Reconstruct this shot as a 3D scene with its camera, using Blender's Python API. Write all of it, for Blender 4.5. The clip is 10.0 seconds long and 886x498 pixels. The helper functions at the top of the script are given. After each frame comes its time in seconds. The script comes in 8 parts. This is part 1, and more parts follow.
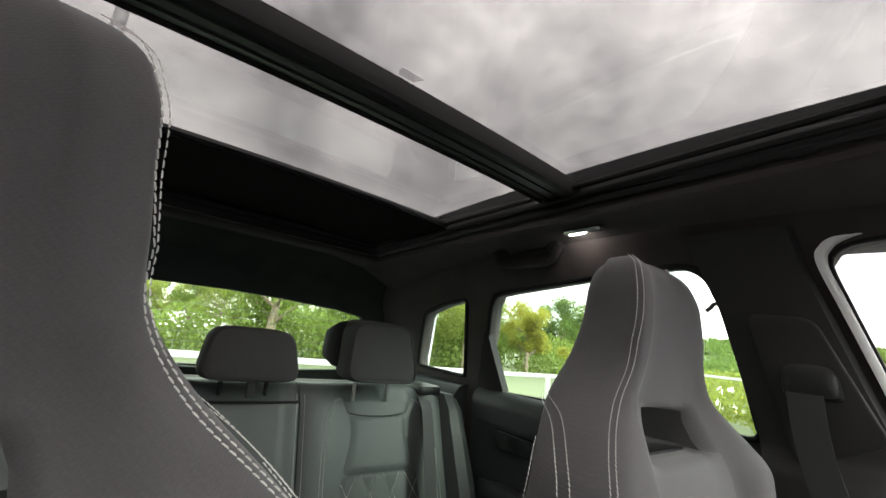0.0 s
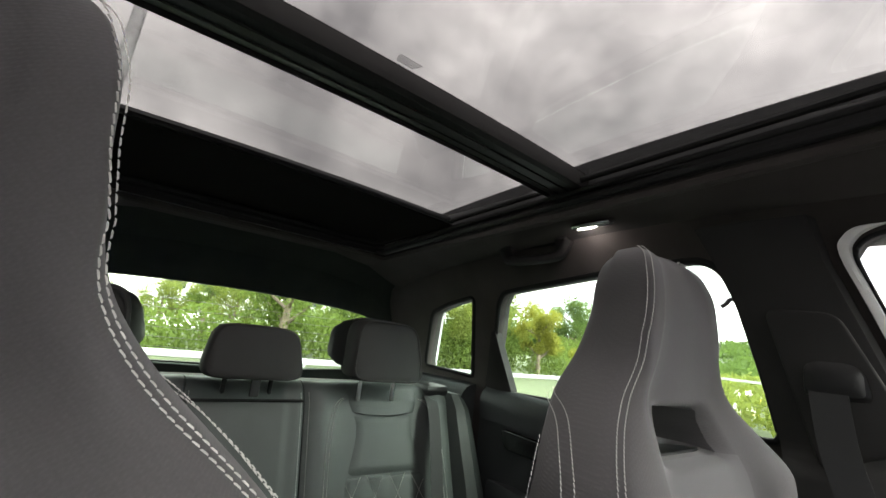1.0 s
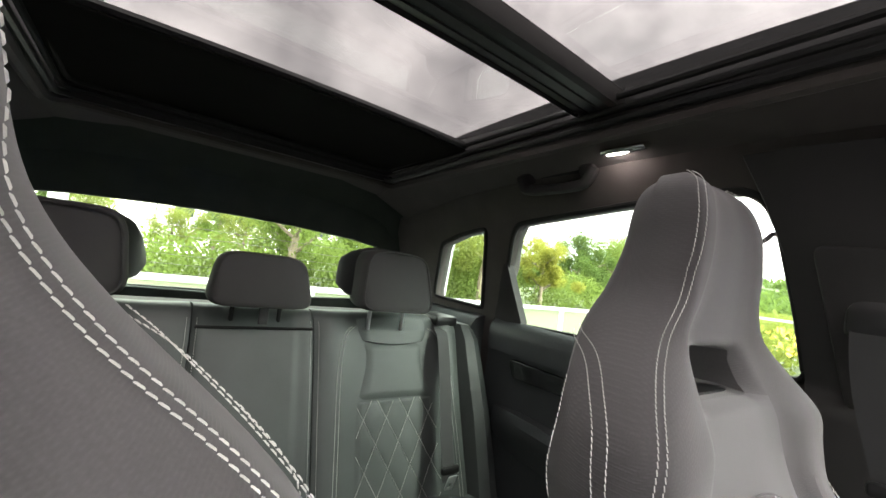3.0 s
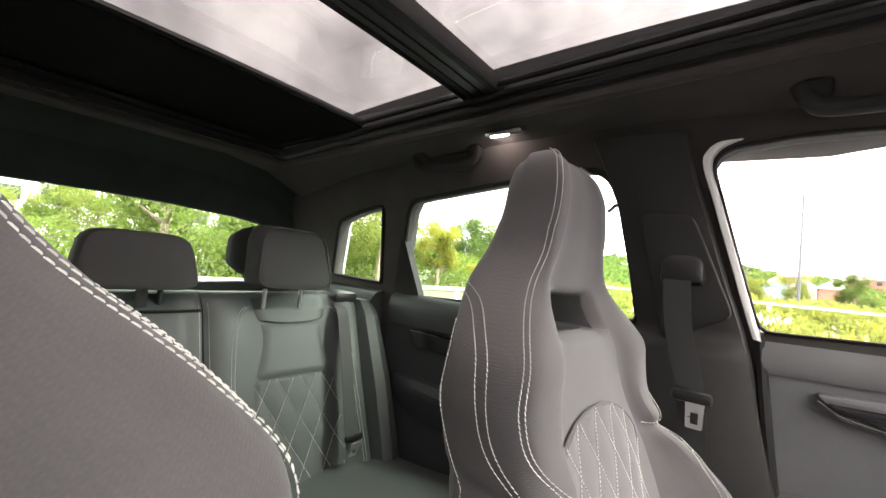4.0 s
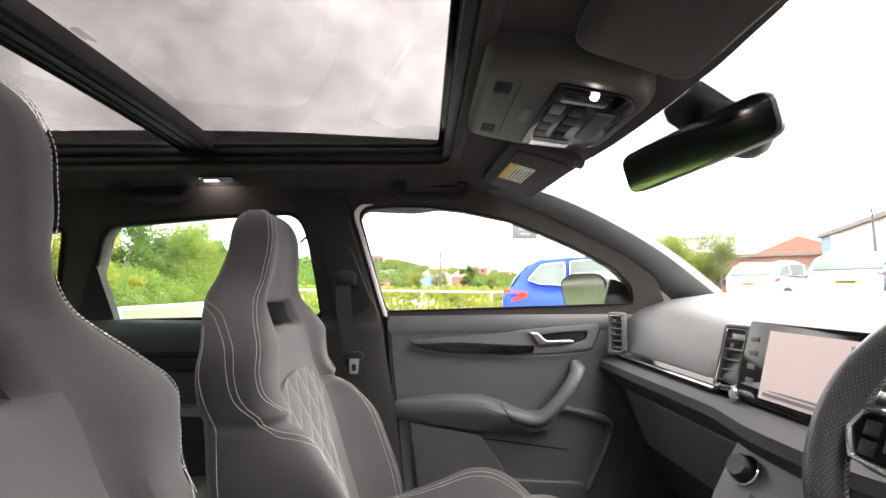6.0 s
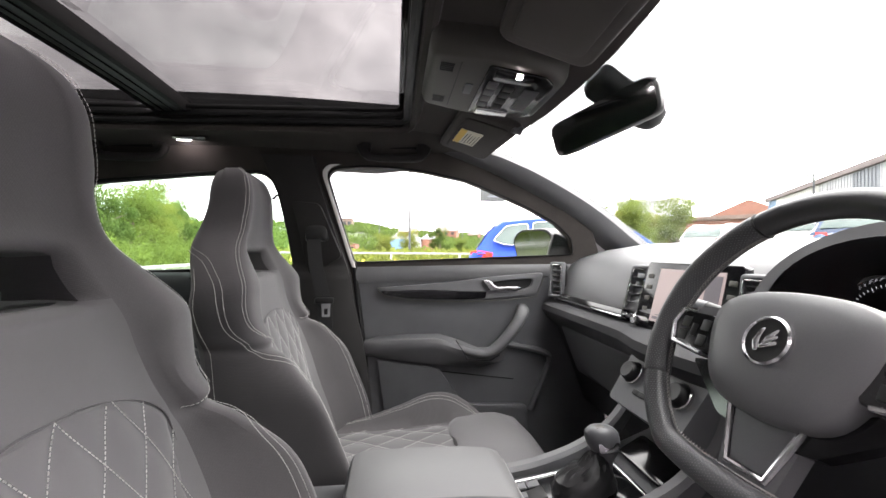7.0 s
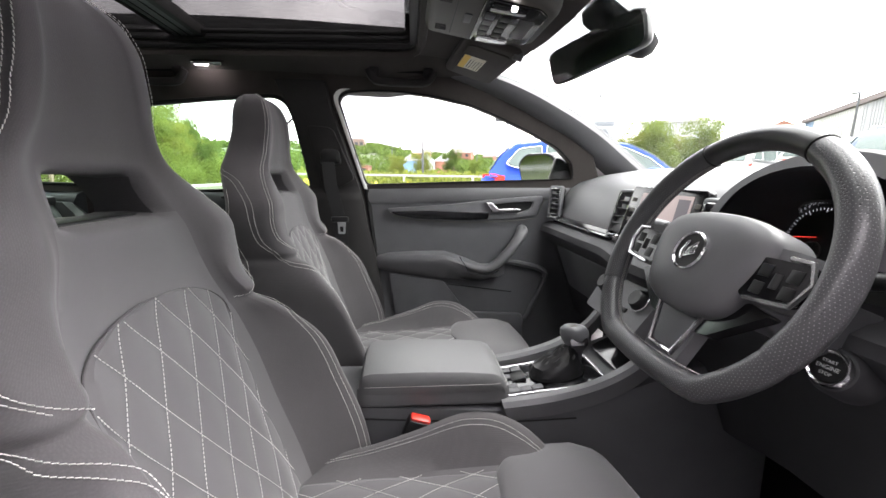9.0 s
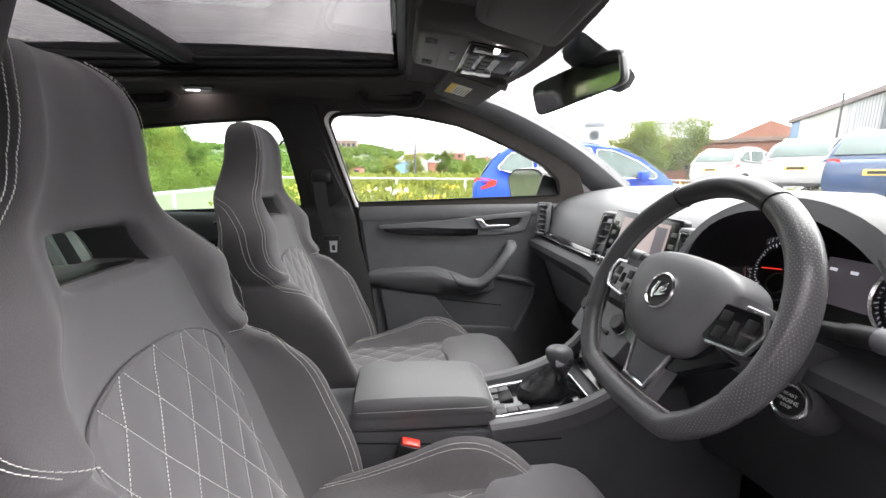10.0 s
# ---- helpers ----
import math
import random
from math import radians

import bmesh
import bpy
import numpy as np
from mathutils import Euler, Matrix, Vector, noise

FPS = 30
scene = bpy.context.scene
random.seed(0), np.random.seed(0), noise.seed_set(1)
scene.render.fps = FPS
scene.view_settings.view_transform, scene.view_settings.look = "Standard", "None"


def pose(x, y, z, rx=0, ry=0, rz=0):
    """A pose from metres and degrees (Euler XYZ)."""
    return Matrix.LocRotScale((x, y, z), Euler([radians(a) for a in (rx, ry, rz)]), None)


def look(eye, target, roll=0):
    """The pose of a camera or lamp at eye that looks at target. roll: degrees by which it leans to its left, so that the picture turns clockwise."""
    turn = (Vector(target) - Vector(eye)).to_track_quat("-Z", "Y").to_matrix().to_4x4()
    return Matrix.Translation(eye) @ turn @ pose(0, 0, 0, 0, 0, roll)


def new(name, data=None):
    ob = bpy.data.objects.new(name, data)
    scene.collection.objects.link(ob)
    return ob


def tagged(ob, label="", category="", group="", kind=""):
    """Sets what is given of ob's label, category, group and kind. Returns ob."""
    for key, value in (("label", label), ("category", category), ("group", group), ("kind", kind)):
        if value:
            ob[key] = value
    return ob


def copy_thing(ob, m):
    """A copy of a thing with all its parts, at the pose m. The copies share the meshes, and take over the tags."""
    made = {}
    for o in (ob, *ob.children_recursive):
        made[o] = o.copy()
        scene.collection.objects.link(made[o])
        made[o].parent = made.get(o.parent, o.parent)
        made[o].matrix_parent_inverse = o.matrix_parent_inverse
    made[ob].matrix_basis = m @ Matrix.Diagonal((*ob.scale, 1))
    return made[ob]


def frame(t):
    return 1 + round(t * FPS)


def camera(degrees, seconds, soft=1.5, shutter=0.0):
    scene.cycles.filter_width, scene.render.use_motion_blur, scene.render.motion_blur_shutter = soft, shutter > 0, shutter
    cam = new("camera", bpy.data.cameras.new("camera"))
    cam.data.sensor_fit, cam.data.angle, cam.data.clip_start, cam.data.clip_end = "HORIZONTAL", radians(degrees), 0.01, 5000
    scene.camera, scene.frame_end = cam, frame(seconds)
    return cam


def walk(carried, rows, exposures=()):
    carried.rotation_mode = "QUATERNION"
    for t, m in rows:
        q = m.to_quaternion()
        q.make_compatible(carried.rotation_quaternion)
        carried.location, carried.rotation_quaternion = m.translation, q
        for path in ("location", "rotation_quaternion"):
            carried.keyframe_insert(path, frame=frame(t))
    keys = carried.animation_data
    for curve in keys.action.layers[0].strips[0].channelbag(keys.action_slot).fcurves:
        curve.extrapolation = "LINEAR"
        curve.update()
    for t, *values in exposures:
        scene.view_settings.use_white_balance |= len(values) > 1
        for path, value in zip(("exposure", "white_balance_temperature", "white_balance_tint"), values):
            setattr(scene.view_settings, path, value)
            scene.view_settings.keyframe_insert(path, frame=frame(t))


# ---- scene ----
cam = camera(95.5, 10.0)
SKY = 3.0
EXPOSURES = [(0, 1.80, 6550, 15), (2.2, 1.90, 6550, 16), (3.5, 2.58, 6750, 20), (4.5, 2.55, 6900, 22), (6.2, 2.15, 6650, 21), (7.5, 1.92, 6400, 21), (10, 1.92, 6350, 19)]
PATH = [
    (0, (0.27, 0.108, 1.204), (-0.911, -1.445, 1.645), 6.6),
    (0.5, (0.255, 0.105, 1.193), (-0.909, -1.457, 1.648), 6.7),
    (1, (0.244, 0.1, 1.196), (-0.892, -1.484, 1.64), 6.7),
    (1.5, (0.249, 0.092, 1.199), (-0.871, -1.503, 1.646), 6.8),
    (2, (0.24, 0.082, 1.203), (-0.865, -1.522, 1.644), 6.8),
    (2.2, (0.228, 0.067, 1.2), (-0.87, -1.543, 1.637), 6.7),
    (3.3, (0.217, 0.04, 1.192), (-1.006, -1.538, 1.218), 6.6),
    (3.5, (0.214, 0.052, 1.176), (-1.093, -1.46, 1.24), 6.3),
    (4, (0.253, 0.078, 1.165), (-1.293, -1.187, 1.259), 5.6),
    (4.5, (0.335, 0.102, 1.159), (-1.42, -0.849, 1.287), 4.4),
    (5, (0.439, 0.128, 1.157), (-1.456, -0.494, 1.315), 3.4),
    (5.5, (0.527, 0.157, 1.192), (-1.447, -0.105, 1.382), 1.8),
    (6, (0.635, 0.193, 1.182), (-1.353, 0.279, 1.376), 0.7),
    (6.2, (0.681, 0.202, 1.179), (-1.301, 0.377, 1.38), 0.5),
    (7.3, (0.813, 0.213, 1.142), (-1.169, 0.446, 0.983), 0.5),
    (7.5, (0.838, 0.212, 1.159), (-1.128, 0.431, 0.868), 0.6),
    (8, (0.89, 0.217, 1.184), (-1.067, 0.416, 0.822), 0.6),
    (8.5, (0.903, 0.23, 1.149), (-1.056, 0.416, 0.788), 0.8),
    (9, (0.904, 0.23, 1.151), (-1.055, 0.403, 0.783), 0.9),
    (9.5, (0.908, 0.231, 1.15), (-1.051, 0.396, 0.784), 0.8),
    (10, (0.924, 0.24, 1.218), (-1.032, 0.445, 0.854), 0.5),
]
walk(cam, [(t, look(eye, target, roll)) for t, eye, target, roll in PATH], EXPOSURES)

# ---- light ----
world = bpy.data.worlds.new("sky")
scene.world = world
world.use_nodes = True
wn, wl = world.node_tree.nodes, world.node_tree.links
wn.clear()
w_out, w_bg = wn.new("ShaderNodeOutputWorld"), wn.new("ShaderNodeBackground")
w_sky = wn.new("ShaderNodeTexSky")
w_sky.sky_type, w_sky.sun_disc = "NISHITA", False
w_sky.sun_elevation, w_sky.sun_rotation = radians(48), radians(-22)
w_co, w_map = wn.new("ShaderNodeTexCoord"), wn.new("ShaderNodeMapping")
w_map.inputs["Scale"].default_value = (1.0, 1.0, 1.5)
w_n1, w_n2 = wn.new("ShaderNodeTexNoise"), wn.new("ShaderNodeTexNoise")
w_n1.inputs["Scale"].default_value, w_n1.inputs["Detail"].default_value, w_n1.inputs["Roughness"].default_value = 3.4, 10.0, 0.58
w_n2.inputs["Scale"].default_value, w_n2.inputs["Detail"].default_value = 1.1, 3.0
w_mix0 = wn.new("ShaderNodeMix")
w_mix0.data_type = "FLOAT"
w_mix0.inputs[0].default_value = 0.35
w_ramp = wn.new("ShaderNodeValToRGB")
w_ramp.color_ramp.elements[0].position, w_ramp.color_ramp.elements[0].color = 0.36, (0.40, 0.385, 0.375, 1)
w_ramp.color_ramp.elements[1].position, w_ramp.color_ramp.elements[1].color = 0.66, (1.5, 1.45, 1.37, 1)
mid = w_ramp.color_ramp.elements.new(0.5)
mid.color = (0.86, 0.83, 0.79, 1)
w_mix = wn.new("ShaderNodeMix")
w_mix.data_type = "RGBA"
w_mix.inputs[0].default_value = 0.93
w_gain = wn.new("ShaderNodeVectorMath")
w_gain.operation = "SCALE"
w_gain.inputs["Scale"].default_value = 0.10
wl.new(w_co.outputs["Generated"], w_map.inputs["Vector"])
wl.new(w_map.outputs[0], w_n1.inputs["Vector"])
wl.new(w_map.outputs[0], w_n2.inputs["Vector"])
wl.new(w_n1.outputs["Fac"], w_mix0.inputs[2])
wl.new(w_n2.outputs["Fac"], w_mix0.inputs[3])
wl.new(w_mix0.outputs[0], w_ramp.inputs[0])
wl.new(w_sky.outputs[0], w_gain.inputs[0])
wl.new(w_gain.outputs[0], w_mix.inputs[6])
wl.new(w_ramp.outputs[0], w_mix.inputs[7])
# The cloud is brighter overhead and towards the sun ahead of the car than at the horizon.
w_dot, w_rng, w_mul = wn.new("ShaderNodeVectorMath"), wn.new("ShaderNodeMapRange"), wn.new("ShaderNodeVectorMath")
w_dot.operation, w_mul.operation = "DOT_PRODUCT", "SCALE"
w_dot.inputs[1].default_value = (0.10, 0.55, 0.83)
w_rng.inputs["From Min"].default_value, w_rng.inputs["From Max"].default_value = -0.1, 1.0
w_rng.inputs["To Min"].default_value, w_rng.inputs["To Max"].default_value = 0.70, 1.95
wl.new(w_co.outputs["Generated"], w_dot.inputs[0])
wl.new(w_dot.outputs["Value"], w_rng.inputs[0])
wl.new(w_mix.outputs[2], w_mul.inputs[0])
wl.new(w_rng.outputs[0], w_mul.inputs["Scale"])
wl.new(w_mul.outputs[0], w_bg.inputs["Color"])
w_bg.inputs["Strength"].default_value = SKY
wl.new(w_bg.outputs[0], w_out.inputs[0])
sun = new("sun", bpy.data.lights.new("sun", "SUN"))
sun.data.energy, sun.data.angle, sun.data.color = 2.2, radians(30), (1, 0.96, 0.9)
sun.matrix_world = look((-4, 10, 12), (0, 0, 0))


# ---- materials ----
def mat(name, color, rough=0.6, metal=0.0, vary=0.25, scale=8.0, grain=0.0, grain_scale=600.0, spec=0.5, bump=0.15, stretch=(1, 1, 1), sheen=0.0, coat=0.0):
    m = bpy.data.materials.new(name)
    m.use_nodes = True
    n, l = m.node_tree.nodes, m.node_tree.links
    b = n["Principled BSDF"]
    b.inputs["Metallic"].default_value = metal
    b.inputs["Specular IOR Level"].default_value = spec
    b.inputs["Sheen Weight"].default_value = sheen
    b.inputs["Coat Weight"].default_value = coat
    co, mp = n.new("ShaderNodeTexCoord"), n.new("ShaderNodeMapping")
    mp.inputs["Scale"].default_value = stretch
    l.new(co.outputs["Object"], mp.inputs["Vector"])
    big = n.new("ShaderNodeTexNoise")
    big.inputs["Scale"].default_value, big.inputs["Detail"].default_value = scale, 5.0
    l.new(mp.outputs[0], big.inputs["Vector"])
    fine = n.new("ShaderNodeTexNoise")
    fine.inputs["Scale"].default_value, fine.inputs["Detail"].default_value = grain_scale, 2.0
    l.new(mp.outputs[0], fine.inputs["Vector"])
    add = n.new("ShaderNodeMath")
    add.operation = "MULTIPLY_ADD"
    add.inputs[1].default_value = 0.6
    l.new(big.outputs["Fac"], add.inputs[0])
    half = n.new("ShaderNodeMath")
    half.operation = "MULTIPLY"
    half.inputs[1].default_value = 0.4
    l.new(fine.outputs["Fac"], half.inputs[0])
    l.new(half.outputs[0], add.inputs[2])
    ramp = n.new("ShaderNodeValToRGB")
    c = Vector(color)
    ramp.color_ramp.elements[0].position, ramp.color_ramp.elements[0].color = 0.3, (*(c * (1 - vary)), 1)
    ramp.color_ramp.elements[1].position, ramp.color_ramp.elements[1].color = 0.7, (*(c * (1 + vary)), 1)
    l.new(add.outputs[0], ramp.inputs[0])
    l.new(ramp.outputs[0], b.inputs["Base Color"])
    rr = n.new("ShaderNodeMapRange")
    rr.inputs["To Min"].default_value, rr.inputs["To Max"].default_value = max(rough - 0.08, 0.02), min(rough + 0.08, 1)
    l.new(big.outputs["Fac"], rr.inputs[0])
    l.new(rr.outputs[0], b.inputs["Roughness"])
    if grain:
        bp = n.new("ShaderNodeBump")
        bp.inputs["Strength"].default_value, bp.inputs["Distance"].default_value = bump, grain
        l.new(fine.outputs["Fac"], bp.inputs["Height"])
        l.new(bp.outputs[0], b.inputs["Normal"])
    return m


def weave(name, color, rough, pitch, depth, strength=0.5, sheen=0.2, vary=0.18):
    """Woven cloth: two crossed wave bands at the thread's pitch, in relief and in tone."""
    m = mat(name, color, rough, vary=vary, scale=5.0, sheen=sheen, spec=0.35)
    n, l = m.node_tree.nodes, m.node_tree.links
    b, mp = n["Principled BSDF"], n["Mapping"]
    heights = []
    for axis, turn in (("X", 0.5), ("Z", -0.5)):
        mp2 = n.new("ShaderNodeMapping")
        mp2.inputs["Rotation"].default_value = (0, turn, 0)
        l.new(n["Texture Coordinate"].outputs["Object"], mp2.inputs["Vector"])
        w = n.new("ShaderNodeTexWave")
        w.wave_type, w.bands_direction = "BANDS", axis
        w.inputs["Scale"].default_value = 0.314 / pitch
        w.inputs["Distortion"].default_value = 0.6
        l.new(mp2.outputs[0], w.inputs["Vector"])
        heights.append(w)
    mul = n.new("ShaderNodeMath")
    mul.operation = "MULTIPLY"
    l.new(heights[0].outputs["Fac"], mul.inputs[0])
    l.new(heights[1].outputs["Fac"], mul.inputs[1])
    bp = n.new("ShaderNodeBump")
    bp.inputs["Strength"].default_value, bp.inputs["Distance"].default_value = strength, depth
    l.new(mul.outputs[0], bp.inputs["Height"])
    l.new(bp.outputs[0], b.inputs["Normal"])
    ramp = n["Color Ramp"]
    mixc = n.new("ShaderNodeMix")
    mixc.data_type, mixc.blend_type = "RGBA", "MULTIPLY"
    mixc.inputs[0].default_value = 0.22
    l.new(ramp.outputs[0], mixc.inputs[6])
    tone = n.new("ShaderNodeMapRange")
    tone.inputs["To Min"].default_value, tone.inputs["To Max"].default_value = 0.78, 1.20
    l.new(mul.outputs[0], tone.inputs[0])
    l.new(tone.outputs[0], mixc.inputs[7])
    l.new(mixc.outputs[2], b.inputs["Base Color"])
    return m


def pane_mat(name, tint, rough=0.0, gloss=1.0):
    m = bpy.data.materials.new(name)
    m.use_nodes = True
    n, l = m.node_tree.nodes, m.node_tree.links
    n.clear()
    out, mix = n.new("ShaderNodeOutputMaterial"), n.new("ShaderNodeMixShader")
    tr, gl, lw, pw, fr = n.new("ShaderNodeBsdfTransparent"), n.new("ShaderNodeBsdfGlossy"), n.new("ShaderNodeLayerWeight"), n.new("ShaderNodeMath"), n.new("ShaderNodeMath")
    pw.operation, fr.operation = "POWER", "MULTIPLY_ADD"
    pw.inputs[1].default_value, fr.inputs[1].default_value, fr.inputs[2].default_value = 5.0, 0.45, 0.02
    lw.inputs["Blend"].default_value = 0.5
    l.new(lw.outputs["Facing"], pw.inputs[0])
    l.new(pw.outputs[0], fr.inputs[0])
    tr.inputs["Color"].default_value = (*tint, 1)
    gl.inputs["Roughness"].default_value = rough
    gl.inputs["Color"].default_value = (gloss, gloss, gloss, 1)
    l.new(fr.outputs[0], mix.inputs[0])
    l.new(tr.outputs[0], mix.inputs[1])
    l.new(gl.outputs[0], mix.inputs[2])
    l.new(mix.outputs[0], out.inputs[0])
    return m


def glow_mat(name, color, strength):
    m = bpy.data.materials.new(name)
    m.use_nodes = True
    b = m.node_tree.nodes["Principled BSDF"]
    b.inputs["Base Color"].default_value = (*color, 1)
    b.inputs["Emission Color"].default_value = (*color, 1)
    b.inputs["Emission Strength"].default_value = strength
    return m


CLOTH = weave("seat_cloth", (0.077, 0.073, 0.0765), 0.80, 0.0021, 0.0005, 0.16)
# Paler than the cloth, partly for the light its tilted faces catch.
SUEDE = mat("seat_panel", (0.104, 0.101, 0.105), 0.72, vary=0.12, scale=6, grain=0.0005, grain_scale=1500, sheen=0.25, spec=0.2)
# The slight green is bounce light from the tinted glass, put into the colour.
LEATHER = mat("seat_leather", (0.060, 0.068, 0.066), 0.5, vary=0.15, grain=0.0008, grain_scale=700, spec=0.4)
THREAD = mat("white_thread", (0.55, 0.54, 0.52), 0.8, vary=0.15, scale=400, grain=0.0003, grain_scale=3000)
LINING = mat("roof_lining", (0.054, 0.0475, 0.045), 0.95, vary=0.2, scale=12, grain=0.0005, grain_scale=1800, sheen=0.15, spec=0.1)
SOFT = mat("soft_plastic", (0.112, 0.112, 0.117), 0.48, vary=0.12, scale=10, grain=0.0006, grain_scale=900, spec=0.5)
HARD = mat("hard_plastic", (0.096, 0.097, 0.103), 0.42, vary=0.12, scale=14, grain=0.0006, grain_scale=800, spec=0.4)
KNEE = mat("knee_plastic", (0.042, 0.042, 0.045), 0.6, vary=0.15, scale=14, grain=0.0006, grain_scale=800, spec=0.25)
BLACK = mat("black_plastic", (0.007, 0.007, 0.0075), 0.45, vary=0.2, scale=14, spec=0.4)
BLINDCLOTH = mat("blind_cloth", (0.008, 0.0068, 0.0065), 0.95, vary=0.2, scale=12, grain=0.0005, grain_scale=1800, spec=0.05)
# Dark lining; green light from the rear glass is mixed into its colour.
TAILGATE = mat("tailgate_lining", (0.034, 0.040, 0.036), 0.9, vary=0.2, scale=12, grain=0.0005, grain_scale=1500, spec=0.15)
# Door plastic with the shade of the rear cabin put into its colour.
REARTRIM_SHADED = mat("shaded_rear_plastic", (0.040, 0.044, 0.046), 0.5, vary=0.12, scale=12, grain=0.0006, grain_scale=800, spec=0.35)
PILLAR = mat("pillar_cover", (0.024, 0.0228, 0.0228), 0.7, vary=0.15, scale=14, grain=0.0005, grain_scale=900, spec=0.25)
RUBBER = mat("rubber_seal", (0.008, 0.008, 0.008), 0.7, vary=0.2, scale=20, spec=0.3)
PIANO = mat("gloss_black", (0.006, 0.006, 0.007), 0.12, vary=0.1, scale=4, spec=0.6)
CHROME = mat("satin_chrome", (0.72, 0.72, 0.73), 0.2, metal=1.0, vary=0.06, scale=20)
GREYP = mat("grey_plastic", (0.075, 0.071, 0.063), 0.5, vary=0.08, scale=16, grain=0.0004, grain_scale=900)
BELT = mat("belt_webbing", (0.016, 0.016, 0.017), 0.75, vary=0.25, scale=60, grain=0.0006, grain_scale=500, stretch=(1, 1, 6))
STEEL = mat("steel", (0.55, 0.55, 0.56), 0.3, metal=1.0, vary=0.1, scale=30)
RED = mat("red_plastic", (0.75, 0.035, 0.02), 0.4, vary=0.1, scale=30)
WHITEPAINT = mat("white_paint", (0.78, 0.78, 0.77), 0.25, vary=0.04, scale=4, coat=0.6)
CARPET = mat("carpet", (0.066, 0.066, 0.070), 1.0, vary=0.35, scale=40, grain=0.003, grain_scale=500, spec=0.05)
RIMLEATHER = mat("wheel_leather", (0.036, 0.036, 0.038), 0.36, vary=0.1, scale=20, grain=0.0007, grain_scale=700, spec=0.45)
GLASS = pane_mat("clear_glass", (0.80, 0.83, 0.81))
TINT = pane_mat("privacy_glass", (0.80, 0.90, 0.84))
ROOFGLASS = pane_mat("roof_glass", (0.272, 0.272, 0.27))
MIRROR = mat("mirror_glass", (0.85, 0.86, 0.87), 0.03, metal=1.0, vary=0.02)
# Dim greenish tint stands for the dark greenery reflected in the door mirror.
MIRROR_OUT = mat("door_mirror_glass", (0.34, 0.37, 0.35), 0.03, metal=1.0, vary=0.02)
LAMP_ON = glow_mat("lamp_lit", (1.0, 0.92, 0.85), 12.0)


# ---- building helpers ----
def hermite(xs, ys, x):
    """A smooth curve through the table xs, ys."""
    xs, ys = np.asarray(xs, float), np.asarray(ys, float)
    m = np.gradient(ys, xs)
    i = int(np.clip(np.searchsorted(xs, x) - 1, 0, len(xs) - 2))
    h = xs[i + 1] - xs[i]
    t = min(max((x - xs[i]) / h, 0.0), 1.0)
    return float((2 * t**3 - 3 * t**2 + 1) * ys[i] + (t**3 - 2 * t**2 + t) * h * m[i] + (3 * t**2 - 2 * t**3) * ys[i + 1] + (t**3 - t**2) * h * m[i + 1])


def spline(points, n=8, closed=False):
    """A smooth line through the points, n steps between neighbours."""
    p = [Vector(q) for q in points]
    k, out = len(p), []
    for i in range(k if closed else k - 1):
        a, b = p[i], p[(i + 1) % k]
        pre = p[i - 1] if closed or i else a + (a - b)
        post = p[(i + 2) % k] if closed or i + 2 < k else b + (b - a)
        for j in range(n):
            t = j / n
            out.append(0.5 * (2 * a + (b - pre) * t + (2 * pre - 5 * a + 4 * b - post) * t * t + (3 * a - pre - 3 * b + post) * t**3))
    if not closed:
        out.append(p[-1])
    return out


def thing(name, at=(0, 0, 0), label="", category="", group="", kind=""):
    ob = new(name)
    ob.location = at
    ob.empty_display_size = 0.05
    return tagged(ob, label, category, group, kind)


def smooth_mesh(bm, name, smooth=True):
    bmesh.ops.recalc_face_normals(bm, faces=bm.faces)
    me = bpy.data.meshes.new(name)
    bm.to_mesh(me)
    bm.free()
    if smooth:
        me.polygons.foreach_set("use_smooth", [True] * len(me.polygons))
        me.set_sharp_from_angle(angle=radians(40))
    return me


def part(name, bm, material, parent=None, label="", category="", group="", kind="", smooth=True, at=None):
    """Links a bmesh as one mesh object, under a thing if one is given. Its geometry is in the parent's frame."""
    ob = new(name, smooth_mesh(bm, name, smooth))
    ob.data.materials.append(material)
    if parent is not None:
        ob.parent = parent
    if at is not None:
        ob.matrix_basis = at
    return tagged(ob, label, category, group, kind)


def box(bm, size, at=Matrix(), bevel=0.0, seg=2):
    """A bevelled box of that size round the origin of at."""
    m = bmesh.new()
    bmesh.ops.create_cube(m, size=1.0, matrix=Matrix.Diagonal((*size, 1)))
    if bevel:
        bmesh.ops.bevel(m, geom=m.edges[:], offset=min(bevel, min(size) * 0.49), segments=seg, profile=0.5, affect="EDGES")
    return join(bm, m, at)


def join(bm, m, at=Matrix()):
    bmesh.ops.transform(m, matrix=at, verts=m.verts)
    seen = {v: bm.verts.new(v.co) for v in m.verts}
    for f in m.faces:
        bm.faces.new([seen[v] for v in f.verts])
    m.free()
    return bm


def T(x, y, z, rx=0, ry=0, rz=0):
    return pose(x, y, z, rx, ry, rz)


def loft(bm, loops, caps=True, closed=True):
    """Skin between loops of the same number of points."""
    rows = [[bm.verts.new(p) for p in loop] for loop in loops]
    k = len(rows[0])
    for a, b in zip(rows, rows[1:]):
        for i in range(k if closed else k - 1):
            j = (i + 1) % k
            bm.faces.new((a[i], a[j], b[j], b[i]))
    if caps and closed:
        bm.faces.new(rows[0][::-1])
        bm.faces.new(rows[-1])
    return bm


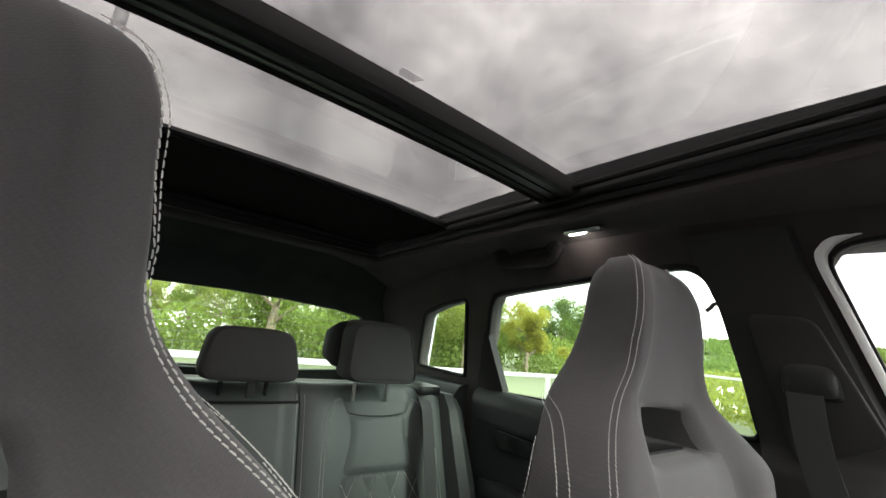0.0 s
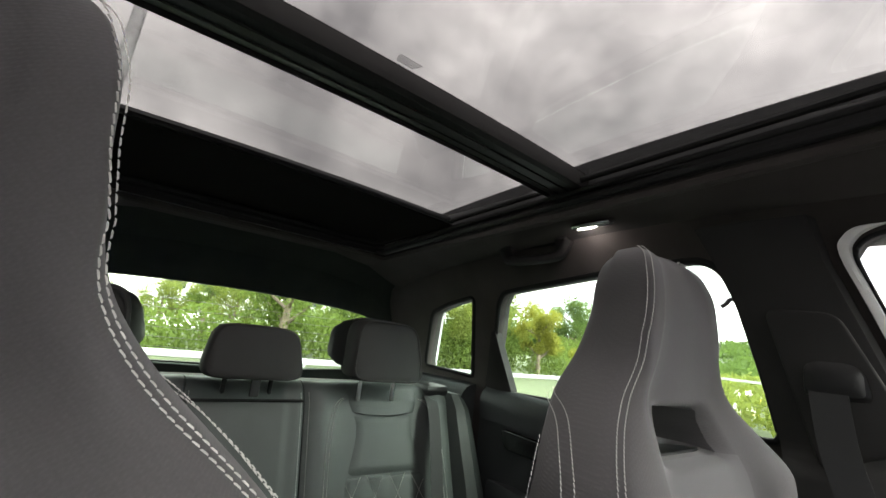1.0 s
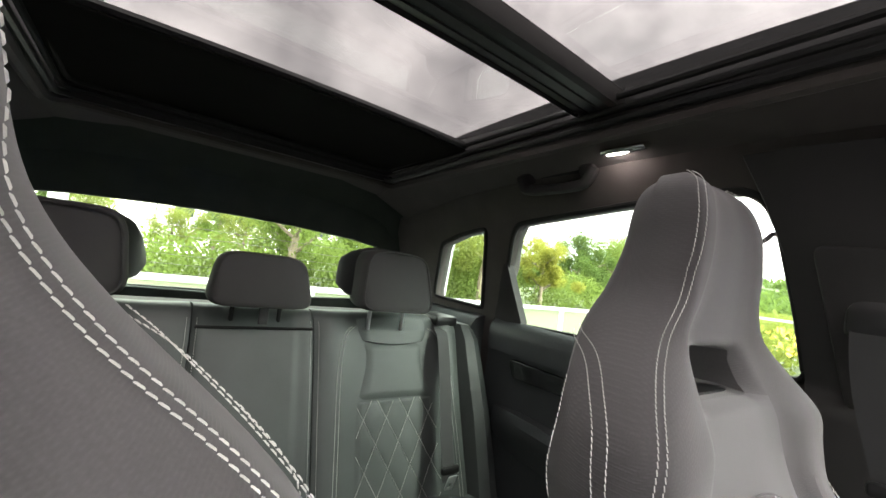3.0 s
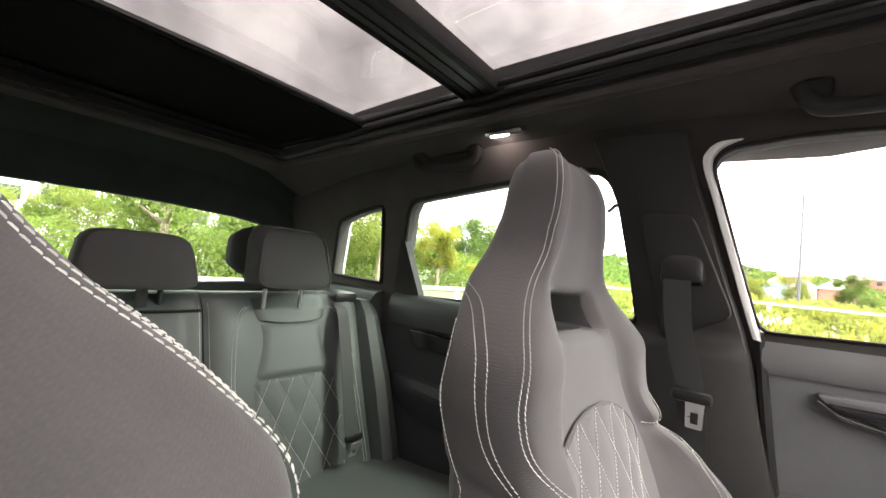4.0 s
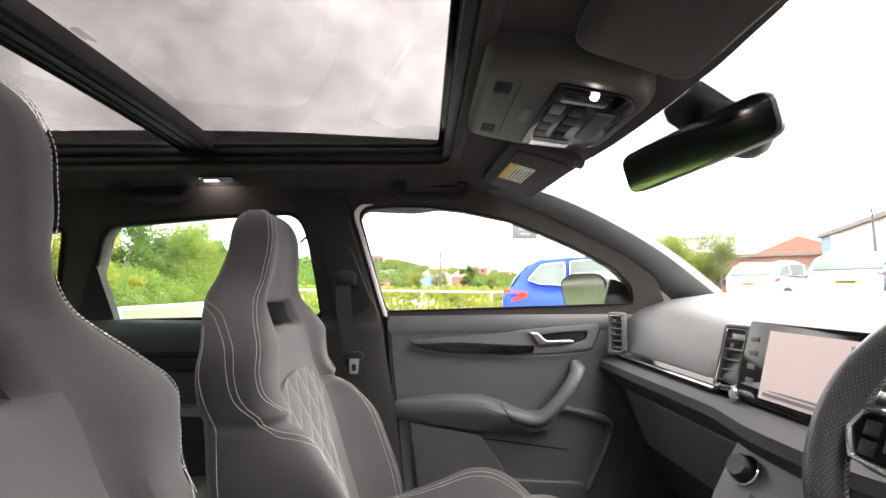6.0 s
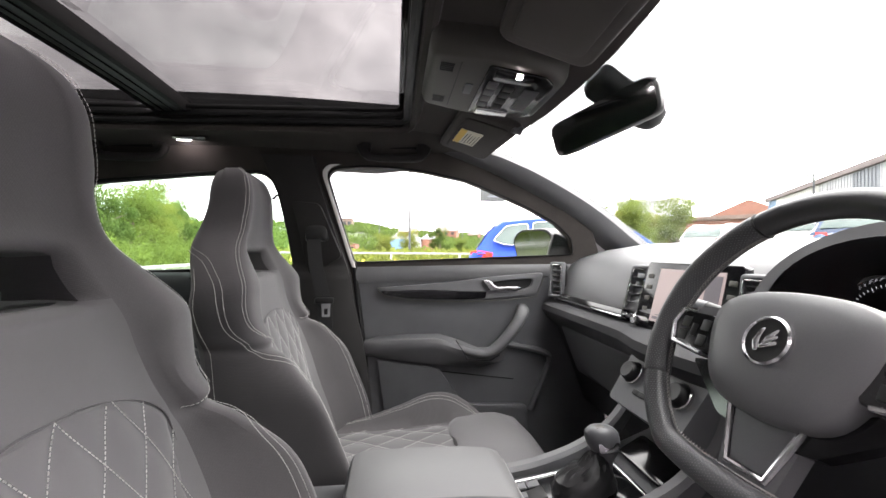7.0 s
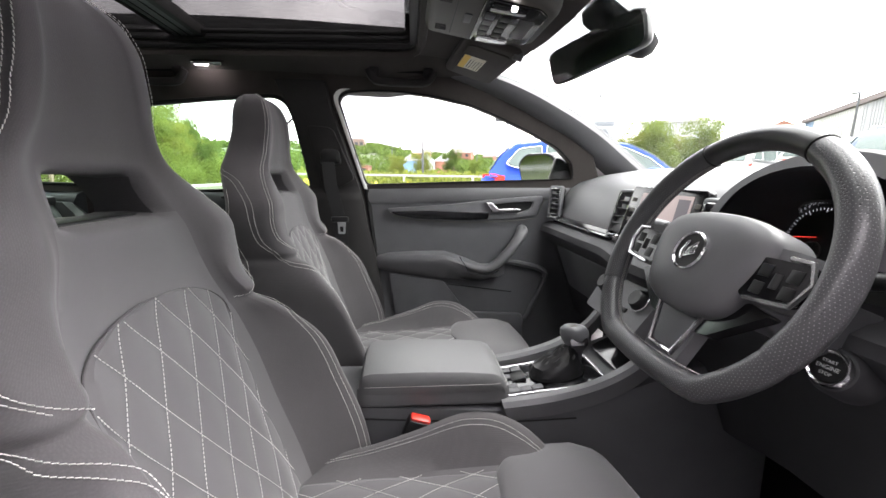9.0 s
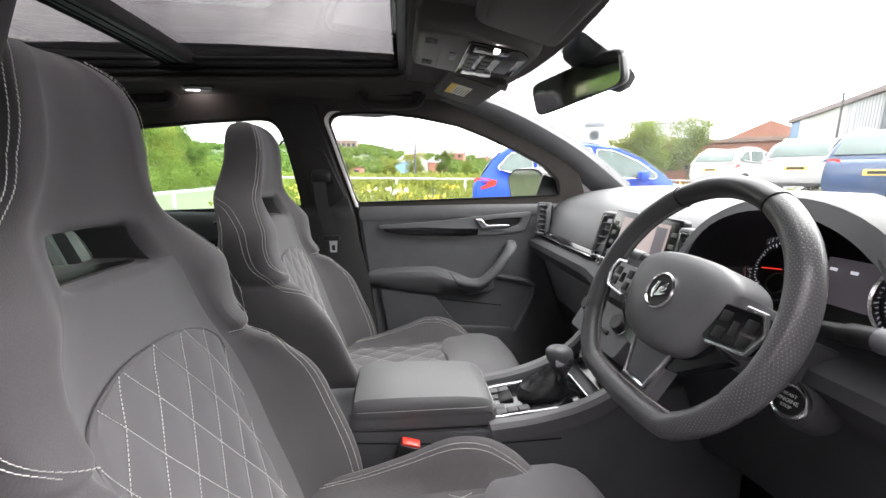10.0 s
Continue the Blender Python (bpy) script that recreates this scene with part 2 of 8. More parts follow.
def tube(bm, points, radius, k=8, closed=False, squash=1.0, up=(0, 0, 1)):
    """A round bar along the points; radius a number or one a point."""
    pts = [Vector(p) for p in points]
    n = len(pts)
    rs = radius if isinstance(radius, (list, tuple)) else [radius] * n
    loops, side = [], None
    for i, p in enumerate(pts):
        a = pts[i - 1] if closed or i else p
        b = pts[(i + 1) % n] if closed or i + 1 < n else p
        d = (b - a).normalized()
        ref = Vector(up) if abs(d.dot(Vector(up))) < 0.97 else Vector((1, 0, 0))
        s = d.cross(ref).normalized()
        u = s.cross(d).normalized()
        if side is not None and s.dot(side) < 0:
            s, u = -s, -u
        side = s
        loops.append([p + rs[i] * (math.cos(q) * s + squash * math.sin(q) * u) for q in (2 * math.pi * j / k for j in range(k))])
    if closed:
        loops.append(loops[0])
        rows = [[bm.verts.new(p) for p in loop] for loop in loops[:-1]]
        rows.append(rows[0])
        for a, b in zip(rows, rows[1:]):
            for i in range(k):
                bm.faces.new((a[i], a[(i + 1) % k], b[(i + 1) % k], b[i]))
        return bm
    return loft(bm, loops)


def lathe(bm, profile, at=Matrix(), k=24):
    """A turned solid round z from (radius, height) pairs."""
    m = bmesh.new()
    loops = [[Vector((max(r, 1e-5) * math.cos(2 * math.pi * j / k), max(r, 1e-5) * math.sin(2 * math.pi * j / k), h)) for j in range(k)] for r, h in profile]
    loft(m, loops)
    return join(bm, m, at)


def plate(bm, outline, holes=(), thick=0.02, at=Matrix(), bevel=0.0, seg=2, round_n=0):
    """A flat plate in the xy plane of at, with holes, from z = -thick/2 to thick/2."""
    cu = bpy.data.curves.new("tmp", "CURVE")
    cu.dimensions, cu.fill_mode = "2D", "BOTH"
    cu.extrude, cu.bevel_depth, cu.bevel_resolution = max(thick / 2 - bevel, 0.0), bevel, seg
    if bevel:
        cu.offset = -bevel
    for loop in (outline, *holes):
        pts = [(p[0], p[1]) for p in loop]
        if round_n:
            pts = [(q.x, q.y) for q in spline([(*p, 0) for p in pts], round_n, True)]
        sp = cu.splines.new("POLY")
        sp.points.add(len(pts) - 1)
        for q, (x, y) in zip(sp.points, pts):
            q.co = (x, y, 0, 1)
        sp.use_cyclic_u = True
    ob = bpy.data.objects.new("tmp", cu)
    scene.collection.objects.link(ob)
    me = bpy.data.meshes.new_from_object(ob.evaluated_get(bpy.context.evaluated_depsgraph_get()))
    m = bmesh.new()
    m.from_mesh(me)
    bmesh.ops.remove_doubles(m, verts=m.verts, dist=1e-5)
    bpy.data.objects.remove(ob)
    bpy.data.curves.remove(cu)
    bpy.data.meshes.remove(me)
    return join(bm, m, at)


def rounded(points, r, n=4):
    """The polygon with its corners rounded off by r (a number or one a corner)."""
    out, k = [], len(points)
    for i, p in enumerate(points):
        p = Vector((p[0], p[1], 0))
        a, b = Vector((*points[i - 1][:2], 0)) - p, Vector((*points[(i + 1) % k][:2], 0)) - p
        rr = r[i] if isinstance(r, (list, tuple)) else r
        ra, rb = min(rr, a.length * 0.49), min(rr, b.length * 0.49)
        s, e = p + a.normalized() * ra, p + b.normalized() * rb
        for j in range(n + 1):
            t = j / n
            q = (1 - t) ** 2 * s + 2 * t * (1 - t) * p + t * t * e
            out.append((q.x, q.y))
    return out


# A frame whose xy plane is the car's yz plane, seen from inside on the passenger's side.
def side(x):
    return Matrix(((0, 0, 1, x), (1, 0, 0, 0), (0, 1, 0, 0), (0, 0, 0, 1)))


def stitches(bm, line, normals=None, pitch=0.0055, length=0.0036, width=0.0011, skew=0.0, lift=0.0008):
    """Short raised threads along a line; normals: the surface's, one a point."""
    pts = [Vector(p) for p in line]
    total, marks = 0.0, []
    for i in range(len(pts) - 1):
        d = pts[i + 1] - pts[i]
        L = d.length
        if L < 1e-6:
            continue
        while total < L:
            n = Vector(normals[i]) if normals else Vector((0, 1, 0))
            marks.append((pts[i] + d * (total / L), d / L, n.normalized()))
            total += pitch
        total -= L
    for p, d, n in marks:
        s = n.cross(d).normalized()
        d2 = (d + skew * s).normalized()
        s2 = n.cross(d2).normalized()
        a, b = p + n * lift, d2 * length / 2
        v = [bm.verts.new(a - b - s2 * width / 2), bm.verts.new(a - b + s2 * width / 2), bm.verts.new(a + b + s2 * width / 2), bm.verts.new(a + b - s2 * width / 2),
             bm.verts.new(a - b * 0.6 + n * width * 0.8), bm.verts.new(a + b * 0.6 + n * width * 0.8)]
        for f in ((0, 4, 5, 3), (1, 2, 5, 4), (0, 1, 4), (2, 3, 5)):
            bm.faces.new([v[i] for i in f])
    return bm


# ---- the car's shell ----
WX = 0.735     # inner face of the side windows
FRONT_WINDOW = [(0.068, 1.103), (0.05, 1.16), (0.008, 1.32), (-0.011, 1.395), (0.0, 1.412), (0.02, 1.422), (0.10, 1.430), (0.19, 1.430), (0.31, 1.420), (0.455, 1.395), (0.56, 1.360), (0.70, 1.306), (0.81, 1.255), (0.88, 1.20), (0.90, 1.138)]
REAR_WINDOW = [(-0.935, 1.058), (-0.832, 1.235), (-0.79, 1.325), (-0.76, 1.357), (-0.70, 1.364), (-0.57, 1.377), (-0.43, 1.391), (-0.25, 1.404), (-0.215, 1.402), (-0.186, 1.382), (-0.17, 1.33), (-0.154, 1.198), (-0.146, 1.086)]
QUARTER = [(-1.275, 1.097), (-1.268, 1.122), (-1.16, 1.283), (-1.14, 1.300), (-1.03, 1.328), (-0.91, 1.346), (-0.90, 1.338), (-0.905, 1.32), (-0.99, 1.098), (-1.0, 1.090)]
OUTLINE = [(1.02, 1.12), (1.02, 0.30), (-1.62, 0.30), (-1.62, 1.10), (-1.50, 1.36), (-1.20, 1.46), (-0.60, 1.52), (0.10, 1.525), (0.42, 1.50), (0.60, 1.425), (0.86, 1.30), (0.96, 1.23)]

LEAN = 0.44    # the sides lean inwards above the window sill


def lean(ob):
    """Tilts what stands above the sill inwards, as the sides of the car do."""
    b = bmesh.new()
    b.from_mesh(ob.data)
    bmesh.ops.bisect_plane(b, geom=b.verts[:] + b.edges[:] + b.faces[:], plane_co=(0, 0, 1.07), plane_no=(0, 0, 1))
    for v in b.verts:
        v.co.x -= math.copysign(LEAN * max(v.co.z - 1.07, 0.0), v.co.x)
    b.to_mesh(ob.data)
    b.free()
    return ob


for s, nm in ((-1, "wall_left"), (1, "wall_right")):
    bm = bmesh.new()
    if s < 0:
        plate(bm, OUTLINE, (FRONT_WINDOW, REAR_WINDOW, QUARTER), 0.05, side(s * (WX + 0.03)), 0.004)
    else:
        opening = [(0.93, 0.34), (-0.02, 0.34), (-0.06, 1.30), (-0.07, 1.42), (0.0, 1.445), (0.38, 1.44), (0.62, 1.36), (0.93, 1.16)]
        plate(bm, OUTLINE, (rounded(opening, 0.05), REAR_WINDOW, QUARTER), 0.05, side(s * (WX + 0.03)), 0.004)
    lean(part(nm, bm, LINING, kind="structure", label="black inner side of the car body with window openings"))

# White painted skin outside the windows.
for s, nm in ((-1, "wall_outer_left"), (1, "wall_outer_right")):
    bm = bmesh.new()
    body = [(2.35, 0.62), (2.30, 0.30), (-1.95, 0.30), (-2.0, 0.70), (-1.85, 1.05), (-1.62, 1.36), (-1.20, 1.50), (-0.60, 1.555), (0.10, 1.565), (0.45, 1.53), (0.70, 1.41), (1.15, 1.10), (2.0, 0.98), (2.30, 0.86)]
    wheel_gaps = [[(yc + 0.35 * math.cos(a), 0.33 + 0.35 * math.sin(a)) for a in (math.pi * k / 12 for k in range(13))] for yc in (1.45, -1.19)]
    grow = lambda loop, d: [(cy + (y - cy) * (1 + d), cz + (z - cz) * (1 + d)) for cy, cz in [np.mean(loop, axis=0)] for y, z in loop]
    holes = [grow(REAR_WINDOW, 0.10), grow(QUARTER, 0.22)]
    holes.insert(0, [(y, z + (0.072 if z > 1.36 and y < 0.5 else 0)) for y, z in grow(FRONT_WINDOW, 0.13)] if s < 0 else rounded([(0.93, 0.36), (-0.02, 0.36), (-0.06, 1.30), (-0.07, 1.42), (0.0, 1.445), (0.38, 1.44), (0.62, 1.36), (0.93, 1.16)], 0.05))
    plate(bm, body, holes, 0.03, side(s * (WX + 0.073)), 0.006)
    lean(part(nm, bm, WHITEPAINT, kind="structure", label="white painted outer side of the car"))

# Unseen plain wall, added to block sky light from the open driver's side.
bm = bmesh.new()
box(bm, (0.12, 5.2, 2.3), T(1.66, 0.0, 1.15), 0.02)
part("wall_light_block", bm, mat("light_block", (0.06, 0.06, 0.064), 0.9, vary=0.2, scale=3), kind="structure", label="unseen plain dark wall added to block light from the open side")

# Floor of the cabin.
bm = bmesh.new()
plate(bm, [(-0.76, -1.7), (0.76, -1.7), (0.76, 1.15), (-0.76, 1.15)], (), 0.03, T(0, 0, 0.315), 0.0)
part("floor", bm, CARPET, kind="structure", label="black carpeted car floor")
for s, nm in ((1, "wall_bulkhead"), ):
    bm = bmesh.new()
    box(bm, (1.52, 0.03, 0.80), T(0, 1.13, 0.70), 0.0)
    part(nm, bm, BLACK, kind="structure", label="black bulkhead behind the dashboard")
bm = bmesh.new()
box(bm, (1.5, 0.04, 0.72), T(0, -1.66, 0.66), 0.0)
part("wall_tailgate", bm, LINING, kind="structure", label="black lower tailgate lining")
bm = bmesh.new()
plate(bm, [(-0.78, 1.1), (0.78, 1.1), (0.72, 2.2), (0.5, 2.36), (-0.5, 2.36), (-0.72, 2.2)], (), 0.03, T(0, 0, 0.95, -3), 0.01)
part("bonnet", bm, WHITEPAINT, kind="structure", label="white painted bonnet of the car")


# Roof lining: a curved sheet with the roof opening in it.
def roof_z(x, y):
    z = hermite([-1.36, -1.1, -0.6, 0.0, 0.3, 0.50, 0.60], [1.475, 1.512, 1.542, 1.545, 1.530, 1.495, 1.475], y)
    a = min(max(abs(x) - 0.42, 0.0), 0.22)
    ease = 1.0 - 0.75 * min(max((y - 0.15) / 0.4, 0.0), 1.0)
    return z - 0.45 * a * ease - 0.008 * min(abs(x) / 0.42, 1.0) ** 2 * ease


def front_edge(x):
    return 0.58 - 0.10 * (abs(x) / 0.62) ** 2.2


GX, GY0, GY1 = 0.432, -1.24, 0.236
bm = bmesh.new()
xs = [-0.735, -0.70, -0.66, -0.62, -0.58, -0.53, -0.48, -0.45, -GX - 0.02, -0.3, -0.15, 0, 0.15, 0.3, GX + 0.02, 0.45, 0.48, 0.53, 0.58, 0.62, 0.66, 0.70, 0.735]
rows_y = [-1.36, -1.30, GY0 - 0.02, -1.0, -0.8, -0.6, -0.4, -0.2, 0.0, 0.15, GY1 + 0.02, 0.30, 0.38, 0.46]
grid = {}
for layer, up in (("in", 0.0), ("out", 0.03)):
    for i, x in enumerate(xs):
        for j in range(len(rows_y) + 1):
            y = rows_y[j] if j < len(rows_y) else front_edge(x)
            if j == len(rows_y) - 1:
                y = min(y, front_edge(x) - 0.03)
            grid[layer, i, j] = bm.verts.new((x, y, roof_z(x, y) + up))
hole = lambda i, j: xs[i] >= -GX - 0.021 and xs[i + 1] <= GX + 0.021 and rows_y[j] >= GY0 - 0.021 and rows_y[min(j + 1, len(rows_y) - 1)] <= GY1 + 0.021 and j + 1 < len(rows_y)
nx, ny = len(xs) - 1, len(rows_y)
for i in range(nx):
    for j in range(ny):
        if hole(i, j):
            continue
        q = [(i, j), (i + 1, j), (i + 1, j + 1), (i, j + 1)]
        bm.faces.new([grid[("in", *k)] for k in q])
        bm.faces.new([grid[("out", *k)] for k in q[::-1]])
        for (a, b), (di, dj) in zip(zip(q, q[1:] + q[:1]), ((0, -1), (1, 0), (0, 1), (-1, 0))):
            ii, jj = i + di, j + dj
            if not (0 <= ii < nx and 0 <= jj < ny) or hole(ii, jj):
                bm.faces.new([grid[("in", *a)], grid[("in", *b)], grid[("out", *b)], grid[("out", *a)]])
part("ceiling", bm, LINING, kind="structure", label="dark fabric roof lining with a panoramic roof opening")

# Outer roof skin round the glass.
bm = bmesh.new()
ring = [(-0.59, -1.55), (0.59, -1.55), (0.60, 0.45), (0.50, 0.60), (-0.50, 0.60), (-0.60, 0.45)]
plate(bm, ring, ([(-0.50, -1.30), (0.50, -1.30), (0.50, 0.30), (-0.50, 0.30)],), 0.02, T(0, 0, 1.60), 0.004)
part("roof_skin", bm, WHITEPAINT, kind="structure", label="white painted roof round the glass panels")

# Frame round the roof opening: a soft lip, two rubber seals and a black guide rail.
trim_root = thing("roof_opening_trim", (0, 0, 0), "black lip, guide rails and rubber seals round the glass roof", "trim", kind="structure")


def ring_path(x, y0, y1, r, z_off):
    pts = rounded([(-x, y0), (x, y0), (x, y1), (-x, y1)], r, 5)
    return [(px, py, roof_z(px, py) + z_off) for px, py in pts]


def dense(pts, step=0.06):
    out = []
    for a, b in zip(pts, pts[1:] + pts[:1]):
        a, b = Vector(a), Vector(b)
        k = max(int((b - a).length / step), 1)
        out += [a.lerp(b, i / k) for i in range(k)]
    return out


for nm, x, y0, y1, r, zo, rad, mt in (("lip", GX + 0.028, GY0 - 0.03, GY1 + 0.035, 0.07, 0.004, 0.014, LINING), ("rail_edge", GX + 0.010, GY0 - 0.012, GY1 + 0.016, 0.05, 0.012, 0.009, BLACK),
                                     ("seal", GX - 0.002, GY0, GY1 + 0.003, 0.045, 0.022, 0.006, RUBBER), ("inner_seal", GX - 0.012, GY0 + 0.012, GY1 - 0.008, 0.04, 0.034, 0.007, RUBBER)):
    bm = bmesh.new()
    tube(bm, dense(ring_path(x, y0, y1, r, zo)), rad, 8, True)
    part(nm, bm, mt, trim_root)
bm = bmesh.new()
for s in (-1, 1):
    pts = [Vector((s * (GX + 0.012), y, roof_z(GX, y))) for y in np.linspace(GY0, GY1, 16)]
    loft(bm, [[p + Vector(o) for o in ((0, 0, 0.0), (s * 0.03, 0, 0.0), (s * 0.03, 0, 0.065), (0, 0, 0.065))] for p in pts])
part("guide_wall", bm, BLACK, trim_root)
bm = bmesh.new()
for y0, y1 in ((GY1 + 0.0, GY1 + 0.03), (GY0 - 0.03, GY0)):
    box(bm, (0.93, y1 - y0, 0.065), T(0, (y0 + y1) / 2, roof_z(0.3, y0) + 0.035), 0.0)
part("end_wall", bm, BLACK, trim_root)

# Cross beam between the glass panels: a broad trough with a raised edge each side.
beam = thing("roof_beam", (0, 0, 0), "black ribbed cross beam between the two roof glass panels", "beam", kind="structure")


def strip(bm, profile, x0, x1, n=14, y=0.0):
    """A profile of (y, z) drawn across the car, following the roof's arch."""
    loops = []
    for x in np.linspace(x0, x1, n):
        dz = -0.008 * (x / 0.42) ** 2
        loops.append([(x, y + py, pz + dz) for py, pz in profile])
    return loft(bm, loops)


bm = bmesh.new()
strip(bm, [(-0.478, 1.575), (-0.476, 1.562), (-0.468, 1.556), (-0.450, 1.548), (-0.420, 1.546), (-0.376, 1.550), (-0.388, 1.575)], -GX - 0.01, GX + 0.01)
part("beam_cover", bm, BLACK, beam)
bm = bmesh.new()
strip(bm, [(-0.390, 1.575), (-0.390, 1.549), (-0.384, 1.543), (-0.372, 1.546), (-0.368, 1.555), (-0.368, 1.575)], -GX - 0.01, GX + 0.01)
part("beam_edge", bm, PILLAR, beam)
bm = bmesh.new()
for y in (-0.462, -0.434, -0.408):
    strip(bm, [(y - 0.003, 1.552), (y, 1.544), (y + 0.003, 1.552)], -GX, GX)
part("beam_rib", bm, RUBBER, beam)

# Glass panels of the roof.
for i, (y0, y1) in enumerate(((-0.40, GY1 + 0.02), (GY0 - 0.02, -0.49)), 1):
    bm = bmesh.new()
    loops = []
    for x in np.linspace(-GX - 0.01, GX + 0.01, 13):
        dz = -0.008 * (x / 0.42) ** 2
        loops.append([(x, y0, 1.572 + dz), (x, (y0 + y1) / 2, 1.578 + dz), (x, y1, 1.572 + dz - (0.02 if i == 1 else 0.0)), (x, y1, 1.577 + dz - (0.02 if i == 1 else 0.0)), (x, (y0 + y1) / 2, 1.583 + dz), (x, y0, 1.577 + dz)])
    loft(bm, loops)
    part("window_%d" % i, bm, ROOFGLASS, kind="structure", label="tinted glass panel of the panoramic roof")

# Fine print etched in the front glass: rows of plain bars and dots.
etch = thing("glass_marking", (0.02, -0.352, 1.568), "small dark approval marking printed on the roof glass", "marking")
etch.scale = (0.7, 0.7, 0.7)
PRINT = mat("dark_print", (0.02, 0.02, 0.02), 0.6, vary=0.05)
bm = bmesh.new()
rng = random.Random(4)
for r in range(4):
    x = -0.026 + 0.003 * r
    while x < 0.026 - 0.004 * abs(r - 1):
        w = rng.uniform(0.002, 0.006)
        box(bm, (w, 0.0028, 0.0004), T(x + w / 2, 0.018 - r * 0.0062, 0))
        x += w + 0.0016
part("print_row", bm, PRINT, etch, smooth=False)
bm = bmesh.new()
for x in (-0.012, 0.0, 0.012):
    lathe(bm, [(0.0022, 0), (0.0022, 0.0004)], T(x, -0.012, 0), 10)
part("dot", bm, PRINT, etch)

# Roller blind, partly drawn.
blind = thing("roller_blind", (0, 0, 0), "dark fabric roller blind half drawn under the rear roof glass", "blind")
BLIND_EDGE = -0.81
bm = bmesh.new()
loops = []
for y in np.linspace(GY0 - 0.01, BLIND_EDGE, 12):
    top = [(x, y, roof_z(0, -0.9) + 0.005 - 0.008 * (x / 0.42) ** 2 + 0.03 * (y + 0.9) * 0.3) for x in np.linspace(-GX - 0.005, GX + 0.005, 15)]
    loops.append(top + [(x, yy, z + 0.003) for x, yy, z in top[::-1]])
loft(bm, loops)
part("cloth", bm, BLINDCLOTH, blind)
bm = bmesh.new()
strip(bm, [(-0.012, 1.548), (-0.009, 1.540), (0.006, 1.539), (0.012, 1.545), (0.012, 1.552), (-0.012, 1.552)], -GX + 0.003, GX - 0.003, y=BLIND_EDGE)
part("edge_bar", bm, BLACK, blind)

# Side window panes.
for i, loop in ((3, FRONT_WINDOW), (4, REAR_WINDOW), (5, QUARTER)):
    bm = bmesh.new()
    plate(bm, grow(loop, 0.02), (), 0.004, side(-(WX + 0.032)), 0)
    lean(part("window_%d" % i, bm, GLASS if i == 3 else TINT, kind="structure", label="clear side window of the car" if i == 3 else "lightly tinted rear side window of the car"))
for i, loop in ((8, REAR_WINDOW), (9, QUARTER)):
    bm = bmesh.new()
    plate(bm, grow(loop, 0.02), (), 0.004, side(WX + 0.032), 0)
    lean(part("window_%d" % i, bm, TINT, kind="structure", label="lightly tinted rear side window of the car"))

# Black trim round the rear windows, outside the glass.
for k, (loop, d) in enumerate(((REAR_WINDOW, 0.13), (QUARTER, 0.26))):
    for s in (-1, 1):
        bm = bmesh.new()
        plate(bm, grow(loop, d), (grow(loop, 0.03),), 0.004, side(s * (WX + 0.054 - 0.006 * k)), 0)
        lean(part("window_trim", bm, PIANO, kind="structure", label="black trim round a rear side window", smooth=False))

# Rubber seals round the side windows, and the white flange behind the front one.
for loop, nm in ((FRONT_WINDOW, "front"), (REAR_WINDOW, "rear"), (QUARTER, "quarter")):
    bm = bmesh.new()
    tube(bm, [(-(WX + 0.004), y, z) for y, z in rounded(loop, 0.02, 3)], 0.0035 if nm == "front" else 0.007, 8, True)
    lean(part("window_seal", bm, RUBBER, kind="structure", label="black rubber seal round a side window"))
bm = bmesh.new()
edge = spline([(-(WX - 0.006), y, z) for y, z in ((0.068, 1.085), (0.048, 1.155), (0.004, 1.32), (-0.015, 1.392), (-0.007, 1.416), (0.010, 1.427), (0.032, 1.431))], 6)
loft(bm, [[p + Vector(o) * k for o in ((-0.012, 0.004, 0), (0.000, 0.002, 0.0), (0.003, -0.004, 0.002), (0.002, -0.010, 0.003), (-0.012, -0.012, 0.003))] for p, k in zip(edge, [1] * (len(edge) - 8) + [1, 0.95, 0.85, 0.72, 0.6, 0.48, 0.36, 0.25])])
lean(part("door_flange", bm, WHITEPAINT, kind="structure", label="white painted door frame edge behind the front passenger window"))

# Rear window with its surround.
RW = [(-0.545, 1.262), (-0.42, 1.278), (-0.2, 1.290), (0, 1.294), (0.2, 1.290), (0.42, 1.278), (0.545, 1.262), (0.585, 1.18), (0.605, 1.06), (0.59, 1.04), (0.3, 1.025), (0, 1.02), (-0.3, 1.025), (-0.59, 1.04), (-0.605, 1.06), (-0.585, 1.18)]
back = Matrix(((1, 0, 0, 0), (0, 0.28, 1, -1.85), (0, 1, 0, 0), (0, 0, 0, 1)))
bm = bmesh.new()
plate(bm, [(-0.76, 0.98), (0.76, 0.98), (0.75, 1.08), (0.66, 1.28), (0.58, 1.42), (0.4, 1.50), (-0.4, 1.50), (-0.58, 1.42), (-0.66, 1.28), (-0.75, 1.08)], (RW,), 0.035, back, 0.006)
part("wall_back", bm, TAILGATE, kind="structure", label="dark tailgate lining round the rear window")
bm = bmesh.new()
plate(bm, grow(RW, 0.02), (), 0.004, back @ T(0, 0, -0.02), 0)
part("window_6", bm, TINT, kind="structure", label="tinted rear window of the car")
bm = bmesh.new()
for i in range(7):
    z = 1.04 + 0.032 * i
    tube(bm, [(x, -1.866 + 0.28 * z, z) for x in np.linspace(-0.53, 0.53, 3)], 0.0006, 4)
part("heating_wire", bm, HARD, kind="structure", label="thin heating wires across the rear window")

